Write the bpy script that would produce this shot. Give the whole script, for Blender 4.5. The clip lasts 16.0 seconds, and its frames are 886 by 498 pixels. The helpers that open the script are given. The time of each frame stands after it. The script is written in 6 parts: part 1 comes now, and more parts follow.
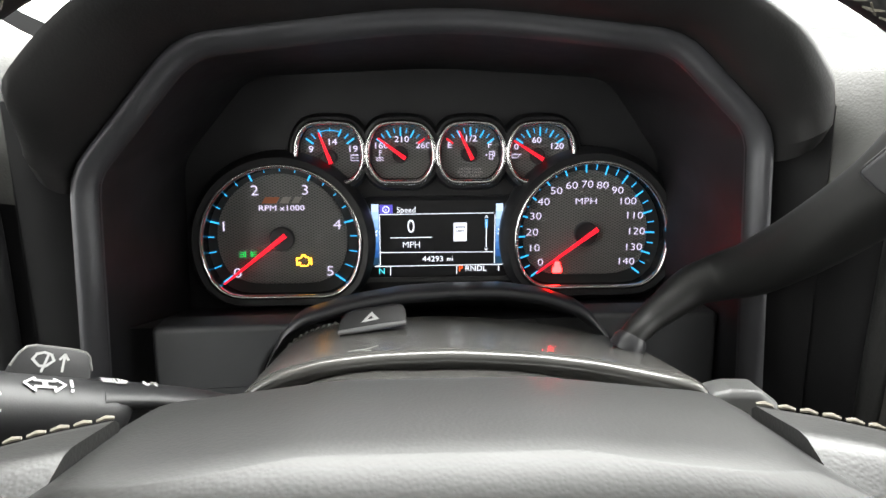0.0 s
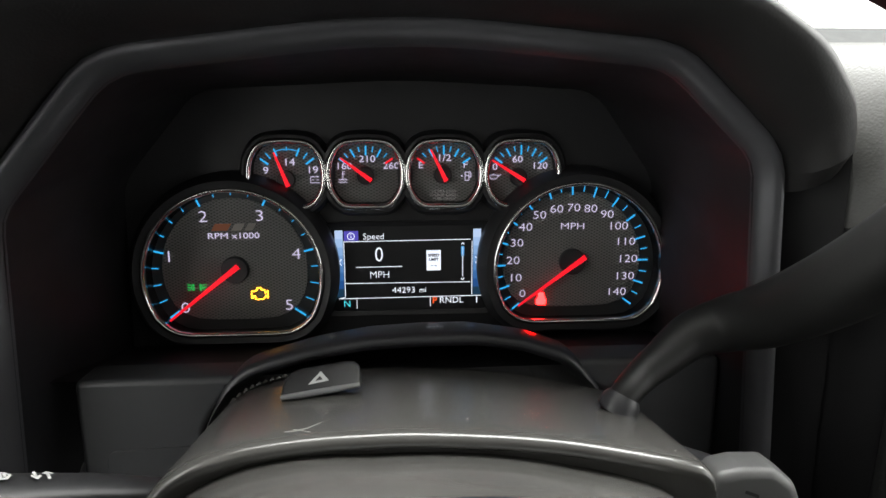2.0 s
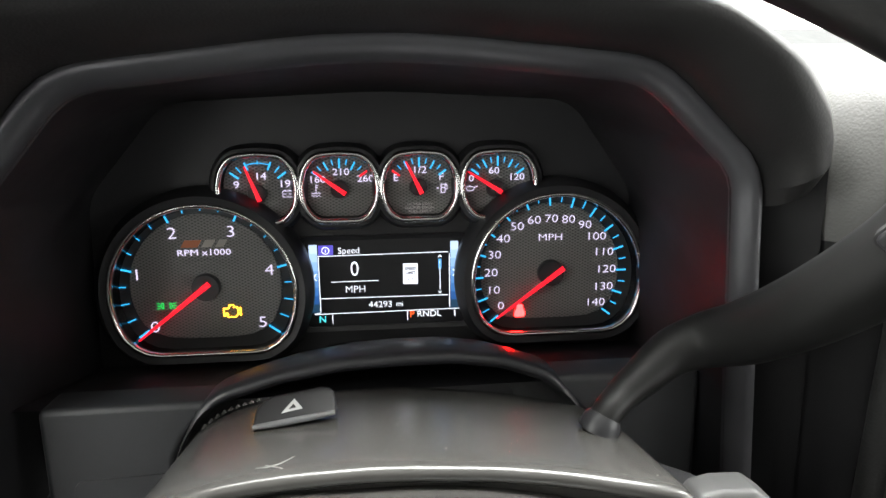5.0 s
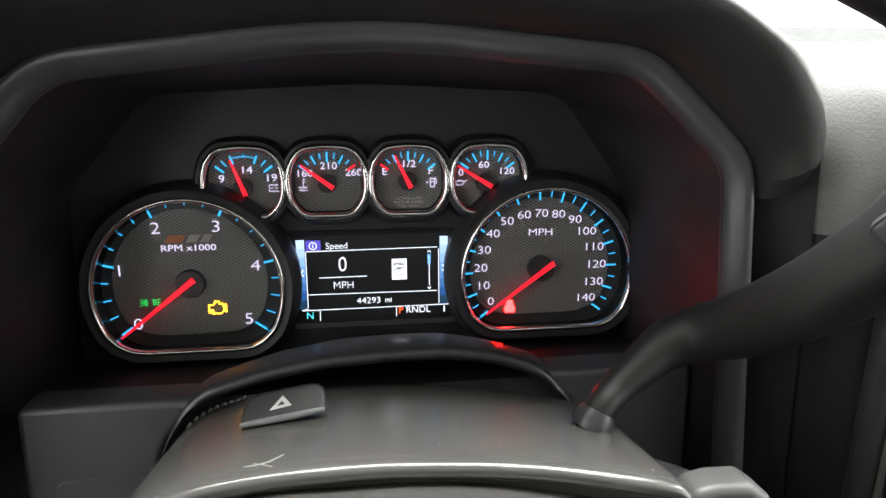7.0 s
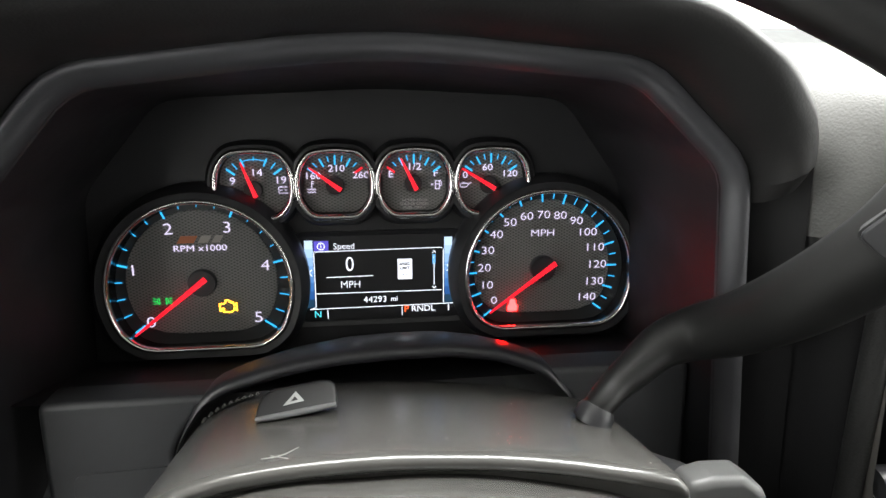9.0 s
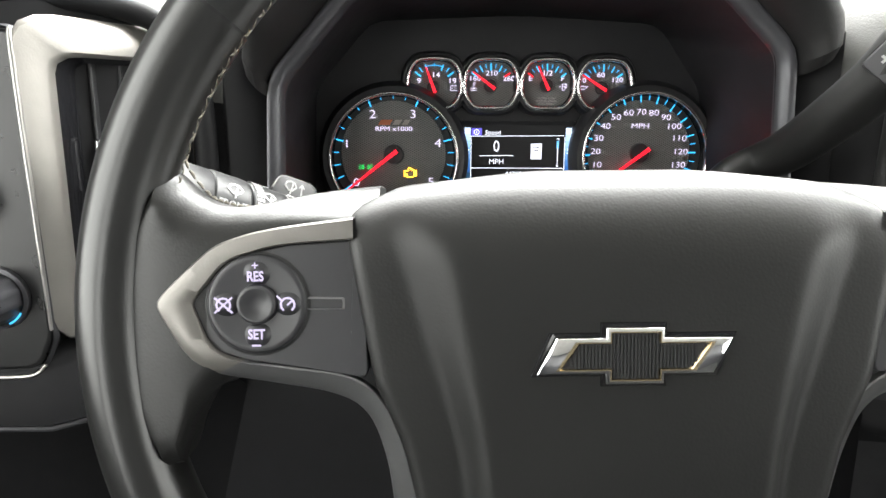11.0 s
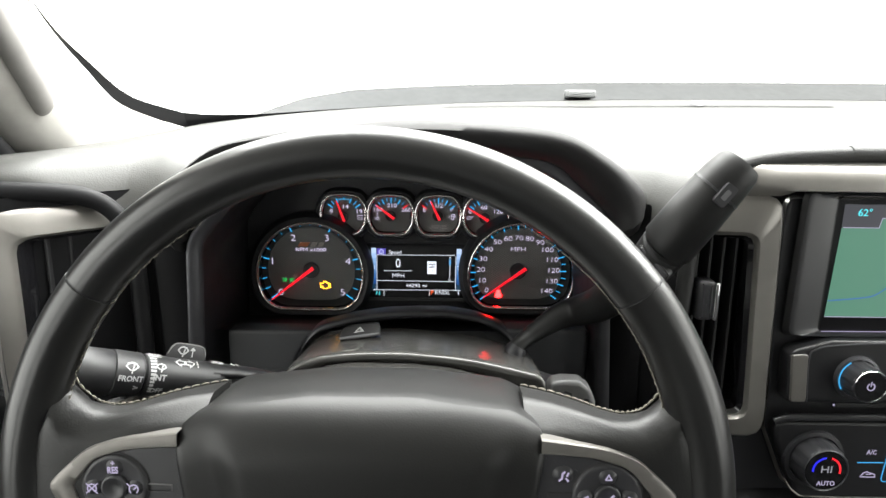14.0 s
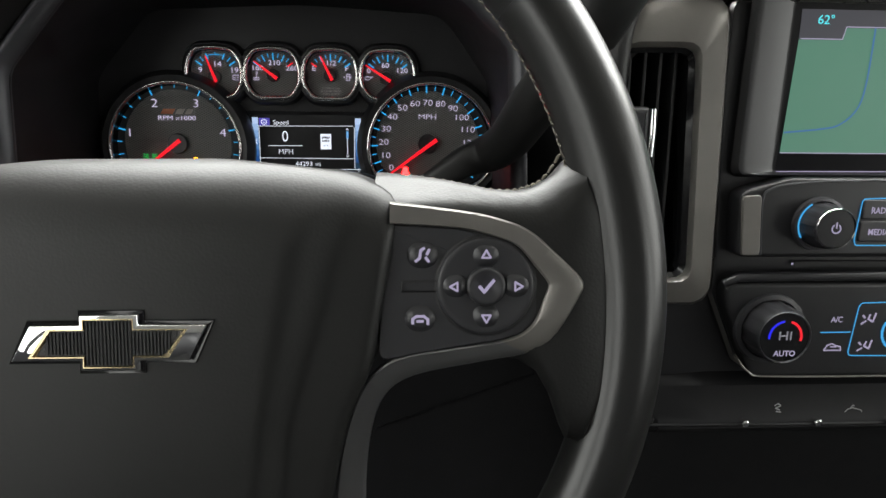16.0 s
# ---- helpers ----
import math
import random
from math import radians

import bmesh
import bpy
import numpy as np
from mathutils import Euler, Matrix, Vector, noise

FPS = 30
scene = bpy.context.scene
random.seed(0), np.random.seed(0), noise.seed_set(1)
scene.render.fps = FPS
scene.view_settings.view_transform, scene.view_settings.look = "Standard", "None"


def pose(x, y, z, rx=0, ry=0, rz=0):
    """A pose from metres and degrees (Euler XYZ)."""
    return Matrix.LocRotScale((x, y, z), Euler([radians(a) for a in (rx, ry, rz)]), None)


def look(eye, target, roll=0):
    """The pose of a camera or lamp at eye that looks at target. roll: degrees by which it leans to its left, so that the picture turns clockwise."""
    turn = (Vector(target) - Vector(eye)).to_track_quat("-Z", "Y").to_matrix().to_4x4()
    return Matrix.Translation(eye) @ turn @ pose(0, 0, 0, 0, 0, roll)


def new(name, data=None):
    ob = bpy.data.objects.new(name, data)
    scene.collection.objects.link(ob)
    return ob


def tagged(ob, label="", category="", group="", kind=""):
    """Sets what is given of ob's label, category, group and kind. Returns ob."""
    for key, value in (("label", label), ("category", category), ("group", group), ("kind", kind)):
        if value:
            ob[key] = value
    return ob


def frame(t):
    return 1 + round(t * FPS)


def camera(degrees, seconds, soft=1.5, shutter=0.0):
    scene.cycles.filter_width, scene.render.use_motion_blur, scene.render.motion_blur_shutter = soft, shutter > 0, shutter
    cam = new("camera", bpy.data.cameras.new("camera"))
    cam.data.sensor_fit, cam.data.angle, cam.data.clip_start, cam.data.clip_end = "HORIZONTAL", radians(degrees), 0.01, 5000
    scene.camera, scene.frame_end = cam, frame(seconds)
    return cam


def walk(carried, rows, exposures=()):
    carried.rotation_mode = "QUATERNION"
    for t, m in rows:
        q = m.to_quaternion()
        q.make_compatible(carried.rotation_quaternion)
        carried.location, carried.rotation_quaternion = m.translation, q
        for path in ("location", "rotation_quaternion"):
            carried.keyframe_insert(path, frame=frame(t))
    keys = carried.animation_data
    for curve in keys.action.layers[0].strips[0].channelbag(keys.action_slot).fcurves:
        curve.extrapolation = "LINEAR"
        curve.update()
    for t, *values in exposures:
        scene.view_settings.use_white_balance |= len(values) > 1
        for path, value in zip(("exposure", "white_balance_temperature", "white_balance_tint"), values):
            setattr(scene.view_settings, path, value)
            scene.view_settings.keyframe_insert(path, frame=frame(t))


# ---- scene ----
# ---- camera and walk ----
cam = camera(68.5, 16.0, soft=1.5)
DASH_TILT = 14.0
# the dashboard's own axes: x right, y into the dash, z up along the gauge face; origin at the gauge cluster
DASH = pose(0, 0, 0.80, -DASH_TILT, 0, 0)
ROWS = [
    (0, -0.0219, -0.4477, 0.0739, 78.51, -0.01, -3.22),
    (0.5, -0.0501, -0.4271, 0.0664, 78.70, 0.42, -3.49),
    (1, -0.0401, -0.4212, 0.0803, 78.48, 0.26, -3.76),
    (1.5, -0.0221, -0.4226, 0.0831, 78.33, 0.14, -4.04),
    (2, -0.0060, -0.4007, 0.0863, 78.19, 0.07, -3.93),
    (2.5, -0.0008, -0.4013, 0.0971, 78.02, 0.07, -4.16),
    (3, -0.0010, -0.3989, 0.0964, 78.01, 0.17, -4.52),
    (3.5, -0.0032, -0.3967, 0.0946, 77.92, 0.20, -4.81),
    (4, -0.0026, -0.3947, 0.0952, 77.94, 0.34, -5.16),
    (6.5, -0.0064, -0.3893, 0.0915, 77.94, 0.36, -6.99),
    (7, -0.0062, -0.3880, 0.0914, 77.82, 0.31, -7.23),
    (7.5, -0.0069, -0.3889, 0.0913, 77.76, 0.38, -7.26),
    (8, -0.0089, -0.3893, 0.0903, 77.74, 0.30, -7.33),
    (8.5, -0.0103, -0.3913, 0.0912, 77.67, 0.21, -7.30),
    (9, -0.0098, -0.3974, 0.0954, 77.60, 0.26, -7.15),
    (9.5, -0.0278, -0.4360, 0.0950, 77.83, 0.25, -7.25),
    (10, -0.0537, -0.5047, 0.0475, 78.35, 0.18, -6.49),
    (10.2, -0.0646, -0.5309, 0.0313, 78.57, 0.12, -5.73),
    (12.3, -0.0960, -0.5827, 0.0288, 77.79, -0.92, 1.20),
    (12.5, -0.0932, -0.5960, 0.0465, 77.76, -0.97, 1.27),
    (13, -0.0973, -0.6244, 0.1002, 77.85, -1.18, 1.11),
    (13.5, -0.0521, -0.6471, 0.1637, 77.66, -1.26, 0.85),
    (14, 0.0275, -0.6467, 0.1588, 77.47, -0.75, 0.20),
    (14.5, 0.0761, -0.6132, 0.0780, 77.68, -0.75, -1.60),
    (15, 0.0779, -0.5912, 0.0416, 77.76, -0.79, -2.29),
    (15.5, 0.0835, -0.5752, 0.0279, 77.74, -0.76, -2.76),
    (16, 0.0848, -0.5714, 0.0250, 77.64, -0.70, -3.23),
]
walk(cam, [(t, DASH @ pose(x, y, z, rx, ry, rz)) for t, x, y, z, rx, ry, rz in ROWS], exposures=[(0.0, 0.9), (0.5, 0.82), (1.0, 0.85), (1.5, 0.7), (2.0, 0.1), (2.5, 0.53), (3.0, 0.7), (4.0, 0.82), (6.5, 0.77), (9.0, 0.76), (9.5, 1.1), (10.0, 1.35), (12.5, 0.95), (13.0, 0.82), (13.5, 0.6), (14.0, 0.35), (14.5, -0.22), (15.0, -0.55), (15.5, -0.38), (16.0, 0.0)])

# ---- world and large lights ----
world = bpy.data.worlds.new("showroom_light")
scene.world = world
world.use_nodes = True
sky = world.node_tree
# white hall all round, its floor darker
way = sky.nodes.new("ShaderNodeTexCoord")
axes = sky.nodes.new("ShaderNodeSeparateXYZ")
fade = sky.nodes.new("ShaderNodeMapRange")
fade.inputs["From Min"].default_value, fade.inputs["From Max"].default_value = -0.50, -0.25
tone = sky.nodes.new("ShaderNodeMix")
tone.data_type = "RGBA"
tone.inputs["A"].default_value, tone.inputs["B"].default_value = (0.30, 0.30, 0.29, 1), (0.98, 0.99, 0.945, 1)
sky.links.new(way.outputs["Generated"], axes.inputs["Vector"])
sky.links.new(axes.outputs["Z"], fade.inputs["Value"])
sky.links.new(fade.outputs["Result"], tone.inputs["Factor"])
sky.links.new(tone.outputs["Result"], sky.nodes["Background"].inputs["Color"])
sky.nodes["Background"].inputs["Strength"].default_value = 3.6


def area(name, m, sx, sy, power, colour=(1, 1, 1)):
    d = bpy.data.lights.new(name, "AREA")
    d.shape, d.size, d.size_y, d.energy, d.color = "RECTANGLE", sx, sy, power, colour
    ob = new(name, d)
    ob.matrix_world = m
    return ob


# light of the white hall, entering through the windscreen
area("windscreen_light", look((0.40, 0.10, 1.38), (0.33, -0.25, 0.82)), 1.7, 0.55, 40, (0.98, 0.99, 0.96))


# ---- materials ----
def mat(name, col, rough=0.5, metal=0.0, grain=0.0, size=600.0, var=0.15, spec=0.5, coat=0.0, glow=None, power=0.0, cells=False, rvar=0.08):
    m = bpy.data.materials.new(name)
    m.use_nodes = True
    nt = m.node_tree
    b = nt.nodes["Principled BSDF"]
    b.inputs["Roughness"].default_value = rough
    b.inputs["Metallic"].default_value = metal
    b.inputs["Specular IOR Level"].default_value = spec
    b.inputs["Coat Weight"].default_value = coat
    tc = nt.nodes.new("ShaderNodeTexCoord")
    big = nt.nodes.new("ShaderNodeTexNoise")
    big.inputs["Scale"].default_value, big.inputs["Detail"].default_value = 22.0, 5.0
    nt.links.new(tc.outputs["Object"], big.inputs["Vector"])
    ramp = nt.nodes.new("ShaderNodeMapRange")
    ramp.inputs["From Min"].default_value, ramp.inputs["From Max"].default_value = 0.3, 0.7
    ramp.inputs["To Min"].default_value, ramp.inputs["To Max"].default_value = 1 - var, 1 + var
    nt.links.new(big.outputs["Fac"], ramp.inputs["Value"])
    mul = nt.nodes.new("ShaderNodeMix")
    mul.data_type, mul.blend_type = "RGBA", "MULTIPLY"
    mul.inputs["Factor"].default_value = 1.0
    mul.inputs["A"].default_value = (*col, 1)
    nt.links.new(ramp.outputs["Result"], mul.inputs["B"])
    nt.links.new(mul.outputs["Result"], b.inputs["Base Color"])
    if rvar:
        rr = nt.nodes.new("ShaderNodeMapRange")
        fine = nt.nodes.new("ShaderNodeTexNoise")
        fine.inputs["Scale"].default_value, fine.inputs["Detail"].default_value = 90.0, 6.0
        nt.links.new(tc.outputs["Object"], fine.inputs["Vector"])
        rr.inputs["To Min"].default_value, rr.inputs["To Max"].default_value = max(0.02, rough - rvar), min(1.0, rough + rvar)
        nt.links.new(fine.outputs["Fac"], rr.inputs["Value"])
        nt.links.new(rr.outputs["Result"], b.inputs["Roughness"])
    if grain:
        bump = nt.nodes.new("ShaderNodeBump")
        bump.inputs["Strength"].default_value, bump.inputs["Distance"].default_value = grain, 0.0006
        if cells:
            t = nt.nodes.new("ShaderNodeTexVoronoi")
            t.feature = "SMOOTH_F1"
            t.inputs["Scale"].default_value = size
            nt.links.new(tc.outputs["Object"], t.inputs["Vector"])
            nt.links.new(t.outputs["Distance"], bump.inputs["Height"])
        else:
            t = nt.nodes.new("ShaderNodeTexNoise")
            t.inputs["Scale"].default_value, t.inputs["Detail"].default_value = size, 3.0
            nt.links.new(tc.outputs["Object"], t.inputs["Vector"])
            nt.links.new(t.outputs["Fac"], bump.inputs["Height"])
        nt.links.new(bump.outputs["Normal"], b.inputs["Normal"])
    if glow:
        b.inputs["Emission Color"].default_value = (*glow, 1)
        b.inputs["Emission Strength"].default_value = power
    return m


SOFT = mat("dash_vinyl", (0.022, 0.022, 0.022), 0.5, grain=0.4, size=850, cells=True, spec=0.4)
SOFT_LIGHT = mat("dash_top_vinyl", (0.056, 0.056, 0.053), 0.48, grain=0.24, size=900, cells=True)
PLASTIC = mat("black_plastic", (0.038, 0.038, 0.041), 0.41, grain=0.15, size=1500)
SMOOTH = mat("satin_black_plastic", (0.030, 0.030, 0.033), 0.33, grain=0.05, size=1800)
GLOSS = mat("gloss_black", (0.008, 0.008, 0.009), 0.12, rvar=0.03)
TUNNEL = mat("tunnel_satin_black", (0.015, 0.015, 0.017), 0.46, grain=0.08, size=1500, rvar=0.05, spec=0.25)
PANEL = mat("charcoal_panel", (0.040, 0.041, 0.044), 0.40, grain=0.12, size=1500)
SWITCHM = mat("switch_panel_charcoal", (0.010, 0.010, 0.0105), 0.28, grain=0.05, size=1500, rvar=0.02)
LEVERM = mat("lever_black_plastic", (0.011, 0.011, 0.011), 0.46, spec=0.28, grain=0.05, size=1300, rvar=0.03)
BEVEL = mat("satin_graphite_trim", (0.070, 0.070, 0.077), 0.34, metal=0.4)
SILVER = mat("brushed_silver_trim", (0.20, 0.19, 0.176), 0.36, metal=0.55, grain=0.1, size=900)
CHROME = mat("chrome", (0.82, 0.82, 0.82), 0.08, metal=1.0, var=0.03, rvar=0.03)
RINGS = mat("ring_chrome", (0.80, 0.79, 0.77), 0.16, metal=1.0, var=0.03, rvar=0.05)
LEATHER = mat("black_leather", (0.009, 0.009, 0.0087), 0.30, spec=0.62, grain=0.045, size=1300, rvar=0.02, cells=True)
LEATHER_SMOOTH = mat("smooth_black_leather", (0.011, 0.011, 0.011), 0.30, spec=0.7, rvar=0.02, grain=0.04, size=1100, cells=True)
PILLOW = mat("grained_airbag_vinyl", (0.0090, 0.0090, 0.0088), 0.45, rvar=0.03, grain=0.09, size=1000, cells=True, spec=0.4)
SHROUD = mat("column_grey_plastic", (0.060, 0.0585, 0.0555), 0.22, grain=0.08, size=1400, rvar=0.012, spec=0.8)
BROW = mat("brow_black_vinyl", (0.018, 0.0175, 0.018), 0.55, grain=0.10, size=900, cells=True, spec=0.25)
STRIP = mat("strip_matt_black", (0.0085, 0.0085, 0.0095), 0.55, grain=0.1, size=1200, spec=0.22)
STALK = mat("stalk_black_plastic", (0.014, 0.014, 0.015), 0.45, grain=0.06, size=1500, rvar=0.03)
BRIGHT_EDGE = mat("bright_satin_edge", (0.36, 0.35, 0.33), 0.30, metal=0.8, var=0.08)
STALK_EDGE = mat("worn_stalk_edge", (0.16, 0.16, 0.155), 0.45)
KEYGREY = mat("key_grey_plastic", (0.10, 0.10, 0.10), 0.4)
DARK = mat("dark_parts_and_recess_shade", (0.016, 0.016, 0.017), 0.6)
FASCIA = mat("gauge_fascia_black", (0.021, 0.021, 0.023), 0.42)
DIAL_OUT = mat("dial_ring_black", (0.030, 0.030, 0.031), 0.4)
STITCH = mat("grey_thread", (0.18, 0.165, 0.135), 0.85)
WORN = mat("worn_black_leather", (0.010, 0.010, 0.0098), 0.42, spec=0.42, rvar=0.06, grain=0.12, size=1000, cells=True)
STACKM = mat("stack_satin_black", (0.013, 0.013, 0.0145), 0.35, grain=0.05, size=1500, rvar=0.03)
CAPM = mat("knob_cap_black", (0.010, 0.010, 0.011), 0.20, rvar=0.03)
GREY = mat("grey_plastic", (0.14, 0.14, 0.145), 0.4)
BUTTON = mat("button_rubber", (0.028, 0.028, 0.031), 0.4)
PILLAR = mat("pillar_trim", (0.32, 0.31, 0.29), 0.7, grain=0.3, size=800)
CLOTH = mat("headliner_cloth", (0.46, 0.455, 0.43), 0.9, grain=0.5, size=900)
FLOORM = mat("cab_carpet", (0.03, 0.03, 0.03), 0.95, grain=0.6, size=700)
WHITE_INK = mat("white_print", (0.42, 0.42, 0.42), 0.5)


def glow(name, col, power):
    return mat(name, (0.02, 0.02, 0.02), 0.5, glow=col, power=power, rvar=0)


G_WHITE = glow("backlit_white", (0.80, 0.72, 0.98), 0.75)
G_BLUE = glow("backlit_blue", (0.03, 0.42, 0.85), 0.95)
G_RED = glow("needle_red", (1.0, 0.01, 0.025), 0.95)
G_SCREEN = glow("display_white", (0.85, 0.90, 1.0), 1.1)
G_CYAN = glow("display_cyan", (0.10, 0.85, 0.95), 0.9)
G_SKYBLUE = glow("display_blue_bar", (0.10, 0.38, 0.75), 0.9)
G_PURPLE = glow("display_violet", (0.10, 0.08, 0.55), 0.8)
G_ORANGE = glow("display_orange", (1.0, 0.12, 0.02), 1.0)
G_AMBER = glow("amber_lamp", (1.0, 0.40, 0.02), 5.0)
G_BELT = glow("red_lamp", (1.0, 0.0035, 0.0035), 60.0)
G_GREEN = glow("green_lamp", (0.02, 0.75, 0.12), 0.8)
G_MAP = glow("map_green", (0.075, 0.215, 0.145), 0.9)
G_MAPTOP = glow("map_bar", (0.035, 0.035, 0.045), 1.0)
G_ICE = glow("backlit_ice_blue", (0.05, 0.42, 0.85), 0.9)
G_LILAC = glow("backlit_lilac", (0.62, 0.55, 0.80), 0.6)
G_PRINT = glow("backlit_pale_print", (0.80, 0.80, 0.84), 0.55)
G_DEEPBLUE = glow("arc_blue", (0.02, 0.02, 0.9), 0.9)
SCREEN_BLACK = mat("screen_black", (0.006, 0.006, 0.007), 0.15, rvar=0.02)


def mesh_dial():
    """Dark woven gauge face: fine diagonal weave."""
    m = mat("woven_dial_face", (0.045, 0.045, 0.043), 0.42)
    nt = m.node_tree
    b = nt.nodes["Principled BSDF"]
    tc = [n for n in nt.nodes if n.type == "TEX_COORD"][0]
    h = []
    for turn in (28, -28):
        mp = nt.nodes.new("ShaderNodeMapping")
        mp.inputs["Rotation"].default_value = (0, radians(turn), 0)
        w = nt.nodes.new("ShaderNodeTexWave")
        w.wave_type, w.bands_direction = "BANDS", "Z"
        w.inputs["Scale"].default_value, w.inputs["Distortion"].default_value = 190.0, 0.0
        nt.links.new(tc.outputs["Object"], mp.inputs["Vector"])
        nt.links.new(mp.outputs["Vector"], w.inputs["Vector"])
        h.append(w)
    mx = nt.nodes.new("ShaderNodeMath")
    mx.operation = "MAXIMUM"
    nt.links.new(h[0].outputs["Fac"], mx.inputs[0])
    nt.links.new(h[1].outputs["Fac"], mx.inputs[1])
    r = nt.nodes.new("ShaderNodeMapRange")
    r.inputs["To Min"].default_value, r.inputs["To Max"].default_value = 0.30, 1.10
    nt.links.new(mx.outputs[0], r.inputs["Value"])
    mul = nt.nodes.new("ShaderNodeMix")
    mul.data_type, mul.blend_type = "RGBA", "MULTIPLY"
    mul.inputs["Factor"].default_value = 1.0
    mul.inputs["A"].default_value = (0.175, 0.172, 0.165, 1)
    nt.links.new(r.outputs["Result"], mul.inputs["B"])
    nt.links.new(mul.outputs["Result"], b.inputs["Base Color"])
    bump = nt.nodes.new("ShaderNodeBump")
    bump.inputs["Strength"].default_value, bump.inputs["Distance"].default_value = 0.35, 0.0003
    nt.links.new(mx.outputs[0], bump.inputs["Height"])
    nt.links.new(bump.outputs["Normal"], b.inputs["Normal"])
    return m


DIAL = mesh_dial()


# ---- building helpers ----
def empty(name, at, label="", category="", group="", kind=""):
    """A thing's root, at a place in the dashboard's axes."""
    ob = new(name)
    ob.empty_display_size = 0.01
    ob.matrix_world = Matrix.Translation(DASH @ Vector(at))
    return tagged(ob, label, category, group, kind)


def smooth(me, angle=40):
    for p in me.polygons:
        p.use_smooth = True
    me.set_sharp_from_angle(angle=radians(angle))


def part(name, bm, material, parent=None, label="", place=DASH, angle=40):
    """Links a bmesh, given in the dashboard's axes, as one mesh under a thing or a part."""
    bm.transform(place)
    bmesh.ops.recalc_face_normals(bm, faces=bm.faces[:])
    me = bpy.data.meshes.new(name)
    bm.to_mesh(me)
    bm.free()
    smooth(me, angle)
    me.materials.append(material)
    ob = new(name, me)
    if parent:
        bpy.context.view_layer.update()
        ob.parent = parent
        ob.matrix_parent_inverse = parent.matrix_world.inverted()
    return tagged(ob, label)


def thing(name, bm, material, label, category, group="", kind="", place=DASH):
    return tagged(part(name, bm, material, None, "", place), label, category, group, kind)


def fillet(pts, radii, n=6, closed=True):
    """A polygon with rounded corners."""
    out, k = [], len(pts)
    for i, p in enumerate(pts):
        p = Vector(p)
        r = radii[i] if isinstance(radii, (list, tuple)) else radii
        if r <= 0 or (not closed and i in (0, k - 1)):
            out.append(p)
            continue
        a, c = Vector(pts[i - 1]), Vector(pts[(i + 1) % k])
        u, v = (a - p), (c - p)
        half = u.angle(v) / 2
        d = min(r / max(math.tan(half), 1e-3), u.length * 0.48, v.length * 0.48)
        s, e = p + u.normalized() * d, p + v.normalized() * d
        for j in range(n + 1):
            t = j / n
            out.append((1 - t) ** 2 * s + 2 * t * (1 - t) * p + t * t * e)
    return out


def even(pts, n, closed=False):
    """n points evenly spaced along a line of points."""
    p = [Vector(q) for q in pts]
    if closed:
        p = p + [p[0]]
    d = [0.0]
    for a, b in zip(p, p[1:]):
        d.append(d[-1] + (b - a).length)
    out, j = [], 0
    for i in range(n):
        s = d[-1] * i / (n if closed else n - 1)
        while j < len(d) - 2 and d[j + 1] < s:
            j += 1
        t = (s - d[j]) / max(d[j + 1] - d[j], 1e-9)
        out.append(p[j].lerp(p[j + 1], min(1, max(0, t))))
    return out


def offset(pts, w, closed=True):
    """An outline in the plane moved sideways by w (outwards for a clockwise one)."""
    out, n = [], len(pts)
    for i in range(n):
        a = Vector(pts[i - 1]) if (closed or i) else Vector(pts[0])
        b = Vector(pts[(i + 1) % n]) if (closed or i < n - 1) else Vector(pts[-1])
        d = (b - a).normalized()
        out.append(Vector(pts[i]) + Vector((-d.y, d.x)) * w)
    return out


def loft(sections, closed=True, caps=(False, False), bm=None, wrap=False):
    """Faces between rows of 3D points."""
    bm = bm or bmesh.new()
    rows = [[bm.verts.new(p) for p in s] for s in sections]
    pairs = list(zip(rows, rows[1:])) + ([(rows[-1], rows[0])] if wrap else [])
    for a, b in pairs:
        n = len(a)
        for i in range(n if closed else n - 1):
            bm.faces.new((a[i], a[(i + 1) % n], b[(i + 1) % n], b[i]))
    for on, r in zip(caps, (rows[0], rows[-1])):
        if on:
            bm.faces.new(r)
    return bm


def at_y(outline, y):
    return [Vector((p[0], y, p[1])) for p in outline]


def slab(outline, y0, y1, edge=0.0, bm=None):
    """An upright plate of an (x, z) outline from y0 (front) to y1, its front edge rounded."""
    secs = []
    if edge:
        cx = sum(p[0] for p in outline) / len(outline)
        cz = sum(p[1] for p in outline) / len(outline)
        area2 = sum(outline[i - 1][0] * outline[i][1] - outline[i][0] * outline[i - 1][1] for i in range(len(outline)))
        s = 1 if area2 > 0 else -1
        for k in range(4):
            a = math.pi / 2 * k / 3
            secs.append(at_y(offset(outline, s * edge * (1 - math.sin(a))), y0 + edge * (1 - math.cos(a))))
        secs.insert(0, at_y(offset(outline, s * edge * 1.2), y0))
        secs.append(at_y(outline, y1))
    else:
        secs = [at_y(outline, y0), at_y(outline, y1)]
    return loft(secs, caps=(True, True), bm=bm)


def box(x0, x1, y0, y1, z0, z1, r=0.002, bm=None):
    o = fillet([(x0, z0), (x1, z0), (x1, z1), (x0, z1)], r, 3) if r else [(x0, z0), (x1, z0), (x1, z1), (x0, z1)]
    return slab(o, y0, y1, min(r, 0.4 * (y1 - y0)) if r else 0, bm)


def circle(cx, cz, r, n=64, a0=0, a1=360):
    return [(cx + r * math.cos(radians(a0 + (a1 - a0) * i / n)), cz + r * math.sin(radians(a0 + (a1 - a0) * i / n))) for i in range(n + (0 if a1 - a0 >= 360 else 1))]


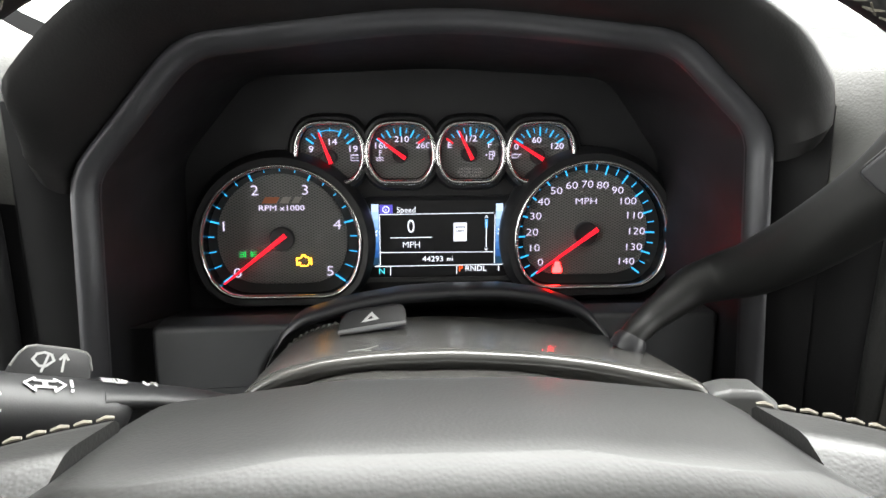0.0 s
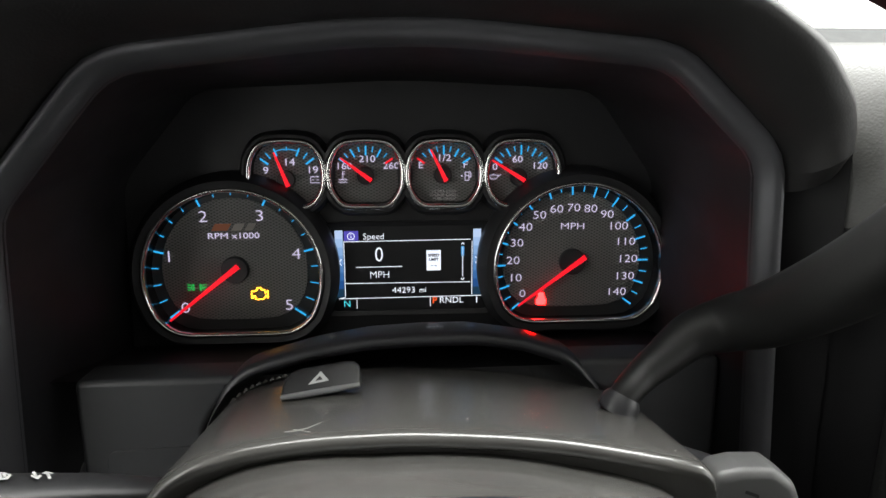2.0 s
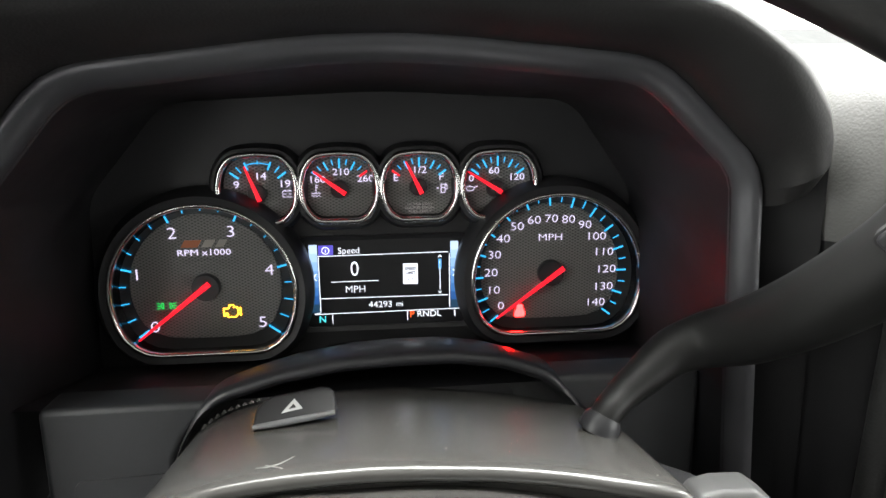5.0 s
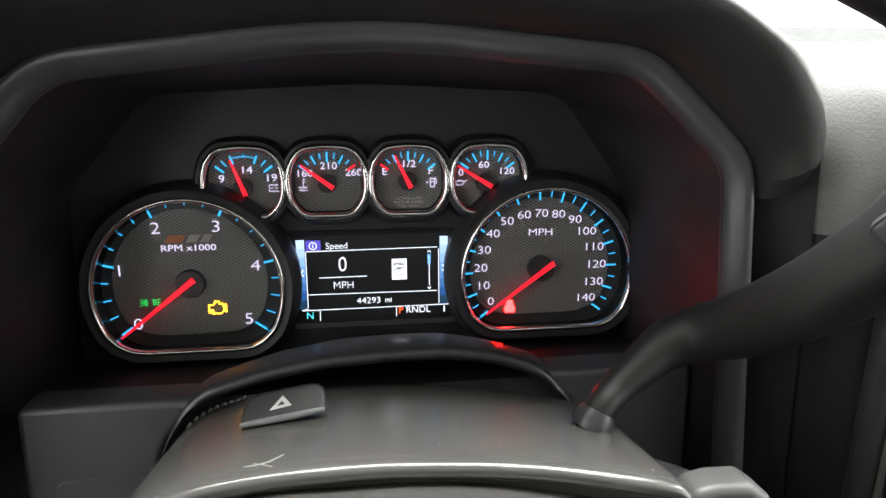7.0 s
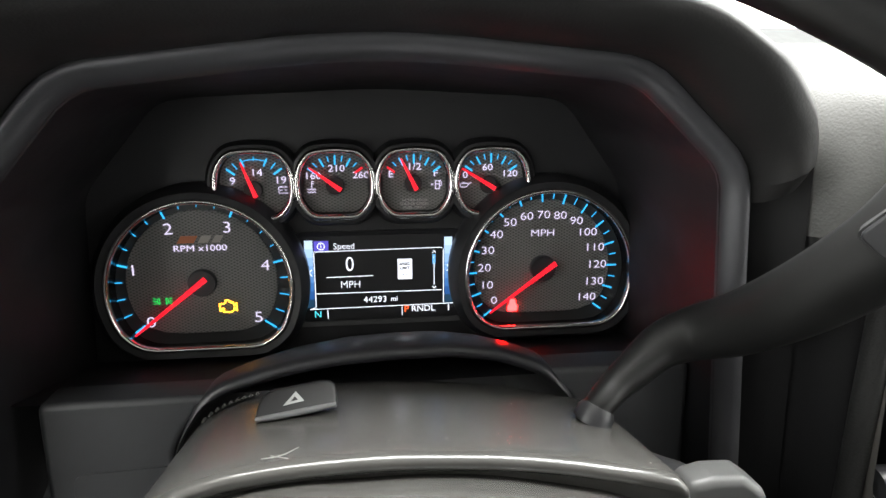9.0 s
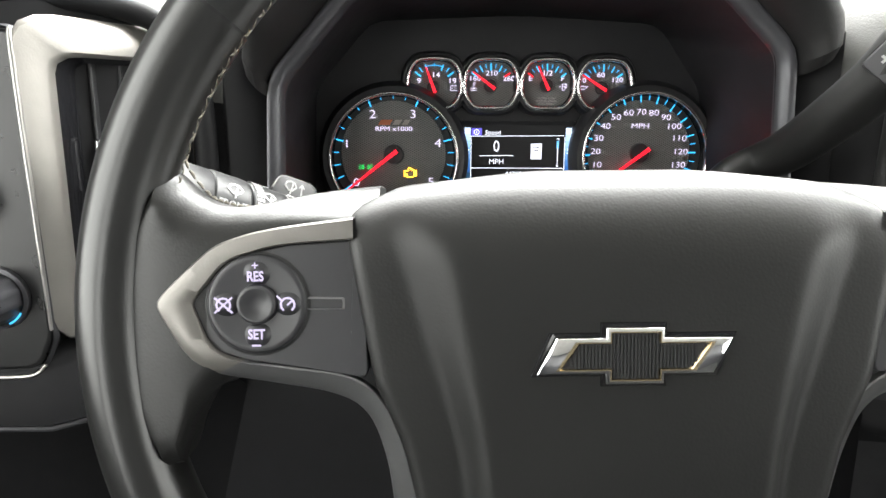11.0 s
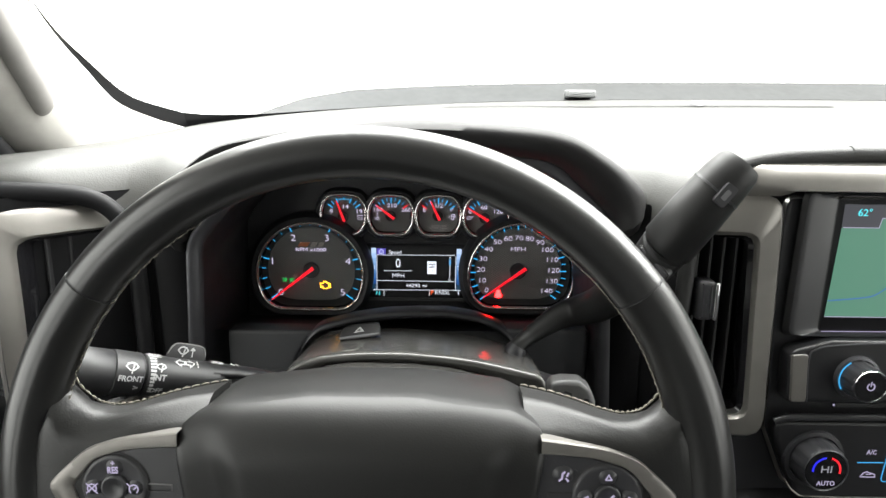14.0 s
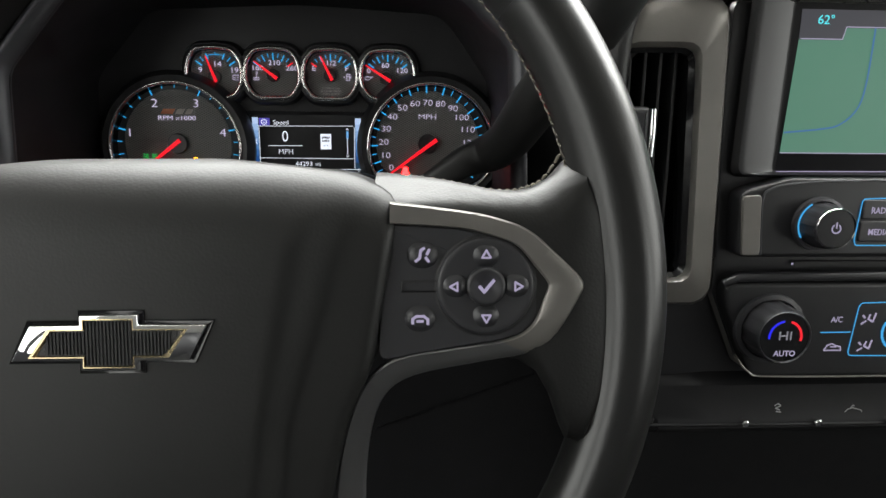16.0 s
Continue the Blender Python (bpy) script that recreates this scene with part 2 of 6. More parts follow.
def superell(cx, cz, hw, hh, e=3.0, n=48):
    o = []
    for i in range(n):
        a = 2 * math.pi * i / n
        c, s = math.cos(a), math.sin(a)
        o.append((cx + hw * math.copysign(abs(c) ** (2 / e), c), cz + hh * math.copysign(abs(s) ** (2 / e), s)))
    return o


def ring(outer, inner, y_out, y_in, y_back=None):
    """A band between two outlines of equal count, with a skirt back to y_back."""
    secs = [at_y(inner, y_in), at_y(outer, y_out)]
    if y_back is not None:
        secs = [at_y(inner, y_back)] + secs + [at_y(outer, y_back)]
    return loft(secs)


def spline(pts, n):
    """Points on a smooth curve through the control points."""
    p = [Vector(q) for q in pts]
    p = [2 * p[0] - p[1]] + p + [2 * p[-1] - p[-2]]
    out, k = [], len(p) - 3
    for i in range(n):
        s = k * i / (n - 1)
        j = min(int(s), k - 1)
        t = s - j
        a, b, c, d = p[j:j + 4]
        out.append(0.5 * ((2 * b) + (c - a) * t + (2 * a - 5 * b + 4 * c - d) * t * t + (3 * b - a - 3 * c + d) * t ** 3))
    return out


def tube(path, radii, n=16, closed=False, flat=1.0, caps=True, bm=None):
    """A round rod along a path, its radius going through the list."""
    p = [Vector(q) for q in path]
    m = len(p)
    rows, last = [], None
    for i, c in enumerate(p):
        a = p[i - 1] if (closed or i) else p[0]
        b = p[(i + 1) % m] if (closed or i < m - 1) else p[-1]
        t = (b - a).normalized()
        ref = last if last is not None else (Vector((0, 1, 0)) if abs(t.y) < 0.9 else Vector((0, 0, 1)))
        u = (ref - t * ref.dot(t)).normalized()
        last = u
        v = t.cross(u)
        s = (len(radii) - 1) * i / max(m - 1, 1)
        j = min(int(s), len(radii) - 2) if len(radii) > 1 else 0
        r = radii[j] if len(radii) == 1 else radii[j] + (radii[j + 1] - radii[j]) * (s - j)
        rows.append([c + (u * math.cos(2 * math.pi * k / n) * flat + v * math.sin(2 * math.pi * k / n)) * r for k in range(n)])
    return loft(rows, closed=True, caps=(caps and not closed, caps and not closed), bm=bm, wrap=closed)


def strokes(lines, w, y, bm=None, depth=0.0004):
    """Flat printed strokes in the gauge plane: polylines of (x, z)."""
    bm = bm or bmesh.new()
    for ln in lines:
        for a, b in zip(ln, ln[1:]):
            a, b = Vector(a), Vector(b)
            d = (b - a).normalized() if (b - a).length > 0 else Vector((1, 0))
            nrm = Vector((-d.y, d.x)) * w / 2
            e = d * w * 0.3
            q = [a - e - nrm, b + e - nrm, b + e + nrm, a - e + nrm]
            f = [bm.verts.new((v.x, y - depth, v.y)) for v in q]
            bm.faces.new(f)
    return bm


def bar(x0, x1, z0, z1, y, bm=None, d=0.0004):
    return box(x0, x1, y - d, y, z0, z1, 0, bm)


def lettering(name, body, size, x, z, y, material, parent, stretch=1.0, align="CENTER", place=DASH, turn=0.0, label="", thick=0.00005, lean=0.0):
    """Raised print that faces the driver."""
    c = bpy.data.curves.new(name, "FONT")
    c.body, c.size, c.align_x, c.align_y, c.extrude, c.offset = body, size, align, "CENTER", 0.0001, thick
    c.resolution_u = 3
    c.shear = lean
    tmp = bpy.data.objects.new(name, c)
    scene.collection.objects.link(tmp)
    me = bpy.data.meshes.new_from_object(tmp.evaluated_get(bpy.context.evaluated_depsgraph_get()))
    bpy.data.objects.remove(tmp)
    bm = bmesh.new()
    bm.from_mesh(me)
    bmesh.ops.remove_doubles(bm, verts=bm.verts[:], dist=1e-7)
    bm.transform(Matrix.Translation((x, y, z)) @ Matrix.Rotation(radians(turn), 4, "Y") @ Matrix.Rotation(radians(90), 4, "X") @ Matrix.Diagonal((stretch, 1, 1, 1)))
    return part(name, bm, material, parent, label, place)


# ---- dashboard: gauge hood, surround and lower panels ----
N = 96
BEVEL_LINE = even(fillet([(-0.189, -0.135), (-0.1812, 0.0460), (-0.1275, 0.1085), (-0.004, 0.1232), (0.114, 0.1120), (0.1610, 0.0680), (0.1655, -0.020), (0.172, -0.135)],
                         [0, 0.03, 0.04, 0.4, 0.04, 0.03, 0.1, 0], 10, closed=False), N)
BACK_LINE = even(fillet([(-0.176, -0.060), (-0.172, 0.045), (-0.125, 0.100), (0, 0.106), (0.116, 0.100), (0.156, 0.045), (0.161, -0.060)],
                        [0, 0.03, 0.03, 0.4, 0.03, 0.03, 0], 8, closed=False), N)
INNER_LINE = even(fillet([(-0.1838, 0.0440), (-0.1822, 0.0490), (-0.1282, 0.1090), (-0.004, 0.1238), (0.1145, 0.1126), (0.1617, 0.0684), (0.1640, 0.0590)],
                         [0, 0.02, 0.042, 0.4, 0.042, 0.02, 0], 12, closed=False), N)
INNER_LINE = offset(INNER_LINE, 0.0028, False)
BROW_LINE = even([Vector((p.x, p.y)) for p in spline([(x, z, 0) for x, z in ((-0.1990, 0.0610), (-0.1935, 0.0735), (-0.1775, 0.0960), (-0.1560, 0.1172), (-0.1345, 0.1288), (-0.1010, 0.1358), (-0.0600, 0.1415), (0.0, 0.1462), (0.0728, 0.1440), (0.1210, 0.1378), (0.1510, 0.1225), (0.1760, 0.1045), (0.1905, 0.0905), (0.1905, 0.0740))], 200)], N)
REAR_LINE = even(fillet([(-0.216, 0.056), (-0.215, 0.078), (-0.150, 0.1215), (0, 0.1275), (0.145, 0.1265), (0.202, 0.0830), (0.204, 0.060)],
                        [0, 0.03, 0.04, 0.5, 0.04, 0.03, 0], 12, closed=False), N)
YB = -0.12
hood = empty("gauge_hood", (0, YB, 0.12), "padded black gauge hood with a satin bevelled rim on the dashboard", "gauge hood", kind="structure")
part("bevel_rim", loft([at_y(offset(BEVEL_LINE, -0.0072, False), YB + 0.006), at_y(offset(BEVEL_LINE, -0.0062, False), YB + 0.002), at_y(offset(BEVEL_LINE, -0.0012, False), YB - 0.0030), at_y(offset(BEVEL_LINE, 0.0020, False), YB - 0.0038), at_y(offset(BEVEL_LINE, 0.0036, False), YB - 0.0032), at_y(offset(BEVEL_LINE, 0.0042, False), YB - 0.0005)], closed=False),
     BEVEL, hood, "satin graphite bevelled rim")
part("inner_tunnel", loft([at_y(offset(BEVEL_LINE, -0.0068, False), YB + 0.004), at_y(offset([a.lerp(b, 0.35) for a, b in zip(BEVEL_LINE, BACK_LINE)], -0.004, False), YB + 0.04), at_y(BACK_LINE, 0.006)], closed=False), TUNNEL, hood, "satin black inner tunnel")


def brow_mid(t, y):
    """A line across the brow, which leans further over the gauges along its top."""
    out = []
    for a, b in zip(INNER_LINE, BROW_LINE):
        k = min(1.0, max(0.0, (b.y - (0.085 if b.x > 0 else 0.058)) / 0.035))
        p = a.lerp(b, t)
        lean = 0.022 + 0.026 * min(1.0, max(0.0, (-0.03 - b.x) / 0.09))
        out.append(Vector((p.x, y - lean * t * k * k * (3 - 2 * k), p.y)))
    return out


BROW_SECTION = ((0.0, YB + 0.006), (0.0, YB - 0.001), (0.03, YB - 0.008), (0.12, YB - 0.0155), (0.28, YB - 0.0200), (0.50, YB - 0.0215), (0.74, YB - 0.0185), (0.91, YB - 0.0105), (0.985, YB - 0.001), (1.0, YB + 0.009))
part("brow_pad", loft([brow_mid(t, y) for t, y in BROW_SECTION] + [at_y([a.lerp(b, 0.35) for a, b in zip(BROW_LINE, REAR_LINE)], -0.098), at_y([a.lerp(b, 0.7) for a, b in zip(BROW_LINE, REAR_LINE)], -0.066), at_y(REAR_LINE, -0.02), at_y(offset(REAR_LINE, -0.014, False), 0.06)], closed=False),
     BROW, hood, "smooth padded brow", angle=70)
for k in (0, -1):
    rows = [brow_mid(t, y)[k] for t, y in BROW_SECTION]
    part("brow_end", loft([rows, [Vector((p.x, p.y + 0.008, p.z - 0.009)) for p in rows], [Vector((p.x, p.y + 0.05, p.z - 0.012)) for p in rows]], closed=False), BROW, hood)
part("fascia", slab(BACK_LINE, 0.006, 0.012), FASCIA, hood, "black gauge fascia plate")

# lower column panel with an arched opening
ARCH = even(fillet([(-0.108, -0.135), (-0.1034, -0.0697), (-0.0985, -0.0595), (-0.0896, -0.0481), (-0.0785, -0.0415), (-0.0512, -0.0337), (-0.0237, -0.0293), (0.0041, -0.0279), (0.0324, -0.0279), (0.0555, -0.0313), (0.0763, -0.0387), (0.0918, -0.0521), (0.0985, -0.0610), (0.104, -0.075), (0.106, -0.135)],
                   0.02, 5, closed=False), 80)
lower = empty("column_panel", (0, -0.08, -0.1), "charcoal plastic panel below the gauges with an arched column opening", "dashboard panel", kind="structure")
LX, RX, YP = -0.1655, 0.1595, -0.093
left_o = fillet([(LX, -0.135), (LX, -0.0412), (-0.0880, -0.0412), (-0.0912, -0.0481), (-0.1000, -0.0595), (-0.1050, -0.0697), (-0.1095, -0.135)], [0, 0.005, 0, 0.01, 0.01, 0.01, 0], 4)
right_o = fillet([(RX, -0.135), (RX, -0.0372), (0.0820, -0.0372), (0.0932, -0.0521), (0.1000, -0.0610), (0.1055, -0.0750), (0.1075, -0.135)], [0, 0.005, 0, 0.01, 0.01, 0.01, 0], 4)
part("panel_wing", slab(left_o, YP, YP + 0.020, 0.003), PANEL, lower)
part("panel_wing", slab(right_o, YP, YP + 0.020, 0.003), PANEL, lower)


def lip_row(w, y):
    """A line round the arch, standing off by w at its crown and less down its sides."""
    far = offset(ARCH, 1.0, False)
    out = []
    for p, q in zip(ARCH, far):
        k = min(1.0, max(0.0, (p.y + 0.062) / 0.022))
        k = 0.22 + 0.78 * k * k * (3 - 2 * k)
        out.append(Vector((p.x + (q.x - p.x) * w * k, y, p.y + (q.y - p.y) * w * k)))
    return out


part("arch_lip", loft([lip_row(-0.0012, -0.0880), lip_row(-0.0008, -0.0905), lip_row(0.0004, -0.0912), lip_row(0.0012, -0.0935), lip_row(0.0028, -0.0950), lip_row(0.0048, -0.0945), lip_row(0.0062, -0.0925), lip_row(0.0068, -0.0895), lip_row(0.0060, -0.075), at_y(offset(ARCH, -0.0060, False), -0.036), at_y(offset(ARCH, -0.020, False), 0.004)], closed=False), SMOOTH, lower, "rounded arch over the column", angle=60)
# inside of the arch in near-black, its shade put into the colour
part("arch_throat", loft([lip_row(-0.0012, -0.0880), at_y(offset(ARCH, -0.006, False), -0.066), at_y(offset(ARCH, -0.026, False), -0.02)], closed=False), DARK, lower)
part("shelf", loft([[(-0.186, y, z), (0.172, y, z + 0.003)] for y, z in ((-0.0905, -0.0425), (-0.085, -0.0432), (-0.03, -0.0540), (0.008, -0.0600))], closed=False), TUNNEL, lower, "sloping ledge below the dials")
part("knee_bolster", box(-0.30, 0.30, -0.10, 0.02, -0.36, -0.130, 0.01), STRIP, lower)
COVER = fillet([(-0.1530, -0.135), (-0.1530, -0.0785), (-0.1070, -0.0768), (-0.1090, -0.135)], [0, 0.007, 0, 0], 5)
part("cover_gap", slab(offset(COVER, -0.0007), YP - 0.0004, YP + 0.001), DARK, lower, "thin dark gap round the cover")
part("seam_door", slab(COVER, YP - 0.0010, YP - 0.0001, 0.0004), PANEL, lower, "small cover in the panel")


# ---- instrument cluster ----
cluster = empty("instrument_cluster", (0, 0.004, 0), "lit instrument cluster with red needles and chrome rings in the dashboard", "gauge cluster")


def dial_outline(cx, cz, r, flat, n=96, cr=0.006):
    """A circle cut flat below, its corners rounded."""
    a = math.degrees(math.asin((flat - cz) / r))
    arc = circle(cx, cz, r, 72, a, 180 - a)
    k = max(2, int(len(arc) * 0.012) + 1)
    pts = [Vector(p) for p in arc]
    c0, c1 = pts[0], pts[-1]
    body = pts[4:-4]
    left = [body[-1].lerp(c1, t) * (1 - t) + (c1.lerp(Vector((c1.x + 2.2 * cr, flat)), t)) * t for t in (0.33, 0.66, 1.0)]
    right = [(Vector((c0.x - 2.2 * cr, flat)).lerp(c0, t)) * (1 - t) + c0.lerp(body[0], t) * t for t in (0.0, 0.33, 0.66)]
    return even(body + left + right, n, closed=True)


def ticks(cx, cz, r1, a0, a1, count, major, parent, len_major, len_minor, w_major, w_minor):
    for i in range(count + 1):
        a = radians(a0 + (a1 - a0) * i / count)
        ln, w = (len_major, w_major) if i % major == 0 else (len_minor, w_minor)
        c, s = math.cos(a), math.sin(a)
        part("scale_mark", strokes([[(cx + c * r1, cz + s * r1), (cx + c * (r1 - ln), cz + s * (r1 - ln))]], w, -0.0008), G_BLUE, parent, "blue scale mark")


def needle(name, hub, tip, tail, w, y, parent, hub_r):
    h, t, e = Vector(hub), Vector(tip), Vector(tail)
    d = (t - e).normalized()
    n = Vector((-d.y, d.x))
    bm = bmesh.new()
    q = [e - n * w * 0.75, t - n * w * 0.28, t + n * w * 0.28, e + n * w * 0.75]
    ridge = [e, t]
    base = [bm.verts.new((p.x, y + 0.0012, p.y)) for p in q]
    top = [bm.verts.new((p.x, y, p.y)) for p in (e + d * 0.0008 - n * w * 0.45, t - n * w * 0.14, t + n * w * 0.14, e + d * 0.0008 + n * w * 0.45)]
    bm.faces.new(top)
    for i in range(4):
        bm.faces.new((base[i], base[(i + 1) % 4], top[(i + 1) % 4], top[i]))
    part("needle", bm, G_RED, parent, "glowing red needle")
    b = loft([at_y(circle(*hub, hub_r, 32), 0.0), at_y(circle(*hub, hub_r, 32), y + 0.0028), at_y(circle(*hub, hub_r * 0.93, 32), y + 0.0018)], caps=(False, True))
    part("hub_cap", b, SMOOTH, parent, "round black needle hub")


def big_dial(cx, cz, bx, bz, r, flat, kind):
    pod = empty("gauge_dial", (bx, 0, bz))
    pod.parent = cluster
    bpy.context.view_layer.update()
    pod.matrix_parent_inverse = cluster.matrix_world.inverted()
    o1 = dial_outline(bx, bz, r, flat)
    o0 = dial_outline(bx, bz, r + 0.0085, flat - 0.006)
    oc = dial_outline(bx, bz, r - 0.0013, flat + 0.0010)
    oi = dial_outline(bx, bz, r - 0.0042, flat + 0.0022)
    part("pod_ring", loft([at_y(o1, -0.0095), at_y(offset(o1, -0.004), -0.0105), at_y(o0, -0.004), at_y(o0, 0.006)]), FASCIA, pod, "black outer ring")
    part("chrome_ring", loft([at_y(offset(o1, 0.0014 - 0.0018 * math.cos(a)), -0.0088 - 0.0028 * math.sin(a)) for a in np.linspace(-0.5, math.pi + 0.5, 12)]), RINGS, pod, "polished chrome ring")
    part("dial_wall", loft([at_y(offset(o1, 0.0026), -0.0088), at_y(oi, -0.0005)]), GLOSS, pod, "gloss black inner wall")
    part("dial_plate", slab(offset(oi, -0.001), 0.0005, 0.004), DIAL_OUT, pod, "black outer scale")
    og = dial_outline(cx, cz, 0.0445, flat + 0.0085, cr=0.008)
    part("dial_face", slab(og, -0.0006, 0.0008, 0.0005), DIAL, pod, "woven grey dial face")
    return pod


# rev counter
TC, TB = (-0.1075, -0.0085), (-0.1072, -0.0115)
tach = big_dial(*TC, *TB, 0.0550, -0.0492, "rev")
tagged(tach, "rev counter dial with red needle")
for i, (x, z) in enumerate([(-0.1395, -0.0328), (-0.147, 0.0), (-0.1248, 0.0245), (-0.0909, 0.0247), (-0.0698, 0.0006), (-0.0757, -0.0322)]):
    lettering("numeral", str(i), 0.0098, x, z, -0.0010, G_WHITE, tach, 1.25, thick=-0.00012)
ticks(*TC, 0.0515, 216, -36, 20, 4, tach, 0.0074, 0.0050, 0.0012, 0.0007)
lettering("unit_text", "RPM x1000", 0.0052, -0.1073, 0.0126, -0.0010, G_WHITE, tach, 1.3, thick=0.0)
# trim badge, drawn as a plain shape
for x0, x1, m in ((-0.1205, -0.1095, "r"), (-0.1085, -0.1015, "g"), (-0.1005, -0.0945, "g")):
    part("badge_mark", slab([(x0, 0.0160), (x1 - 0.0012, 0.0160), (x1 + 0.0014, 0.0203), (x0 + 0.0026, 0.0203)], -0.0013, -0.0006), mat("badge_red", (0.50, 0.15, 0.06), 0.4) if m == "r" else mat("badge_grey", (0.38, 0.35, 0.32), 0.4), tach)
needle("needle", TC, (-0.1478, -0.0392), (-0.1047, -0.0055), 0.0024, -0.0066, tach, 0.0085)
# lamps in the rev counter
ENG = [(-0.0985, -0.0225), (-0.0985, -0.0270), (-0.0975, -0.0270), (-0.0975, -0.0255), (-0.0962, -0.0255), (-0.0962, -0.0278), (-0.0915, -0.0278), (-0.0900, -0.0262), (-0.0900, -0.0250), (-0.0885, -0.0270), (-0.0885, -0.0222), (-0.0900, -0.0240), (-0.0905, -0.0217), (-0.0925, -0.0217), (-0.0925, -0.0204), (-0.0950, -0.0204), (-0.0950, -0.0217), (-0.0962, -0.0225)]
part("engine_lamp", strokes([[(x, z) for x, z in ENG] + [ENG[0]]], 0.00062, -0.0009), G_AMBER, tach, "lit amber engine warning lamp")
lamp = []
for s in (-1, 1):
    cx = -0.1315 + s * 0.0019
    lamp.append([(cx, -0.0175), (cx, -0.0212)] + [(cx + s * 0.0013 * math.sin(radians(a)), -0.01935 - 0.00185 * math.cos(radians(a))) for a in range(0, 181, 30)])
    for k in (-1, 0, 1):
        lamp.append([(cx + s * 0.0019, -0.01935 + k * 0.0013), (cx + s * 0.0037, -0.01935 + k * 0.0019)])
part("side_light_lamp", strokes(lamp, 0.0005, -0.0009), G_GREEN, tach, "lit green side light symbol")

# speedometer
SC, SB = (0.1040, -0.0068), (0.1068, -0.0095)
speedo = big_dial(*SC, *SB, 0.0550, -0.0452, "speed")
tagged(speedo, "speedometer dial with red needle at zero")
for i in range(15):
    a = radians(214 - 248 * i / 14)
    rr = 0.0374 - 0.003 * abs(math.sin(a)) ** 8
    x, z = SC[0] + (rr - (0.001 if i >= 10 else -0.0005)) * math.cos(a), SC[1] + rr * math.sin(a)
    lettering("numeral", str(i * 10), 0.0072, x, z, -0.0010, G_WHITE, speedo, 1.25, thick=-0.00010)
ticks(*SC, 0.0493, 219, -36, 28, 2, speedo, 0.0062, 0.0040, 0.0011, 0.0007)
lettering("unit_text", "MPH", 0.0062, 0.1037, 0.0158, -0.0010, G_WHITE, speedo, 1.3, thick=-0.00008)
# belt reminder, a rounded glowing shape below the zero
BELT = fillet([(0.0817, -0.0352), (0.0877, -0.0352), (0.0880, -0.0322), (0.0868, -0.0300), (0.0866, -0.0272), (0.0830, -0.0272), (0.0828, -0.0300), (0.0815, -0.0322)], 0.0010, 3)
part("belt_lamp", slab(BELT, -0.0011, -0.0005), G_BELT, speedo, "lit red belt reminder lamp")
needle("needle", SC, (0.0690, -0.0345), (0.1118, -0.0031), 0.0024, -0.0066, speedo, 0.0085)


# four small gauges
def small_outline(cx, cz, hw, hh, n=64):
    pts = [(cx + 0.62 * hw, cz - hh), (cx + 0.94 * hw, cz - 0.52 * hh), (cx + hw, cz), (cx + 0.92 * hw, cz + 0.5 * hh), (cx + 0.64 * hw, cz + 0.93 * hh), (cx, cz + hh),
           (cx - 0.64 * hw, cz + 0.93 * hh), (cx - 0.92 * hw, cz + 0.5 * hh), (cx - hw, cz), (cx - 0.94 * hw, cz - 0.52 * hh), (cx - 0.62 * hw, cz - hh)]
    return even(fillet(pts, [0.012, 0.02, 0.03, 0.02, 0.012, 0.05, 0.012, 0.02, 0.03, 0.02, 0.012], 5), n, closed=True)


def small_gauge(cx, kind, texts, tip, tail, marks, red_marks):
    cz = 0.0505
    g = empty("small_gauge", (cx, 0, cz), kind)
    g.parent = cluster
    bpy.context.view_layer.update()
    g.matrix_parent_inverse = cluster.matrix_world.inverted()
    def outside(line):
        """Keeps an outline clear of the two large dials, which stand in front."""
        out = []
        for p in line:
            p = Vector((p[0], p[1]))
            for c in (Vector(TB), Vector(SB)):
                if (p - c).length < 0.0602:
                    p = c + (p - c).normalized() * 0.0602
            out.append(p)
        return out
    o = small_outline(cx, cz, 0.0239, 0.0212)
    part("pod_ring", loft([at_y(outside(o), -0.0060), at_y(outside(offset(o, -0.0026)), -0.0055), at_y(outside(offset(o, -0.0050)), 0.0), at_y(outside(offset(o, -0.005)), 0.006)]), FASCIA, g, "black outer ring")
    part("chrome_ring", loft([at_y(outside(offset(o, 0.0010 - 0.0019 * math.cos(a))), -0.0056 - 0.0022 * math.sin(a)) for a in np.linspace(-0.4, math.pi + 0.4, 12)]), RINGS, g, "polished chrome ring")
    part("dial_wall", loft([at_y(outside(offset(o, 0.0020)), -0.0056), at_y(outside(offset(o, 0.0032)), 0.0006)]), GLOSS, g, "gloss black inner wall")
    part("dial_face", slab(outside(offset(o, 0.0030)), 0.0012, 0.004), DIAL, g, "woven grey dial face")
    for body, x, z, sz in texts:
        lettering("numeral", body, sz * 0.98, x, z, 0.0007, G_WHITE, g, 1.2, thick=0.0)
    for k, (a, ln, w) in enumerate(marks):
        c, s = math.cos(radians(a)), math.sin(radians(a))
        r1 = 0.0188
        bm = strokes([[(cx + c * r1 * 1.07, 0.0478 + s * r1), (cx + c * (r1 - ln) * 1.07, 0.0478 + s * (r1 - ln))]], w * 0.8, 0.0008)
        part("scale_mark", bm, G_RED if k in red_marks else G_BLUE, g, "red limit mark" if k in red_marks else "blue scale mark")
    d = (Vector(tip) - Vector(tail)).normalized()
    hub = Vector(tail) + d * 0.0045
    needle("needle", tuple(hub), tip, tail, 0.0019, -0.0040, g, 0.0056)
    # red glow line on the lower rim
    return g


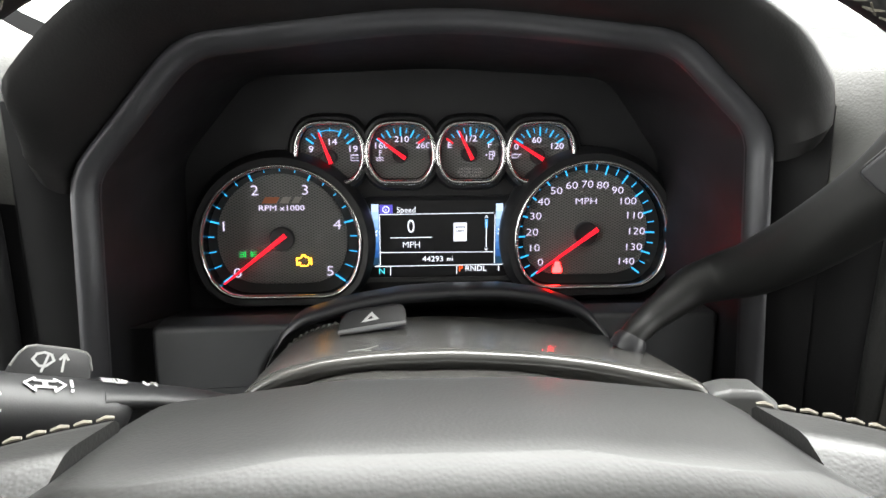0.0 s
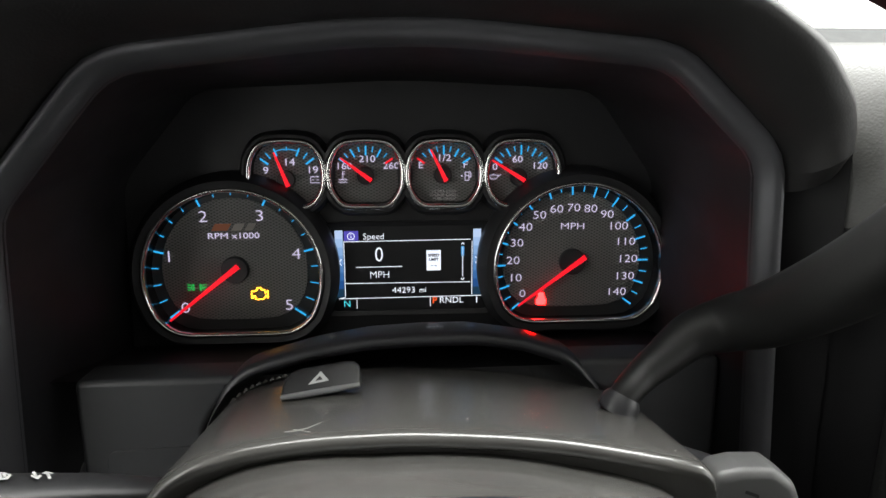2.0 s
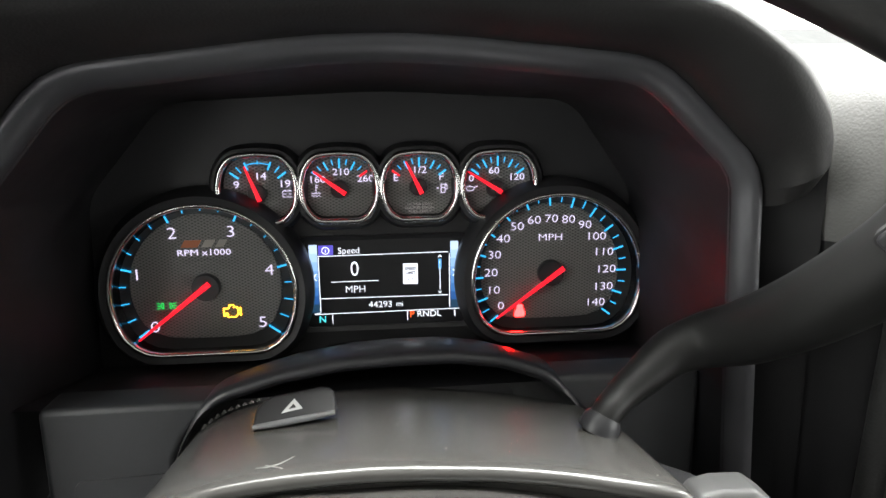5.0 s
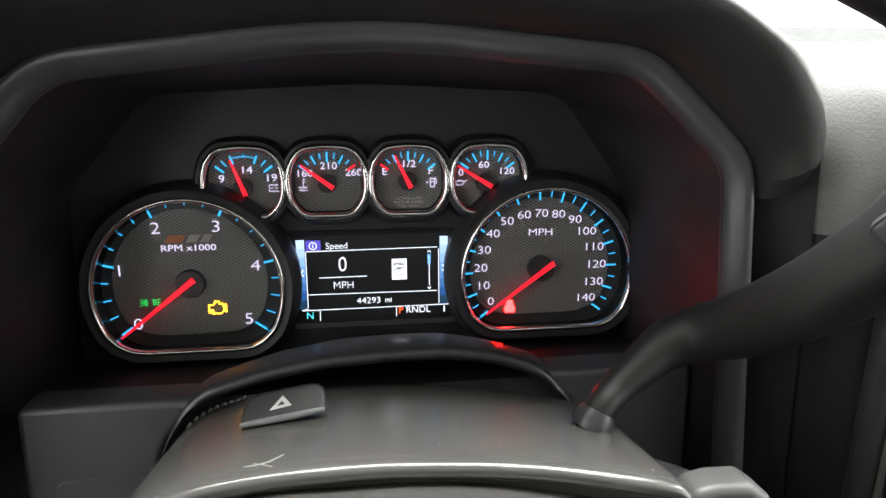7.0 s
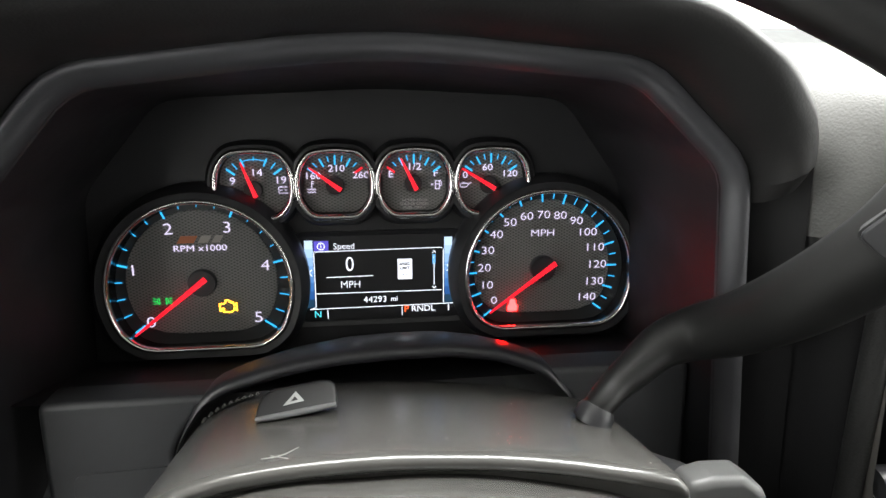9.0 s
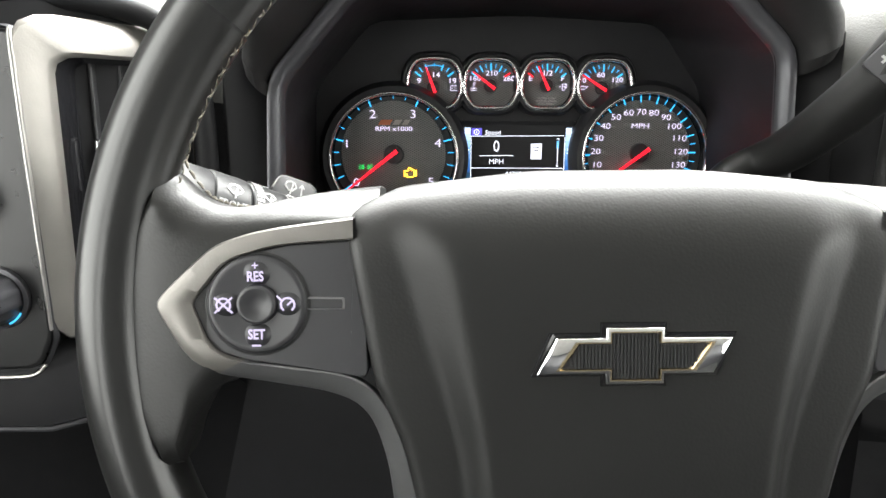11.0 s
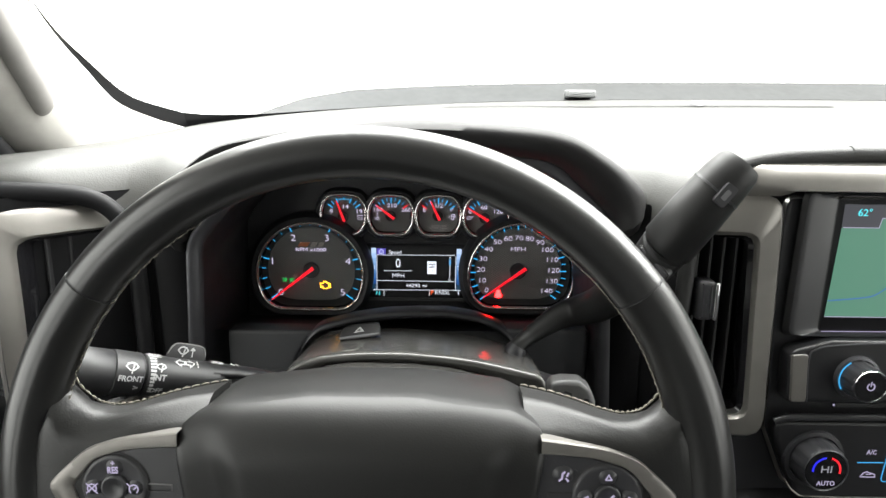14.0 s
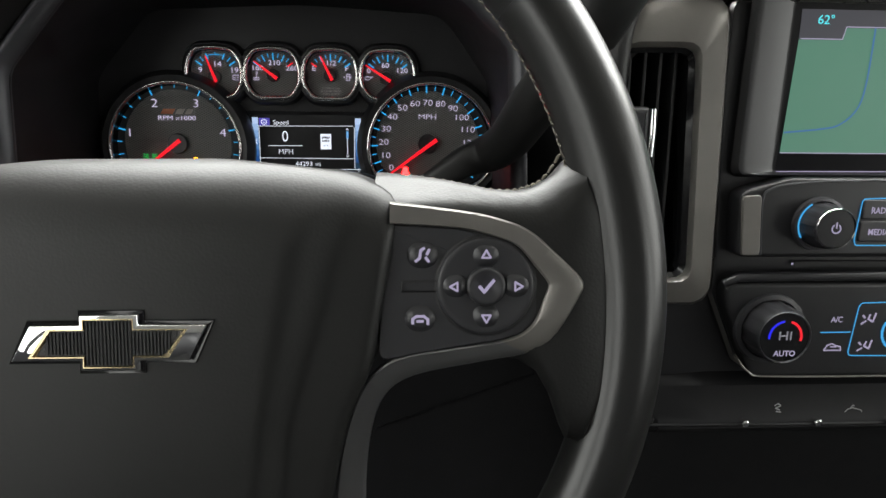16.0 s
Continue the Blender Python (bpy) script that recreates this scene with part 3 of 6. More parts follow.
V = [(142, 0.0052, 0.0014), (128, 0.004, 0.0009), (112, 0.0045, 0.0012), (90, 0.0022, 0.0007), (68, 0.0045, 0.0012), (52, 0.004, 0.0009), (38, 0.0052, 0.0014)]
H = [(143, 0.0048, 0.0014), (130, 0.003, 0.0008), (117, 0.0048, 0.0012), (103, 0.003, 0.0008), (90, 0.0052, 0.0013), (77, 0.003, 0.0008), (63, 0.0048, 0.0012), (50, 0.003, 0.0008), (37, 0.0048, 0.0014)]
sg = small_gauge(-0.0730, "battery voltage gauge", [("9", -0.0859, 0.0522, 0.0062), ("14", -0.0718, 0.0571, 0.0062), ("19", -0.0580, 0.0523, 0.0062)], (-0.0802, 0.0634), (-0.0724, 0.0427), V, ())
part("arc_line", strokes([[(-0.073 + 0.0172 * 1.05 * math.cos(radians(a)), 0.0478 + 0.0172 * math.sin(radians(a))) for a in range(66, 116, 6)]], 0.0005, 0.0008), G_BLUE, sg)
part("battery_symbol", strokes([[(-0.0593, 0.0447), (-0.0537, 0.0447), (-0.0537, 0.0483), (-0.0593, 0.0483), (-0.0593, 0.0447)], [(-0.0582, 0.0487), (-0.0574, 0.0487)], [(-0.0556, 0.0487), (-0.0548, 0.0487)], [(-0.0585, 0.0465), (-0.0573, 0.0465)], [(-0.0558, 0.0465), (-0.0546, 0.0465)]], 0.0004, 0.0008), G_WHITE, sg)
sg = small_gauge(-0.0256, "coolant temperature gauge", [("160", -0.0390, 0.0545, 0.0058), ("210", -0.0248, 0.0588, 0.0058), ("260", -0.0103, 0.0546, 0.0058)], (-0.0409, 0.0598), (-0.0223, 0.0460), H, (8,))
part("coolant_symbol", strokes([[(-0.0398, 0.0465), (-0.0398, 0.0515)], [(-0.0398, 0.0513), (-0.0386, 0.0513)], [(-0.0398, 0.0500), (-0.0386, 0.0500)], [(-0.0424, 0.0468), (-0.0414, 0.0462), (-0.0404, 0.0468), (-0.0394, 0.0462), (-0.0384, 0.0468), (-0.0374, 0.0462)], [(-0.0424, 0.0452), (-0.0414, 0.0446), (-0.0404, 0.0452), (-0.0394, 0.0446), (-0.0384, 0.0452), (-0.0374, 0.0446)]], 0.00045, 0.0008), G_WHITE, sg)
sg = small_gauge(0.0220, "fuel gauge", [("E", 0.0079, 0.0548, 0.0060), ("1/2", 0.0222, 0.0592, 0.0060), ("F", 0.0354, 0.0549, 0.0060)], (0.0139, 0.0646), (0.0234, 0.0453), H, (0,))
part("pump_symbol", strokes([[(0.0352, 0.0455), (0.0352, 0.0505), (0.0376, 0.0505), (0.0376, 0.0455), (0.0350, 0.0455)], [(0.0353, 0.0485), (0.0375, 0.0485)], [(0.0378, 0.0475), (0.0388, 0.0475), (0.0388, 0.0498), (0.0380, 0.0508)], [(0.0335, 0.0478), (0.0327, 0.0482), (0.0335, 0.0486)]], 0.0005, 0.0008), G_WHITE, sg)
for k, tx in enumerate(("ULTRA LOW", "SULFUR DIESEL", "FUEL ONLY")):
    lettering("fuel_note", tx, 0.0021, 0.0222, 0.0387 - 0.0023 * k, 0.0007, mat("dim_backlit", (0.3, 0.29, 0.28), 0.6, glow=(0.5, 0.45, 0.45), power=0.22), sg, 1.3, thick=0.0)
sg = small_gauge(0.0700, "oil pressure gauge", [("0", 0.0538, 0.0535, 0.0058), ("60", 0.0678, 0.0580, 0.0058), ("120", 0.0818, 0.0540, 0.0058)], (0.0515, 0.0580), (0.0723, 0.0451), H, ())
part("oil_can_symbol", strokes([[(0.0505, 0.0482), (0.0512, 0.0462), (0.0545, 0.0462), (0.0560, 0.0482), (0.0575, 0.0488)], [(0.0512, 0.0486), (0.0545, 0.0486), (0.0560, 0.0482)], [(0.0505, 0.0488), (0.0497, 0.0484)], [(0.0528, 0.0488), (0.0528, 0.0494)]], 0.00045, 0.0008), G_WHITE, sg)

# driver information display
dic = empty("driver_display", (0, 0.004, -0.012), "lit colour display between the dials")
dic.parent = cluster
bpy.context.view_layer.update()
dic.matrix_parent_inverse = cluster.matrix_world.inverted()
YD = 0.0062
part("display_frame", ring(fillet([(-0.0525, -0.0415), (0.0535, -0.0415), (0.0535, 0.0195), (-0.0525, 0.0195)], 0.004, 4), fillet([(-0.0490, -0.0388), (0.0500, -0.0388), (0.0500, 0.0165), (-0.0490, 0.0165)], 0.002, 4), 0.0035, 0.0050, 0.0065), FASCIA, dic, "black display surround")
part("screen", box(-0.0495, 0.0505, YD, YD + 0.002, -0.0395, 0.0172, 0), SCREEN_BLACK, dic, "black display glass")
Y2 = YD - 0.0002
BAR_TONES = [glow("display_bar_tone", (0.50 * (1 - k / 7) ** 2.2 + 0.01, 0.62 * (1 - k / 7) ** 1.4 + 0.04, 0.85 * (1 - k / 7) ** 0.8 + 0.08), 0.9) for k in range(8)]
for x0, x1 in ((-0.0466, -0.0416), (0.0412, 0.0462)):
    for k in range(8):
        part("side_bar", bar(x0, x1, 0.0140 - 0.0435 * (k + 1) / 8, 0.0140 - 0.0435 * k / 8, Y2), BAR_TONES[k], dic)
for x, z in ((-0.0428, -0.0065), (0.0428, -0.0060)):
    part("arrow_mark", strokes([[(x, z + 0.002), (x + math.copysign(0.0015, x), z), (x, z - 0.002)]], 0.0006, Y2 - 0.0006), G_SCREEN, dic)
part("info_square", bar(-0.0408, -0.0318, 0.0072, 0.0135, Y2), G_PURPLE, dic)
part("info_mark", strokes([[(-0.0364 + 0.0022 * math.cos(radians(a)), 0.0103 + 0.0022 * math.sin(radians(a))) for a in range(0, 361, 30)], [(-0.0364, 0.0093), (-0.0364, 0.0106)], [(-0.0364, 0.0114), (-0.0364, 0.0115)]], 0.0005, Y2 - 0.0006), G_SCREEN, dic)
lettering("screen_text", "Speed", 0.0056, -0.0222, 0.0097, Y2 - 0.0003, G_SCREEN, dic, 1.0, thick=-0.00005)
part("rule_line", strokes([[(-0.0412, 0.0067), (0.0395, 0.0073)], [(-0.0336, -0.0100), (-0.0045, -0.0098)], [(-0.0410, -0.0205), (0.0393, -0.0208)], [(-0.0410, -0.0295), (-0.0448, -0.0306), (0.0480, -0.0300)], [(-0.0338, -0.0312), (-0.0338, -0.0372)], [(0.0135, -0.0308), (0.0135, -0.0365)], [(-0.0410, 0.006), (-0.0410, -0.0290)], [(0.0405, 0.006), (0.0405, -0.0290)]], 0.00045, Y2), G_SCREEN, dic)
lettering("screen_text", "0", 0.0135, -0.0190, -0.0023, Y2 - 0.0003, G_SCREEN, dic, 0.85, thick=-0.0001)
lettering("screen_text", "MPH", 0.0065, -0.0188, -0.0153, Y2 - 0.0003, G_SCREEN, dic, 1.0, thick=-0.0001)
part("sign_face", bar(0.0112, 0.0204, -0.0128, 0.0004, Y2), G_SCREEN, dic, "white speed limit sign picture")
INK = mat("screen_grey", (0.05, 0.05, 0.06), 0.5)
lettering("screen_text", "SPEED", 0.0024, 0.0158, -0.0028, Y2 - 0.0008, INK, dic, 1.1, thick=0.0001)
lettering("screen_text", "LIMIT", 0.0024, 0.0158, -0.0055, Y2 - 0.0008, INK, dic, 1.1, thick=0.0001)
lettering("screen_text", "- -", 0.0040, 0.0158, -0.0092, Y2 - 0.0008, INK, dic, 1.0, thick=0.0001)
part("scroll_line", strokes([[(0.0345, 0.0015), (0.0345, -0.0170)], [(0.0335, 0.0040), (0.0345, 0.0052), (0.0355, 0.0040)], [(0.0335, -0.0182), (0.0345, -0.0195), (0.0355, -0.0182)]], 0.0005, Y2), G_SCREEN, dic)
part("scroll_thumb", bar(0.0335, 0.0355, -0.0035, 0.0028, Y2), G_SKYBLUE, dic)
lettering("screen_text", "44293", 0.0056, -0.0035, -0.0257, Y2 - 0.0003, G_SCREEN, dic, 1.08, thick=-0.00004)
lettering("screen_text", "mi", 0.0046, 0.0086, -0.0257, Y2 - 0.0003, G_SCREEN, dic, 1.0, thick=0.0)
lettering("screen_text", "N", 0.0062, -0.0400, -0.0342, Y2 - 0.0003, G_CYAN, dic, 1.0, thick=-0.00004)
lettering("screen_text", "P", 0.0062, 0.0163, -0.0330, Y2 - 0.0003, G_ORANGE, dic, 1.0, thick=0.00005)
lettering("screen_text", "RNDL", 0.0057, 0.0272, -0.0330, Y2 - 0.0003, G_SCREEN, dic, 1.05, thick=-0.00003)
lettering("screen_text", "1", 0.0055, 0.0438, -0.0332, Y2 - 0.0003, G_SCREEN, dic, 1.0, thick=0.0001)


# ---- steering column: shroud, hazard switch, stalk, shift lever, key switch ----
column = empty("steering_column", (0.008, -0.16, -0.1), "grey plastic steering column shroud with faint scratches", "steering column")


CROWN = [(-0.0955, -0.0520), (-0.0945, -0.0440), (-0.0910, -0.0378), (-0.0865, -0.0331), (-0.0820, -0.0297), (-0.0750, -0.0260), (-0.0660, -0.0232), (-0.0560, -0.0208), (-0.0380, -0.0187), (-0.0200, -0.0179), (-0.0030, -0.0178), (0.0180, -0.0191), (0.0370, -0.0209), (0.0570, -0.0240), (0.0770, -0.0284), (0.0960, -0.0331), (0.1005, -0.0350), (0.1035, -0.0385), (0.1047, -0.0440)]
CROWN = even(spline([(x, z, 0) for x, z in CROWN], 120), 72)


def shroud_sec(y, drop=0.0, draw=0.0):
    """One arched section of the shroud, which rises towards the driver; draw pulls its sides in."""
    tilt = -0.155 * (y + 0.2)
    pts = [Vector((0.004 + (p.x - 0.004) * (1 - draw), y, p.y + tilt - drop)) for p in CROWN]
    return [Vector((pts[0].x, y, -0.13))] + pts + [Vector((pts[-1].x, y, -0.13))]


part("upper_shroud", loft([shroud_sec(-0.098, 0.010, 0.05), shroud_sec(-0.100, 0.002, 0.02), shroud_sec(-0.112), shroud_sec(-0.130), shroud_sec(-0.150), shroud_sec(-0.170), shroud_sec(-0.188), shroud_sec(-0.1965), shroud_sec(-0.1995, 0.0005), shroud_sec(-0.2014, 0.0018, 0.004), shroud_sec(-0.2020, 0.0036, 0.008), shroud_sec(-0.2012, 0.0056, 0.012), shroud_sec(-0.1990, 0.0070, 0.016), shroud_sec(-0.1970, 0.0200, 0.018)], closed=False), SHROUD, column, "scratched grey upper shroud", angle=60)
NECK = even(spline([(-0.0880, -0.0560, 0), (-0.0830, -0.0430, 0), (-0.0720, -0.0350, 0), (-0.0580, -0.0295, 0), (-0.0390, -0.0263, 0), (-0.0166, -0.0262, 0), (0.0065, -0.0265, 0), (0.0300, -0.0287, 0), (0.0550, -0.0340, 0), (0.0770, -0.0400, 0), (0.0900, -0.0470, 0), (0.0960, -0.0600, 0)], 80), 48)


def neck_sec(y, rise, draw):
    pts = [Vector((p.x * (1 - draw), y, p.y + rise)) for p in NECK]
    return [Vector((pts[0].x * 0.6, y, -0.098))] + pts + [Vector((pts[-1].x * 0.6, y, -0.098))]


part("lower_shroud", loft([neck_sec(-0.1960, -0.004, 0.0), neck_sec(-0.1985, 0.0, 0.0), neck_sec(-0.215, 0.0022, 0.01), neck_sec(-0.228, 0.0036, 0.05), neck_sec(-0.240, 0.0038, 0.14), neck_sec(-0.250, 0.0025, 0.26), neck_sec(-0.257, -0.004, 0.36)], closed=False), SHROUD, column, "grey column collar behind the wheel", angle=60)
part("column_tube", tube([(0.0, -0.03, -0.10), (-0.010, -0.29, -0.062)], [0.04, 0.036], 32), DARK, column)


def on_shroud(x, y, lift=0.0):
    """A point on the shroud's top."""
    for a, b in zip(CROWN, CROWN[1:]):
        if a.x <= x <= b.x:
            return Vector((x, y, a.lerp(b, (x - a.x) / (b.x - a.x)).y - 0.155 * (y + 0.2) + lift))
    return Vector((x, y, CROWN[-1].y - 0.155 * (y + 0.2) + lift))


# scuffs, chips and dust on the shroud
SCUFF = mat("scuff", (0.17, 0.17, 0.16), 0.6)
part("scratch_mark", tube([on_shroud(-0.0465, -0.1920), on_shroud(-0.0425, -0.1925), on_shroud(-0.0385, -0.1910), on_shroud(-0.0345, -0.1860)], [0.0002, 0.00035, 0.0003, 0.0002], 6), SCUFF, column, "pale forked scratch")
part("scratch_mark", tube([on_shroud(-0.0435, -0.1905), on_shroud(-0.0395, -0.1935), on_shroud(-0.0370, -0.1955)], [0.00025, 0.0002], 6), SCUFF, column)
rnd = random.Random(7)
for k in range(10):
    x, y, r = rnd.uniform(-0.02, 0.095), rnd.uniform(-0.194, -0.135), rnd.uniform(0.00012, 0.0004)
    part("chip_mark", tube([on_shroud(x, y), on_shroud(x + r * 2, y + rnd.uniform(-1, 1) * r)], [r, r * 0.6], 5, flat=0.3), SCUFF, column)
# rough moulding edge along the left shoulder
for k in range(9):
    x = -0.0885 + 0.0032 * k
    part("edge_nick", tube([on_shroud(x, -0.1015, -0.0008), on_shroud(x + 0.0012, -0.1003, -0.0002), on_shroud(x + 0.0022, -0.1015, -0.0008)], [0.0006, 0.0008, 0.0004], 5), SHROUD, column)

hazard = empty("hazard_switch", (-0.040, -0.14, -0.022), "black hazard warning switch with a white triangle on the column", "hazard switch")


def hz_face(x, v, back=0.0):
    """A point of the switch's sloping face: v from its lower lip to its top."""
    return Vector((x, -0.1515 + 0.0098 * v + back, -0.0243 + 0.15 * (x + 0.04) + 0.0072 * v))


HZ = even([(-0.0548, -0.15), (-0.0549, 0.30), (-0.0540, 0.62), (-0.0518, 0.86), (-0.0480, 0.98), (-0.0400, 1.0), (-0.0300, 0.99), (-0.0258, 0.93), (-0.0236, 0.74), (-0.0228, 0.40), (-0.0226, -0.15)], 40)
part("switch_body", loft([[hz_face(-0.0388 + (p.x + 0.0388) * 0.93, 0.5 + (p.y - 0.5) * 0.90) for p in HZ], [hz_face(-0.0388 + (p.x + 0.0388) * 0.97, 0.5 + (p.y - 0.5) * 0.96, 0.0002) for p in HZ], [hz_face(p.x, p.y, 0.0014) for p in HZ], [hz_face(p.x, p.y * 0.80 - 0.05, 0.0050) for p in HZ], [hz_face(p.x, p.y * 0.10 - 0.40, 0.0140) for p in HZ]], caps=(True, True)), STALK, hazard, angle=60)
part("switch_lip", tube([hz_face(-0.0548, 0.02, -0.0005), hz_face(-0.047, 0.03, -0.0012), hz_face(-0.0330, 0.03, -0.0012), hz_face(-0.0228, 0.02, -0.0005)], [0.0010, 0.0013, 0.0013, 0.0010], 10), GREY, hazard, "grey lower lip")
tri = [(-0.0442, 0.34), (-0.0356, 0.38), (-0.0393, 0.80)]
bm = bmesh.new()
tv = [hz_face(x, v, -0.0003) for x, v in tri]
mid = (tv[0] + tv[1] + tv[2]) / 3
ov, iv = [bm.verts.new(v) for v in tv], [bm.verts.new(mid.lerp(v, 0.36)) for v in tv]
for i in range(3):
    bm.faces.new((ov[i], ov[(i + 1) % 3], iv[(i + 1) % 3], iv[i]))
part("triangle_mark", bm, WHITE_INK, hazard, "white warning triangle")

stalk = empty("indicator_stalk", (-0.10, -0.18, -0.035), "black indicator and wiper stalk with white printed symbols", "indicator stalk")
SA, SBv = Vector((-0.1201, -0.1905, -0.0476)), Vector((-0.1960, -0.2521, -0.0136))
SD = (SBv - SA).normalized()
S_UP = (Vector((0, 0, 1)) - SD * SD.z).normalized()
S_FRONT = SD.cross(S_UP) if SD.cross(S_UP).y < 0 else -SD.cross(S_UP)


def stalk_r(t):
    return 0.0119 + 0.0033 * t


def on_stalk(t, ang, x=0.0, y=0.0, lift=0.0003):
    """A point of the stalk's skin, x along it towards the column, y round it upwards, from a place t along and ang degrees up."""
    k = t - x / (SBv - SA).length
    r = stalk_r(k)
    th = radians(ang) + y / r
    return SA.lerp(SBv, k) + (S_FRONT * math.cos(th) + S_UP * math.sin(th)) * (r + lift)


def stalk_row(t, r, up, n=28):
    c = SA.lerp(SBv, t) + S_UP * up
    return [c + S_FRONT * (r * math.cos(2 * math.pi * k / n)) + S_UP * (r * math.sin(2 * math.pi * k / n)) for k in range(n)]


def stalk_turn(rows):
    return loft([stalk_row(t, stalk_r(t) + dr, 0.0) for t, dr in rows], caps=(True, True))


# the arm leaves the body along its top, with a scooped shoulder below it
part("stalk_arm", loft([[p + S_FRONT * (p - SA.lerp(SBv, t)).dot(S_FRONT) * 0.9 for p in stalk_row(t, r, up)] for t, r, up in ((-0.60, 0.0036, 0.0000), (-0.30, 0.0040, 0.0046), (-0.05, 0.0044, 0.0070), (0.12, 0.0048, 0.0074), (0.30, 0.0056, 0.0068))], caps=(True, True)), STALK, stalk, "flat arm to the column")
part("stalk_body", loft([stalk_row(0.18, 0.0060, 0.0058), stalk_row(0.195, 0.0090, 0.0030), stalk_row(0.22, 0.0114, 0.0010)] + [stalk_row(t, stalk_r(t) + d, 0) for t, d in ((0.26, 0.0), (0.45, 0.0), (0.60, 0.0), (0.735, 0.0), (0.742, -0.0006))], caps=(True, True)), STALK, stalk)
part("stalk_gap", stalk_turn([(0.735, -0.0016), (0.765, -0.0016)]), DARK, stalk)
part("wiper_ring", stalk_turn([(0.755, -0.0008), (0.762, 0.0002), (0.80, 0.0004), (0.93, 0.0004), (0.936, -0.0002)]), STALK, stalk, "twisting wiper ring")
part("end_knob", stalk_turn([(0.930, -0.0008), (0.945, 0.0000), (1.10, 0.0000), (1.24, -0.0006), (1.27, -0.0020), (1.28, -0.0050)]), STALK, stalk, "rounded end knob")


def flap_point(t, h, y=0.0):
    """A point of the washer flap's plane, which stands on the body's top; y towards the dash."""
    rad = S_FRONT * math.cos(radians(103)) + S_UP * math.sin(radians(103))
    return SA.lerp(SBv, t) + rad * h + rad.cross(SD).normalized() * (y if rad.cross(SD).y > 0 else -y)


FLAP = [Vector(p) for p in ((0.330, 0.0100), (0.334, 0.0160), (0.348, 0.0210), (0.366, 0.0226), (0.395, 0.0232), (0.470, 0.0236), (0.530, 0.0237), (0.556, 0.0230), (0.575, 0.0208), (0.596, 0.0160), (0.612, 0.0100))]
mid = Vector((0.465, 0.0150))
part("washer_flap", loft([[flap_point(*(mid + (p - mid) * k), y) for p in FLAP] for k, y in ((0.90, -0.0020), (0.97, -0.0017), (1.0, -0.0010), (1.0, 0.0010), (0.95, 0.0018))], caps=(True, True)), STALK, stalk, "washer flap with a white symbol")
part("flap_edge", tube([flap_point(*p, -0.0014) for p in FLAP[1:-1]], [0.00045], 6), STALK_EDGE, stalk, "worn pale edge of the flap")


def print_on(place, lines, w):
    """Flat printed strokes; place turns their x and y into points of a surface."""
    bm = bmesh.new()
    for ln in lines:
        for p, q in zip(ln, ln[1:]):
            p, q = Vector(p), Vector(q)
            d = (q - p).normalized() * w * 0.3
            n = Vector((-d.y, d.x)).normalized() * w / 2
            bm.faces.new([bm.verts.new(place(*c)) for c in (p - d - n, q + d - n, q + d + n, p - d + n)])
    return bm


def stalk_text(body, size, t, ang):
    """Bold printed words wrapped round the stalk."""
    c = bpy.data.curves.new("stalk_text", "FONT")
    c.body, c.size, c.align_x, c.align_y, c.resolution_u, c.offset = body, size, "CENTER", "CENTER", 2, size * 0.03
    tmp = bpy.data.objects.new("stalk_text", c)
    scene.collection.objects.link(tmp)
    me = bpy.data.meshes.new_from_object(tmp.evaluated_get(bpy.context.evaluated_depsgraph_get()))
    bpy.data.objects.remove(tmp)
    bm = bmesh.new()
    bm.from_mesh(me)
    for v in bm.verts:
        v.co = on_stalk(t, ang, v.co.x, v.co.y, 0.0007)
    part("stalk_text", bm, WHITE_INK, stalk, "white printed word")


stalk_text("INT", 0.0054, 0.664, 12)
stalk_text("OFF", 0.0048, 0.668, -24)
stalk_text("FRONT", 0.0048, 0.842, 5)
BEAM = [[(-0.0058, -0.0020), (-0.0020, -0.0020)], [(-0.0058, -0.0007), (-0.0020, -0.0007)], [(-0.0058, 0.0007), (-0.0020, 0.0007)], [(-0.0058, 0.0020), (-0.0020, 0.0020)], [(-0.0008, -0.0024), (-0.0008, 0.0024), (0.0022, 0.0020), (0.0036, 0.0), (0.0022, -0.0020), (-0.0008, -0.0024)], [(0.0008, -0.0016), (0.0008, 0.0016)], [(0.0020, -0.0010), (0.0020, 0.0010)]]
UPDOWN = [[(-0.0020, 0.0024), (-0.0020, -0.0022), (-0.0032, -0.0008)], [(-0.0020, -0.0022), (-0.0008, -0.0008)], [(0.0018, -0.0024), (0.0018, 0.0022), (0.0006, 0.0008)], [(0.0018, 0.0022), (0.0030, 0.0008)]]
ARROW = [(-0.0030, 0), (0.0004, 0.0030), (0.0004, 0.0014), (0.0032, 0.0014), (0.0032, -0.0014), (0.0004, -0.0014), (0.0004, -0.0030), (-0.0030, 0)]
WIPE = [[(-0.0038, 0.0010), (-0.0026, 0.0030), (0.0, 0.0037), (0.0026, 0.0030), (0.0038, 0.0010), (0.0012, -0.0012), (-0.0012, -0.0012), (-0.0038, 0.0010)], [(0.0, -0.0032), (0.0016, 0.0032)]]
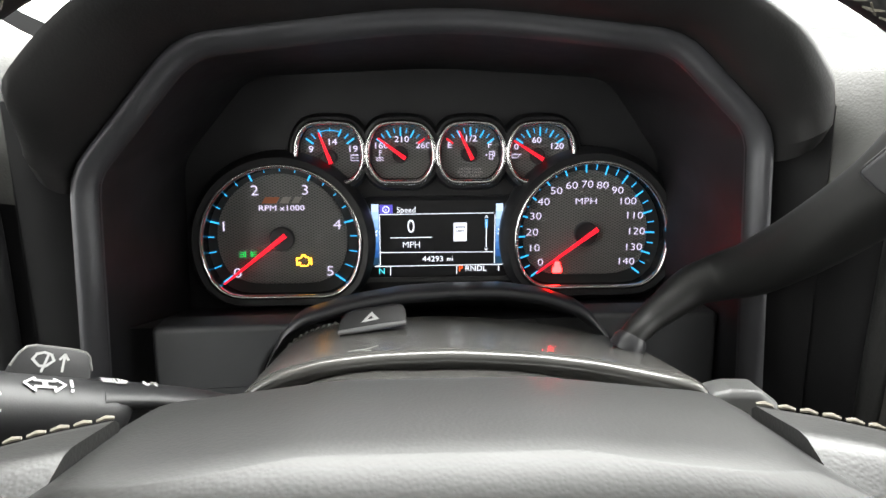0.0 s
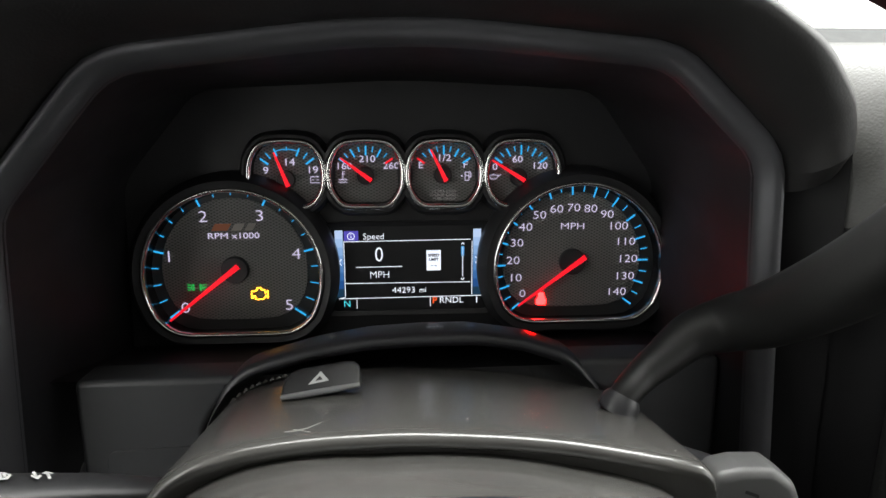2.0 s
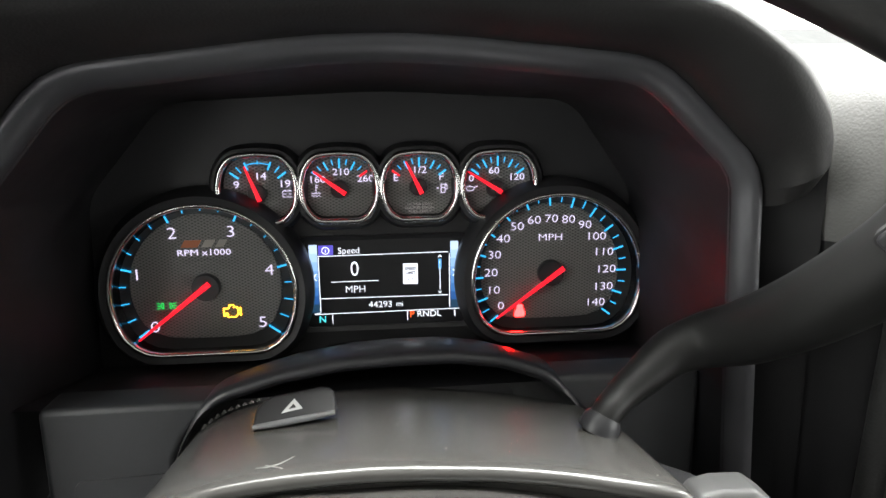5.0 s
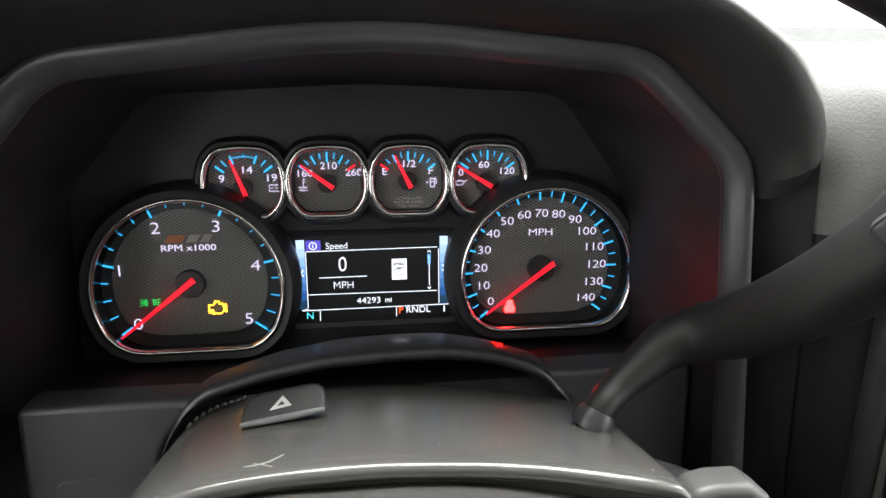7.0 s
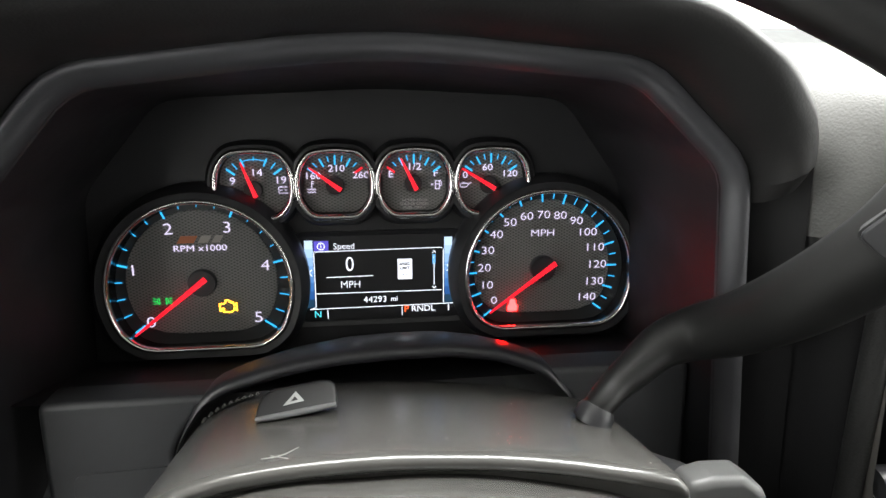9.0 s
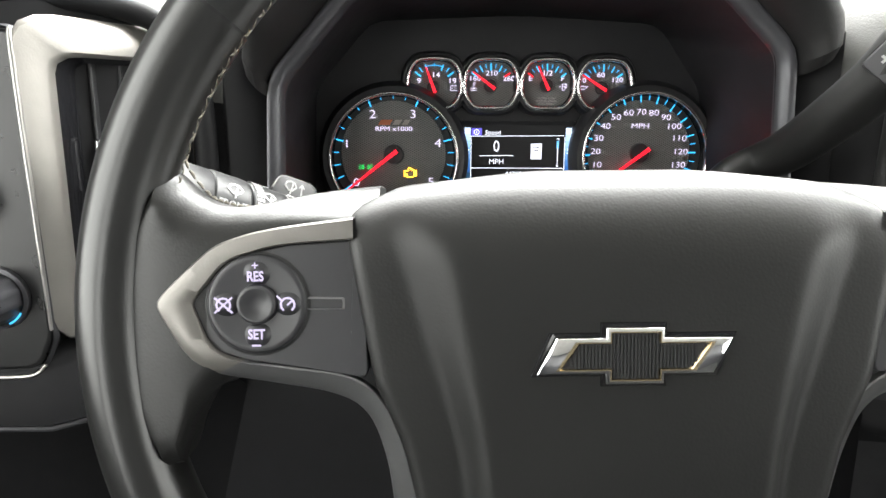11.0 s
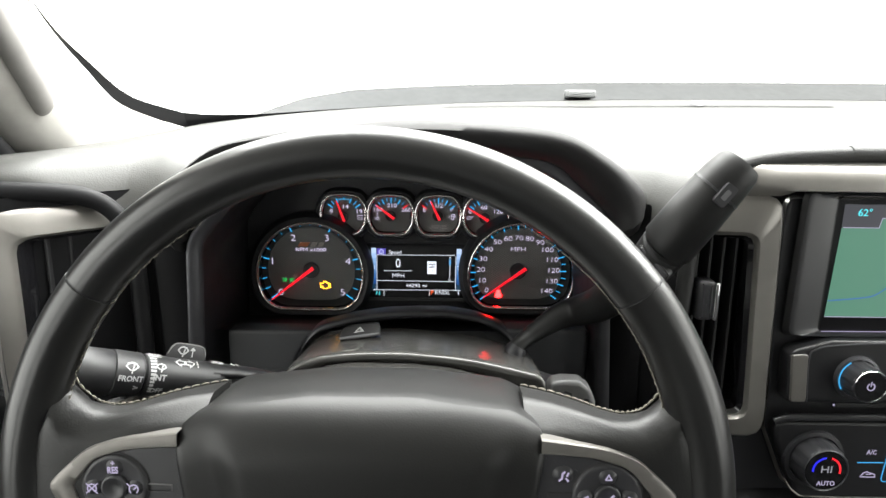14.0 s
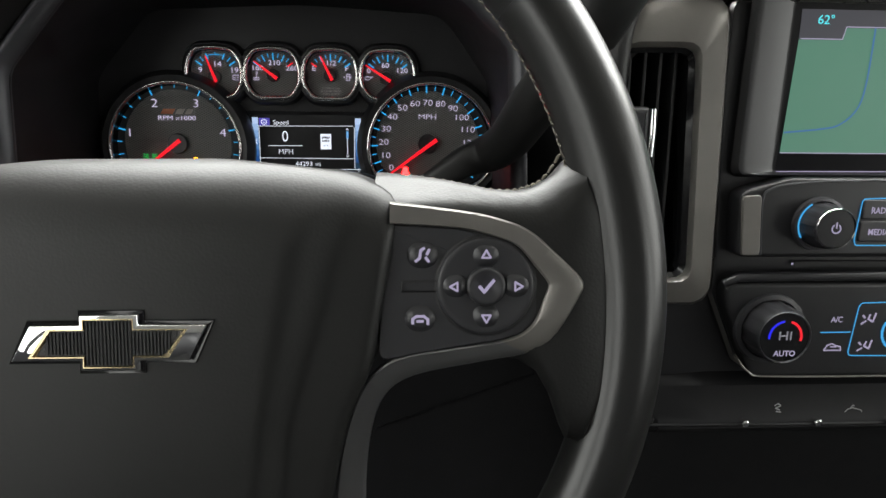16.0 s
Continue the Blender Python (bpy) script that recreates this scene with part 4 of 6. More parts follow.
for name, t, ang, lines, w in (("beam_symbol", 0.245, 88, BEAM, 0.0009), ("flash_arrows", 0.120, 88, UPDOWN, 0.0010), ("left_arrow", 0.532, 62, [ARROW], 0.0009), ("right_arrow", 0.462, 62, [[(-x, y) for x, y in ARROW]], 0.0009),
                               ("exclamation_mark", 0.412, 62, [[(0, 0.0028), (0, -0.0006)], [(0, -0.0020), (0, -0.0026)]], 0.0011), ("wiper_symbol", 0.842, 31, WIPE, 0.0009), ("wiper_symbol", 0.660, 38, [[(x * 0.8, y * 0.8) for x, y in ln] for ln in WIPE], 0.0008)):
    part(name, print_on(lambda x, y: on_stalk(t, ang, x, y, 0.0008), lines, w), WHITE_INK, stalk, "white printed symbol")
for k in range(11):
    y = -0.0125 + 0.0024 * k
    w = 0.0007 + 0.00011 * k
    part("speed_mark", print_on(lambda x, y: on_stalk(0.706, 22, x, y, 0.0004), [[(-w, y), (w, y)]], 0.0016), WHITE_INK, stalk)
for k in range(3):
    part("position_bar", print_on(lambda x, y: on_stalk(0.690, 86, x, y, 0.0006), [[(-0.0042, 0.0022 * k - 0.0022), (0.0042, 0.0022 * k - 0.0022)]], 0.0011), WHITE_INK, stalk)
part("ring_pointer", print_on(lambda x, y: on_stalk(0.800, -17, x, y, 0.0008), [[(-0.0012, -0.0010), (0.0012, 0), (-0.0012, 0.0010)]], 0.0010), WHITE_INK, stalk)
part("washer_symbol", print_on(lambda x, y: flap_point(0.50 - x / 0.1036, 0.0178 + y, -0.0023), [[(x * 0.92, y) for x, y in ln] for ln in WIPE] + [[(0.0068, -0.0028), (0.0068, 0.0034), (0.0054, 0.0016)], [(0.0068, 0.0034), (0.0082, 0.0016)]], 0.0009), WHITE_INK, stalk, "white washer symbol")

lever = empty("shift_lever", (0.088, -0.147, -0.035), "black column shift lever with a rounded grip and plus minus button", "shift lever")
LEV = spline([(0.0840, -0.1465, -0.0450), (0.0885, -0.1470, -0.0330), (0.0987, -0.1405, -0.0262), (0.1094, -0.1360, -0.0202), (0.1245, -0.1310, -0.0116), (0.1395, -0.1330, -0.0058), (0.1505, -0.1480, 0.0034), (0.1600, -0.1760, 0.0240), (0.1720, -0.1965, 0.0460), (0.1810, -0.2100, 0.0670)], 44)
part("lever_arm", tube(LEV, [0.0066, 0.0064, 0.0072, 0.0086, 0.0106, 0.0126, 0.0140, 0.0150, 0.0160, 0.0172], 20), LEVERM, lever)
part("base_collar", tube([(0.0862, -0.1470, -0.0385), (0.0880, -0.1470, -0.0345), (0.0892, -0.1465, -0.0325)], [0.0088, 0.0084, 0.0070], 20), SMOOTH, lever, "black collar at the lever's foot")
part("grip", tube([(0.1797, -0.2092, 0.0648), (0.1812, -0.2102, 0.0670), (0.196, -0.2155, 0.090), (0.212, -0.218, 0.112), (0.219, -0.2185, 0.1205), (0.2215, -0.2185, 0.1235)], [0.0166, 0.0188, 0.0184, 0.0168, 0.0156, 0.0136], 24), LEVERM, lever, "rounded grip")
part("grip_cap", tube([(0.2065, -0.2175, 0.1050), (0.2075, -0.2177, 0.1062)], [0.0180, 0.0180], 24), SMOOTH, lever)
part("grip_seam", tube([(0.1790, -0.2080, 0.0636), (0.1802, -0.2096, 0.0656)], [0.0170, 0.0170], 24), DARK, lever)
L_AX = Vector((0.40, -0.55, 0.73)).normalized()
L_OUT = Vector((-0.659, -0.745, -0.107))
L_OUT = (L_OUT - L_AX * L_OUT.dot(L_AX)).normalized()
L_X = L_OUT.cross(L_AX) if L_OUT.cross(L_AX).x > 0 else L_AX.cross(L_OUT)
gm = Matrix((L_X, -L_OUT, L_AX)).transposed().to_4x4()
gm.translation = Vector((0.1757, -0.2020, 0.0545)) + L_OUT * 0.0138 + L_X * 0.002
gm = DASH @ gm
part("button_gap", slab(fillet([(-0.0142, -0.0107), (0.0142, -0.0107), (0.0142, 0.0107), (-0.0142, 0.0107)], 0.0035, 4), -0.0012, 0.004), DARK, lever, place=gm)
part("shift_button", slab(fillet([(-0.0134, -0.0099), (0.0134, -0.0099), (0.0134, 0.0099), (-0.0134, 0.0099)], 0.003, 4), -0.0024, 0.003, 0.0010), BUTTON, lever, "plus minus rocker button", place=gm)
part("button_mark", strokes([[(-0.0063, -0.0022), (-0.0063, 0.0022)], [(-0.0085, 0), (-0.0041, 0)], [(0.0005, -0.0042), (0.0005, 0.0042)], [(0.0063, -0.0022), (0.0063, 0.0022)]], 0.0015, -0.0026), WHITE_INK, lever, "white plus and minus", place=gm)
part("grip_mark", slab(fillet([(-0.0017, -0.0035), (0.0017, -0.0035), (0.0017, 0.0035), (-0.0017, 0.0035)], 0.0008, 3), -0.0005, 0.001), GREY, lever, "small grey release mark", place=DASH @ Matrix.Translation((0.206, -0.2368, 0.105)) @ Matrix.Rotation(radians(38), 4, "Y"))

part("release_button", slab(fillet([(-0.0042, -0.0075), (0.0042, -0.0075), (0.0042, 0.0075), (-0.0042, 0.0075)], 0.002, 4), -0.0002, 0.004), BUTTON, lever, place=DASH @ Matrix.Translation((0.206, -0.2368, 0.105)) @ Matrix.Rotation(radians(38), 4, "Y"))

key = empty("ignition_lock", (0.118, -0.19, -0.06), "grey plastic ignition key head in the column lock", "ignition key")
part("lock_barrel", tube([(0.100, -0.150, -0.072), (0.114, -0.170, -0.068), (0.118, -0.176, -0.066)], [0.020, 0.019, 0.017], 24), PLASTIC, key)
ko = fillet([(0.1120, -0.0730), (0.1068, -0.0560), (0.1098, -0.0443), (0.1190, -0.0424), (0.1318, -0.0428), (0.1402, -0.0492), (0.1447, -0.0600), (0.1440, -0.0730)], [0.004, 0.004, 0.005, 0.006, 0.006, 0.008, 0.01, 0.004], 4)
part("key_head", slab(ko, -0.1915, -0.178, 0.0034), KEYGREY, key, "grey key head")
part("key_mark", strokes([[(0.1205, -0.0510), (0.1250, -0.0528), (0.1252, -0.0570), (0.1222, -0.0575)]], 0.0013, -0.1916), DARK, key)
part("ring_hole", slab(fillet([(0.1352, -0.0560), (0.1390, -0.0570), (0.1404, -0.0640), (0.1358, -0.0628)], 0.0015, 4), -0.1918, -0.1905), DARK, key)
part("key_ring", tube([(0.1362, -0.1912, -0.0618), (0.1380, -0.1928, -0.0650), (0.1402, -0.1915, -0.0672)], [0.0010], 8), CHROME, key, "bright wire key ring")


# ---- steering wheel ----
WM = DASH @ pose(-0.0149, -0.3301, -0.0494, -8.22, -0.76, -1.96)
wheel = new("steering_wheel")
wheel.matrix_world = Matrix.Translation(WM.translation)
wheel.empty_display_size = 0.05
tagged(wheel, "black leather steering wheel with silver spokes and a grained centre pad", "steering wheel")
RW, RT = 0.1847, 0.0141


def wpart(name, bm, material, parent=wheel, label="", angle=40):
    return part(name, bm, material, parent, label, WM, angle)


def rim_point(a):
    return Vector((RW * math.sin(radians(a)), 0, RW * math.cos(radians(a))))


def rim_section(a, grow=1.0):
    c = rim_point(a)
    u = c.normalized()
    thick = grow * RT
    swell = 1 + 0.16 * math.exp(-((abs(a) - 78) / 16) ** 2)
    swell *= 0.94 + 0.06 * min(1.0, max(0.0, (abs(a) - 40) / 30))
    return [c + u * (thick * math.cos(2 * math.pi * k / 20) * (swell if math.cos(2 * math.pi * k / 20) < 0 else 1.0)) + Vector((0, 1, 0)) * (thick * 1.10 * math.sin(2 * math.pi * k / 20)) for k in range(20)]


SEAM = 52
part_rows = [rim_section(a) for a in np.linspace(-SEAM, SEAM, 60)]
wpart("rim_top", loft(part_rows, caps=(True, True)), LEATHER_SMOOTH, label="smooth black rim top")
wpart("rim_wrap", loft([rim_section(a, 1.015) for a in np.linspace(SEAM + 0.4, 360 - SEAM - 0.4, 120)], caps=(True, True)), LEATHER, label="grained leather rim wrap")
for a in (-SEAM - 0.2, SEAM + 0.2):
    wpart("seam", loft([rim_section(a - 0.25, 0.985), rim_section(a + 0.25, 0.985)], caps=(True, True)), DARK, label="stitched seam")

# the spoke's sections: place across, back edge, top, foot, front, crown, front corner and rounding
SPOKE = ((0.088, 0.0440, 0.0500, -0.0170, -0.0060, 0.0180, 0.0360, 0.005), (0.102, 0.0385, 0.0486, -0.0180, -0.0085, 0.0120, 0.0360, 0.005), (0.1153, 0.0325, 0.0465, -0.0187, -0.0105, 0.0060, 0.0362, 0.005), (0.1244, 0.0280, 0.0445, -0.0192, -0.0112, 0.0025, 0.0358, 0.005),
         (0.1332, 0.0235, 0.0426, -0.0200, -0.0118, 0.0000, 0.0345, 0.005), (0.1418, 0.0190, 0.0420, -0.0215, -0.0124, -0.0010, 0.0340, 0.006), (0.1487, 0.0160, 0.0436, -0.0258, -0.0130, -0.0010, 0.0340, 0.007), (0.1545, 0.0140, 0.0470, -0.0360, -0.0134, 0.0000, 0.0350, 0.009), (0.1600, 0.0130, 0.0530, -0.0520, -0.0134, 0.0000, 0.0400, 0.011),
         (0.1660, 0.0120, 0.0590, -0.0540, -0.0128, 0.0000, 0.0450, 0.011), (0.1730, 0.0105, 0.0480, -0.0430, -0.0110, 0.0000, 0.0340, 0.010), (0.1820, 0.0080, 0.0280, -0.0260, -0.0085, 0.0000, 0.0150, 0.008))
# crossed stitches along the inner rim
bm = bmesh.new()
for k in range(250):
    a = -180 + 360 * k / 250
    if 100 < abs(a) < 118 or abs(a) < 30:
        continue
    c = rim_point(a)
    u = c.normalized()
    swell = 1 + 0.16 * math.exp(-((abs(a) - 78) / 16) ** 2)
    tan = Vector((u.z, 0, -u.x))
    base = c - u * (RT * 1.02 * swell)
    for lean in (0.0013, -0.0013) if k % 2 else (0.0013,):
        tube([base - tan * 0.0017 + Vector((0, lean - 0.0012, 0)), base - u * 0.0003 + Vector((0, -0.0012, 0)), base + tan * 0.0017 - Vector((0, lean + 0.0012, 0))], [0.00022, 0.00032, 0.00022], 5, bm=bm)
for s in (-1, 1):
    line = spline([(s * 0.1628, 0.006, 0.0690), (s * 0.1604, 0.008, 0.0575)] + [(s * x, yb - 0.0006, zt + 0.0003) for x, yb, zt, *_ in SPOKE[7:None:-1]], 26)
    for p, q in zip(line, line[1:]):
        tube([p.lerp(q, 0.04), p.lerp(q, 0.45) + Vector((0, -0.0002, 0.0005)), p.lerp(q, 0.86) + Vector((0, -0.0004, 0.0001))], [0.0005, 0.0007, 0.0005], 6, bm=bm)
tagged(wpart("stitching", bm, STITCH, label="pale grey crossed thread stitching"), kind="stuff")


def leather_spoke(s):
    """A padded wing that grows out of the rim and runs back under the centre pad's top."""
    rows = []
    for x, yb, zt, zb, yf, yc, zf, r in SPOKE:
        loop = fillet([(yb, zt), (yc, zt + 0.0004), (yf, zf), (yf, zb + 0.008), (yf + 0.006, zb), (min(yb, 0.012), zb + 0.002), (yb, max(zb + 0.008, zt - 0.030))], [0.0015 if x < 0.15 else r, 0.009, r + 0.002, r, 0.005, 0.004, r], 6)
        rows.append([Vector((s * x, p[0], p[1])) for p in even(loop, 56, closed=True)])
    return loft(rows, caps=(True, True))


# outer and inner line of the metal trim: round the control plate, then down beside the pad
TRIM = [((0.0950, 0.0384), (0.0950, 0.0302)), ((0.1215, 0.0350), (0.1190, 0.0286)), ((0.1345, 0.0322), (0.1315, 0.0258)), ((0.1450, 0.0280), (0.1402, 0.0222)), ((0.1552, 0.0194), (0.1468, 0.0148)), ((0.1632, 0.0116), (0.1506, 0.0100)), ((0.1650, 0.0078), (0.1514, 0.0076)), ((0.1636, 0.0040), (0.1502, 0.0040)),
        ((0.1578, -0.0062), (0.1468, -0.0048)), ((0.1520, -0.0135), (0.1418, -0.0096)), ((0.1450, -0.0178), (0.1340, -0.0122)), ((0.1258, -0.0218), (0.1180, -0.0146)), ((0.1041, -0.0266), (0.0975, -0.0182)), ((0.0930, -0.0335), (0.0868, -0.0260)), ((0.0870, -0.0470), (0.0797, -0.0400)), ((0.0836, -0.0670), (0.0740, -0.0640)), ((0.0822, -0.1000), (0.0712, -0.0980)), ((0.0826, -0.1540), (0.0705, -0.1540))]
TRIM_DEPTH = [0, 0, 0, 0, 0, 0, 0, 0, 0, 0.0002, 0.0006, 0.0012, 0.0020, 0.0030, 0.0045, 0.0075, 0.0150, 0.0220]
TRIM_FALL = [0, 0, 0, 0, 0, 0, 0, 0, 0.0004, 0.0015, 0.0035, 0.0052, 0.0060, 0.0062, 0.0064, 0.0066, 0.0066, 0.0066]
TRIM_DARK = mat("dark_satin_trim", (0.20, 0.20, 0.205), 0.32, metal=0.75, grain=0.05, size=900)
Y0 = -0.0141


def trim_band(s, k0, k1, n):
    """A stretch of the trim as a rounded band; down the arm its outer side falls back."""
    o = spline([(p[0], TRIM_FALL[k], p[1]) for k, (p, _) in enumerate(TRIM)], 170)
    i = spline([(q[0], TRIM_DEPTH[k], q[1]) for k, (_, q) in enumerate(TRIM)], 170)
    a, b = round(169 * k0 / 17), round(169 * k1 / 17)
    rows = []
    for t, fade in ((0.0, 0.0085), (0.02, 0.0010), (0.06, -0.0004), (0.12, -0.0009), (0.50, -0.0011), (0.90, -0.0008), (0.96, -0.0002), (1.0, 0.0026)):
        row = []
        for p, q in zip(o[a:b + 1], i[a:b + 1]):
            r = p.lerp(q, t)
            row.append(Vector((s * r.x, Y0 + q.y + p.y * (1 - t) ** 1.3 + fade, r.z)))
        rows.append(row)
    return loft(rows, closed=False)


for s in (-1, 1):
    wpart("leather_spoke", leather_spoke(s), WORN, label="leather wrapped spoke")
    wpart("spoke_trim", trim_band(s, 0, 10, 90), SILVER, label="brushed silver spoke trim")
    wpart("lower_trim", trim_band(s, 10, 17, 60), TRIM_DARK, label="dark satin lower spoke trim")
    # control plate
    po = [(s * q[0], q[1]) for q in fillet([q for _, q in TRIM[:13]] + [(0.0905, -0.0192), (0.0912, 0.0010), (0.0930, 0.0240), (0.0936, 0.0290)], 0.004, 3)]
    if s < 0:
        po = po[::-1]
    plate = wpart("control_plate", slab(po, Y0 + 0.0012, 0.004, 0.0006), BUTTON, label="black control plate")
    bc = (s * 0.1292, 0.0080)
    disc = circle(*bc, 0.0178, 56)
    wpart("control_pad", loft([at_y(disc, Y0 + 0.002), at_y(circle(*bc, 0.0176, 56), Y0 + 0.0002), at_y(circle(*bc, 0.0166, 56), Y0 - 0.0006), at_y(circle(*bc, 0.0152, 56), Y0 - 0.0004), at_y(circle(*bc, 0.0095, 56), Y0 + 0.0004), at_y(circle(*bc, 0.0075, 56), Y0 + 0.0006)], caps=(False, True)), BUTTON, plate, angle=60)
    wpart("pad_groove", loft([at_y(circle(*bc, 0.0186, 56), Y0 + 0.0009), at_y(circle(*bc, 0.0177, 56), Y0 + 0.0005)]), DARK, plate)
    wpart("centre_button", loft([at_y(circle(*bc, 0.0072, 32), Y0 + 0.001), at_y(circle(*bc, 0.0070, 32), Y0 - 0.0012), at_y(circle(*bc, 0.0064, 32), Y0 - 0.0020), at_y(circle(*bc, 0.0054, 32), Y0 - 0.0020), at_y(circle(*bc, 0.003, 32), Y0 - 0.0006), at_y(circle(*bc, 0.001, 32), Y0 - 0.0003)], caps=(False, True)), BUTTON, plate, angle=60)
    for dx, dz in ((0, 0.0112), (0, -0.0112), (0.0112, 0), (-0.0112, 0)):
        o = superell(bc[0] + dx, bc[1] + dz, 0.0050, 0.0044, 2.2, 20)
        wpart("button_key", loft([at_y(o, Y0 + 0.0004), at_y(offset(o, 0.0009), Y0 - 0.0006), at_y(offset(o, 0.0020), Y0 - 0.0013), at_y(offset(o, 0.0034), Y0 - 0.0016)], caps=(False, True)), BUTTON, plate, angle=80)
    yt = Y0 - 0.0018
    # grooved tab that joins the pad to the plate's inner end
    tab = fillet([(s * 0.1120, 0.0104), (s * 0.0985, 0.0100), (s * 0.0985, 0.0056), (s * 0.1120, 0.0056)], 0.0008, 3)
    tab_in = fillet([(s * 0.1120, 0.0097), (s * 0.0992, 0.0094), (s * 0.0992, 0.0063), (s * 0.1120, 0.0063)], 0.0008, 3)
    wpart("tab_groove", loft([at_y(tab, Y0 + 0.0009), at_y(tab_in, Y0 + 0.0003)]), GREY if s < 0 else DARK, plate)
    if s < 0:
        lettering("button_text", "RES", 0.0049, bc[0], bc[1] + 0.0098, yt, G_LILAC, plate, 0.78, place=WM, thick=0.00012)
        lettering("button_text", "+", 0.0044, bc[0], bc[1] + 0.0136, yt, G_LILAC, plate, 1.0, place=WM)
        lettering("button_text", "SET", 0.0049, bc[0], bc[1] - 0.0106, yt, G_LILAC, plate, 0.78, place=WM, thick=0.00012)
        wpart("button_mark", strokes([[(bc[0] - 0.0014, bc[1] - 0.0143), (bc[0] + 0.0014, bc[1] - 0.0143)]], 0.0007, yt), G_LILAC, plate)
        for dx, cross in ((-0.0112, True), (0.0112, False)):
            cx, cz = bc[0] + dx, bc[1]
            ln = [[(cx + 0.0024 * math.cos(radians(q)), cz + 0.0024 * math.sin(radians(q))) for q in range(-50, 231, 28)], [(cx, cz), (cx + 0.0014, cz + 0.0012)]]
            if cross:
                ln += [[(cx - 0.003, cz - 0.0026), (cx + 0.003, cz + 0.0026)], [(cx - 0.003, cz + 0.0026), (cx + 0.003, cz - 0.0026)]]
            else:
                ln += [[(cx - 0.0036, cz + 0.0030), (cx - 0.0022, cz + 0.0016)]]
            wpart("button_mark", strokes(ln, 0.0007, yt), G_LILAC, plate)
    else:
        for dx, dz, q in ((0, 0.0112, 90), (0, -0.0112, 270), (0.0112, 0, 0), (-0.0112, 0, 180)):
            cx, cz = bc[0] + dx, bc[1] + dz
            ln = [[(cx + 0.0018 * math.cos(radians(q + k)), cz + 0.0018 * math.sin(radians(q + k))) for k in (0, 120, 240, 360)]]
            wpart("button_mark", strokes(ln, 0.0007, yt), G_LILAC, plate)
        wpart("button_mark", strokes([[(bc[0] - 0.0024, bc[1] + 0.0000), (bc[0] - 0.0008, bc[1] - 0.0018), (bc[0] + 0.0026, bc[1] + 0.0022)]], 0.0012, Y0 - 0.0022), G_LILAC, plate)
        for dz, ph in ((0.0112, 1), (-0.0118, 0)):
            cx, cz = s * (0.1065 if ph else 0.1055), bc[1] + dz
            o = superell(cx, cz, 0.0058, 0.0050, 2.2, 20)
            wpart("button_key", loft([at_y(o, Y0 + 0.0014), at_y(offset(o, 0.0010), Y0 + 0.0002), at_y(offset(o, 0.0022), Y0 - 0.0006), at_y(offset(o, 0.0036), Y0 - 0.0009)], caps=(False, True)), BUTTON, plate, angle=80)
            ln = [[(cx - 0.0026, cz - 0.0014), (cx - 0.0026, cz + 0.0002), (cx - 0.0012, cz + 0.0012), (cx + 0.0014, cz + 0.0012), (cx + 0.0028, cz), (cx + 0.0028, cz - 0.0016)], [(cx - 0.0010, cz - 0.0006), (cx + 0.0010, cz - 0.0006)]] if not ph else [[(cx - 0.0024, cz - 0.0020), (cx - 0.0010, cz - 0.0010), (cx - 0.0006, cz + 0.0018), (cx + 0.0006, cz + 0.0026)], [(cx + 0.0016, cz + 0.0004), (cx + 0.0024, cz + 0.0020)], [(cx + 0.0012, cz - 0.0008), (cx + 0.0022, cz - 0.0022)]]
            wpart("button_mark", strokes(ln, 0.0010, Y0 - 0.0011), G_LILAC, plate)

# centre pad
def pad_outline(k, top, lift=0.0):
    """k: how far the outline is drawn in; top: height of its upper edge."""
    return even(fillet([(-0.0990 + k, 0.0400 - k * 0.3 + lift), (-0.0800 + k, top - 0.0055), (-0.030, top), (0.030, top), (0.0800 - k, top - 0.0055), (0.0990 - k, 0.0400 - k * 0.3 + lift),
                        (0.0885 - k, -0.0200), (0.0785 - k, -0.0440), (0.062 - k * 0.6, -0.118 + k), (0.0, -0.128 + k), (-0.062 + k * 0.6, -0.118 + k), (-0.0785 + k, -0.0440), (-0.0885 + k, -0.0200)],
                       [0.012, 0.02, 0.08, 0.08, 0.02, 0.012, 0.03, 0.04, 0.02, 0.06, 0.02, 0.04, 0.03], 6), 144, closed=True)


def ease(t):
    t = min(1.0, max(0.0, t))
    return t * t * (3 - 2 * t)


def pad_front(x, z):
    """Depth of the pad's face: a raised centre with sloping flanks, flat margins and a rounded top."""
    edge = float(np.interp(z, (-0.13, -0.118, -0.044, -0.020, 0.040, 0.056), (0.055, 0.062, 0.0785, 0.0885, 0.0990, 0.0990)))
    foot = float(np.interp(z, (-0.12, -0.044, -0.024, 0.033, 0.056), (0.050, 0.0590, 0.0645, 0.0835, 0.0900)))
    crest = float(np.interp(z, (-0.12, -0.042, 0.031, 0.056), (0.042, 0.0490, 0.0600, 0.0640)))
    flank = 0.0066 * ease((abs(x) - crest) / (foot - crest))
    d = max(0.0, edge - abs(x))
    if d < 0.005:
        flank += 0.0042 * (1 - math.sqrt(max(0.0, 1 - (1 - d / 0.005) ** 2)))
    rise = z + 0.0130 * min(1.0, abs(x) / 0.099) ** 4
    lift = min(0.0342, max(0.0, rise - 0.0215))
    top = 0.0345 - math.sqrt(0.0345 ** 2 - lift ** 2)
    return -0.0238 + math.hypot(flank, top)


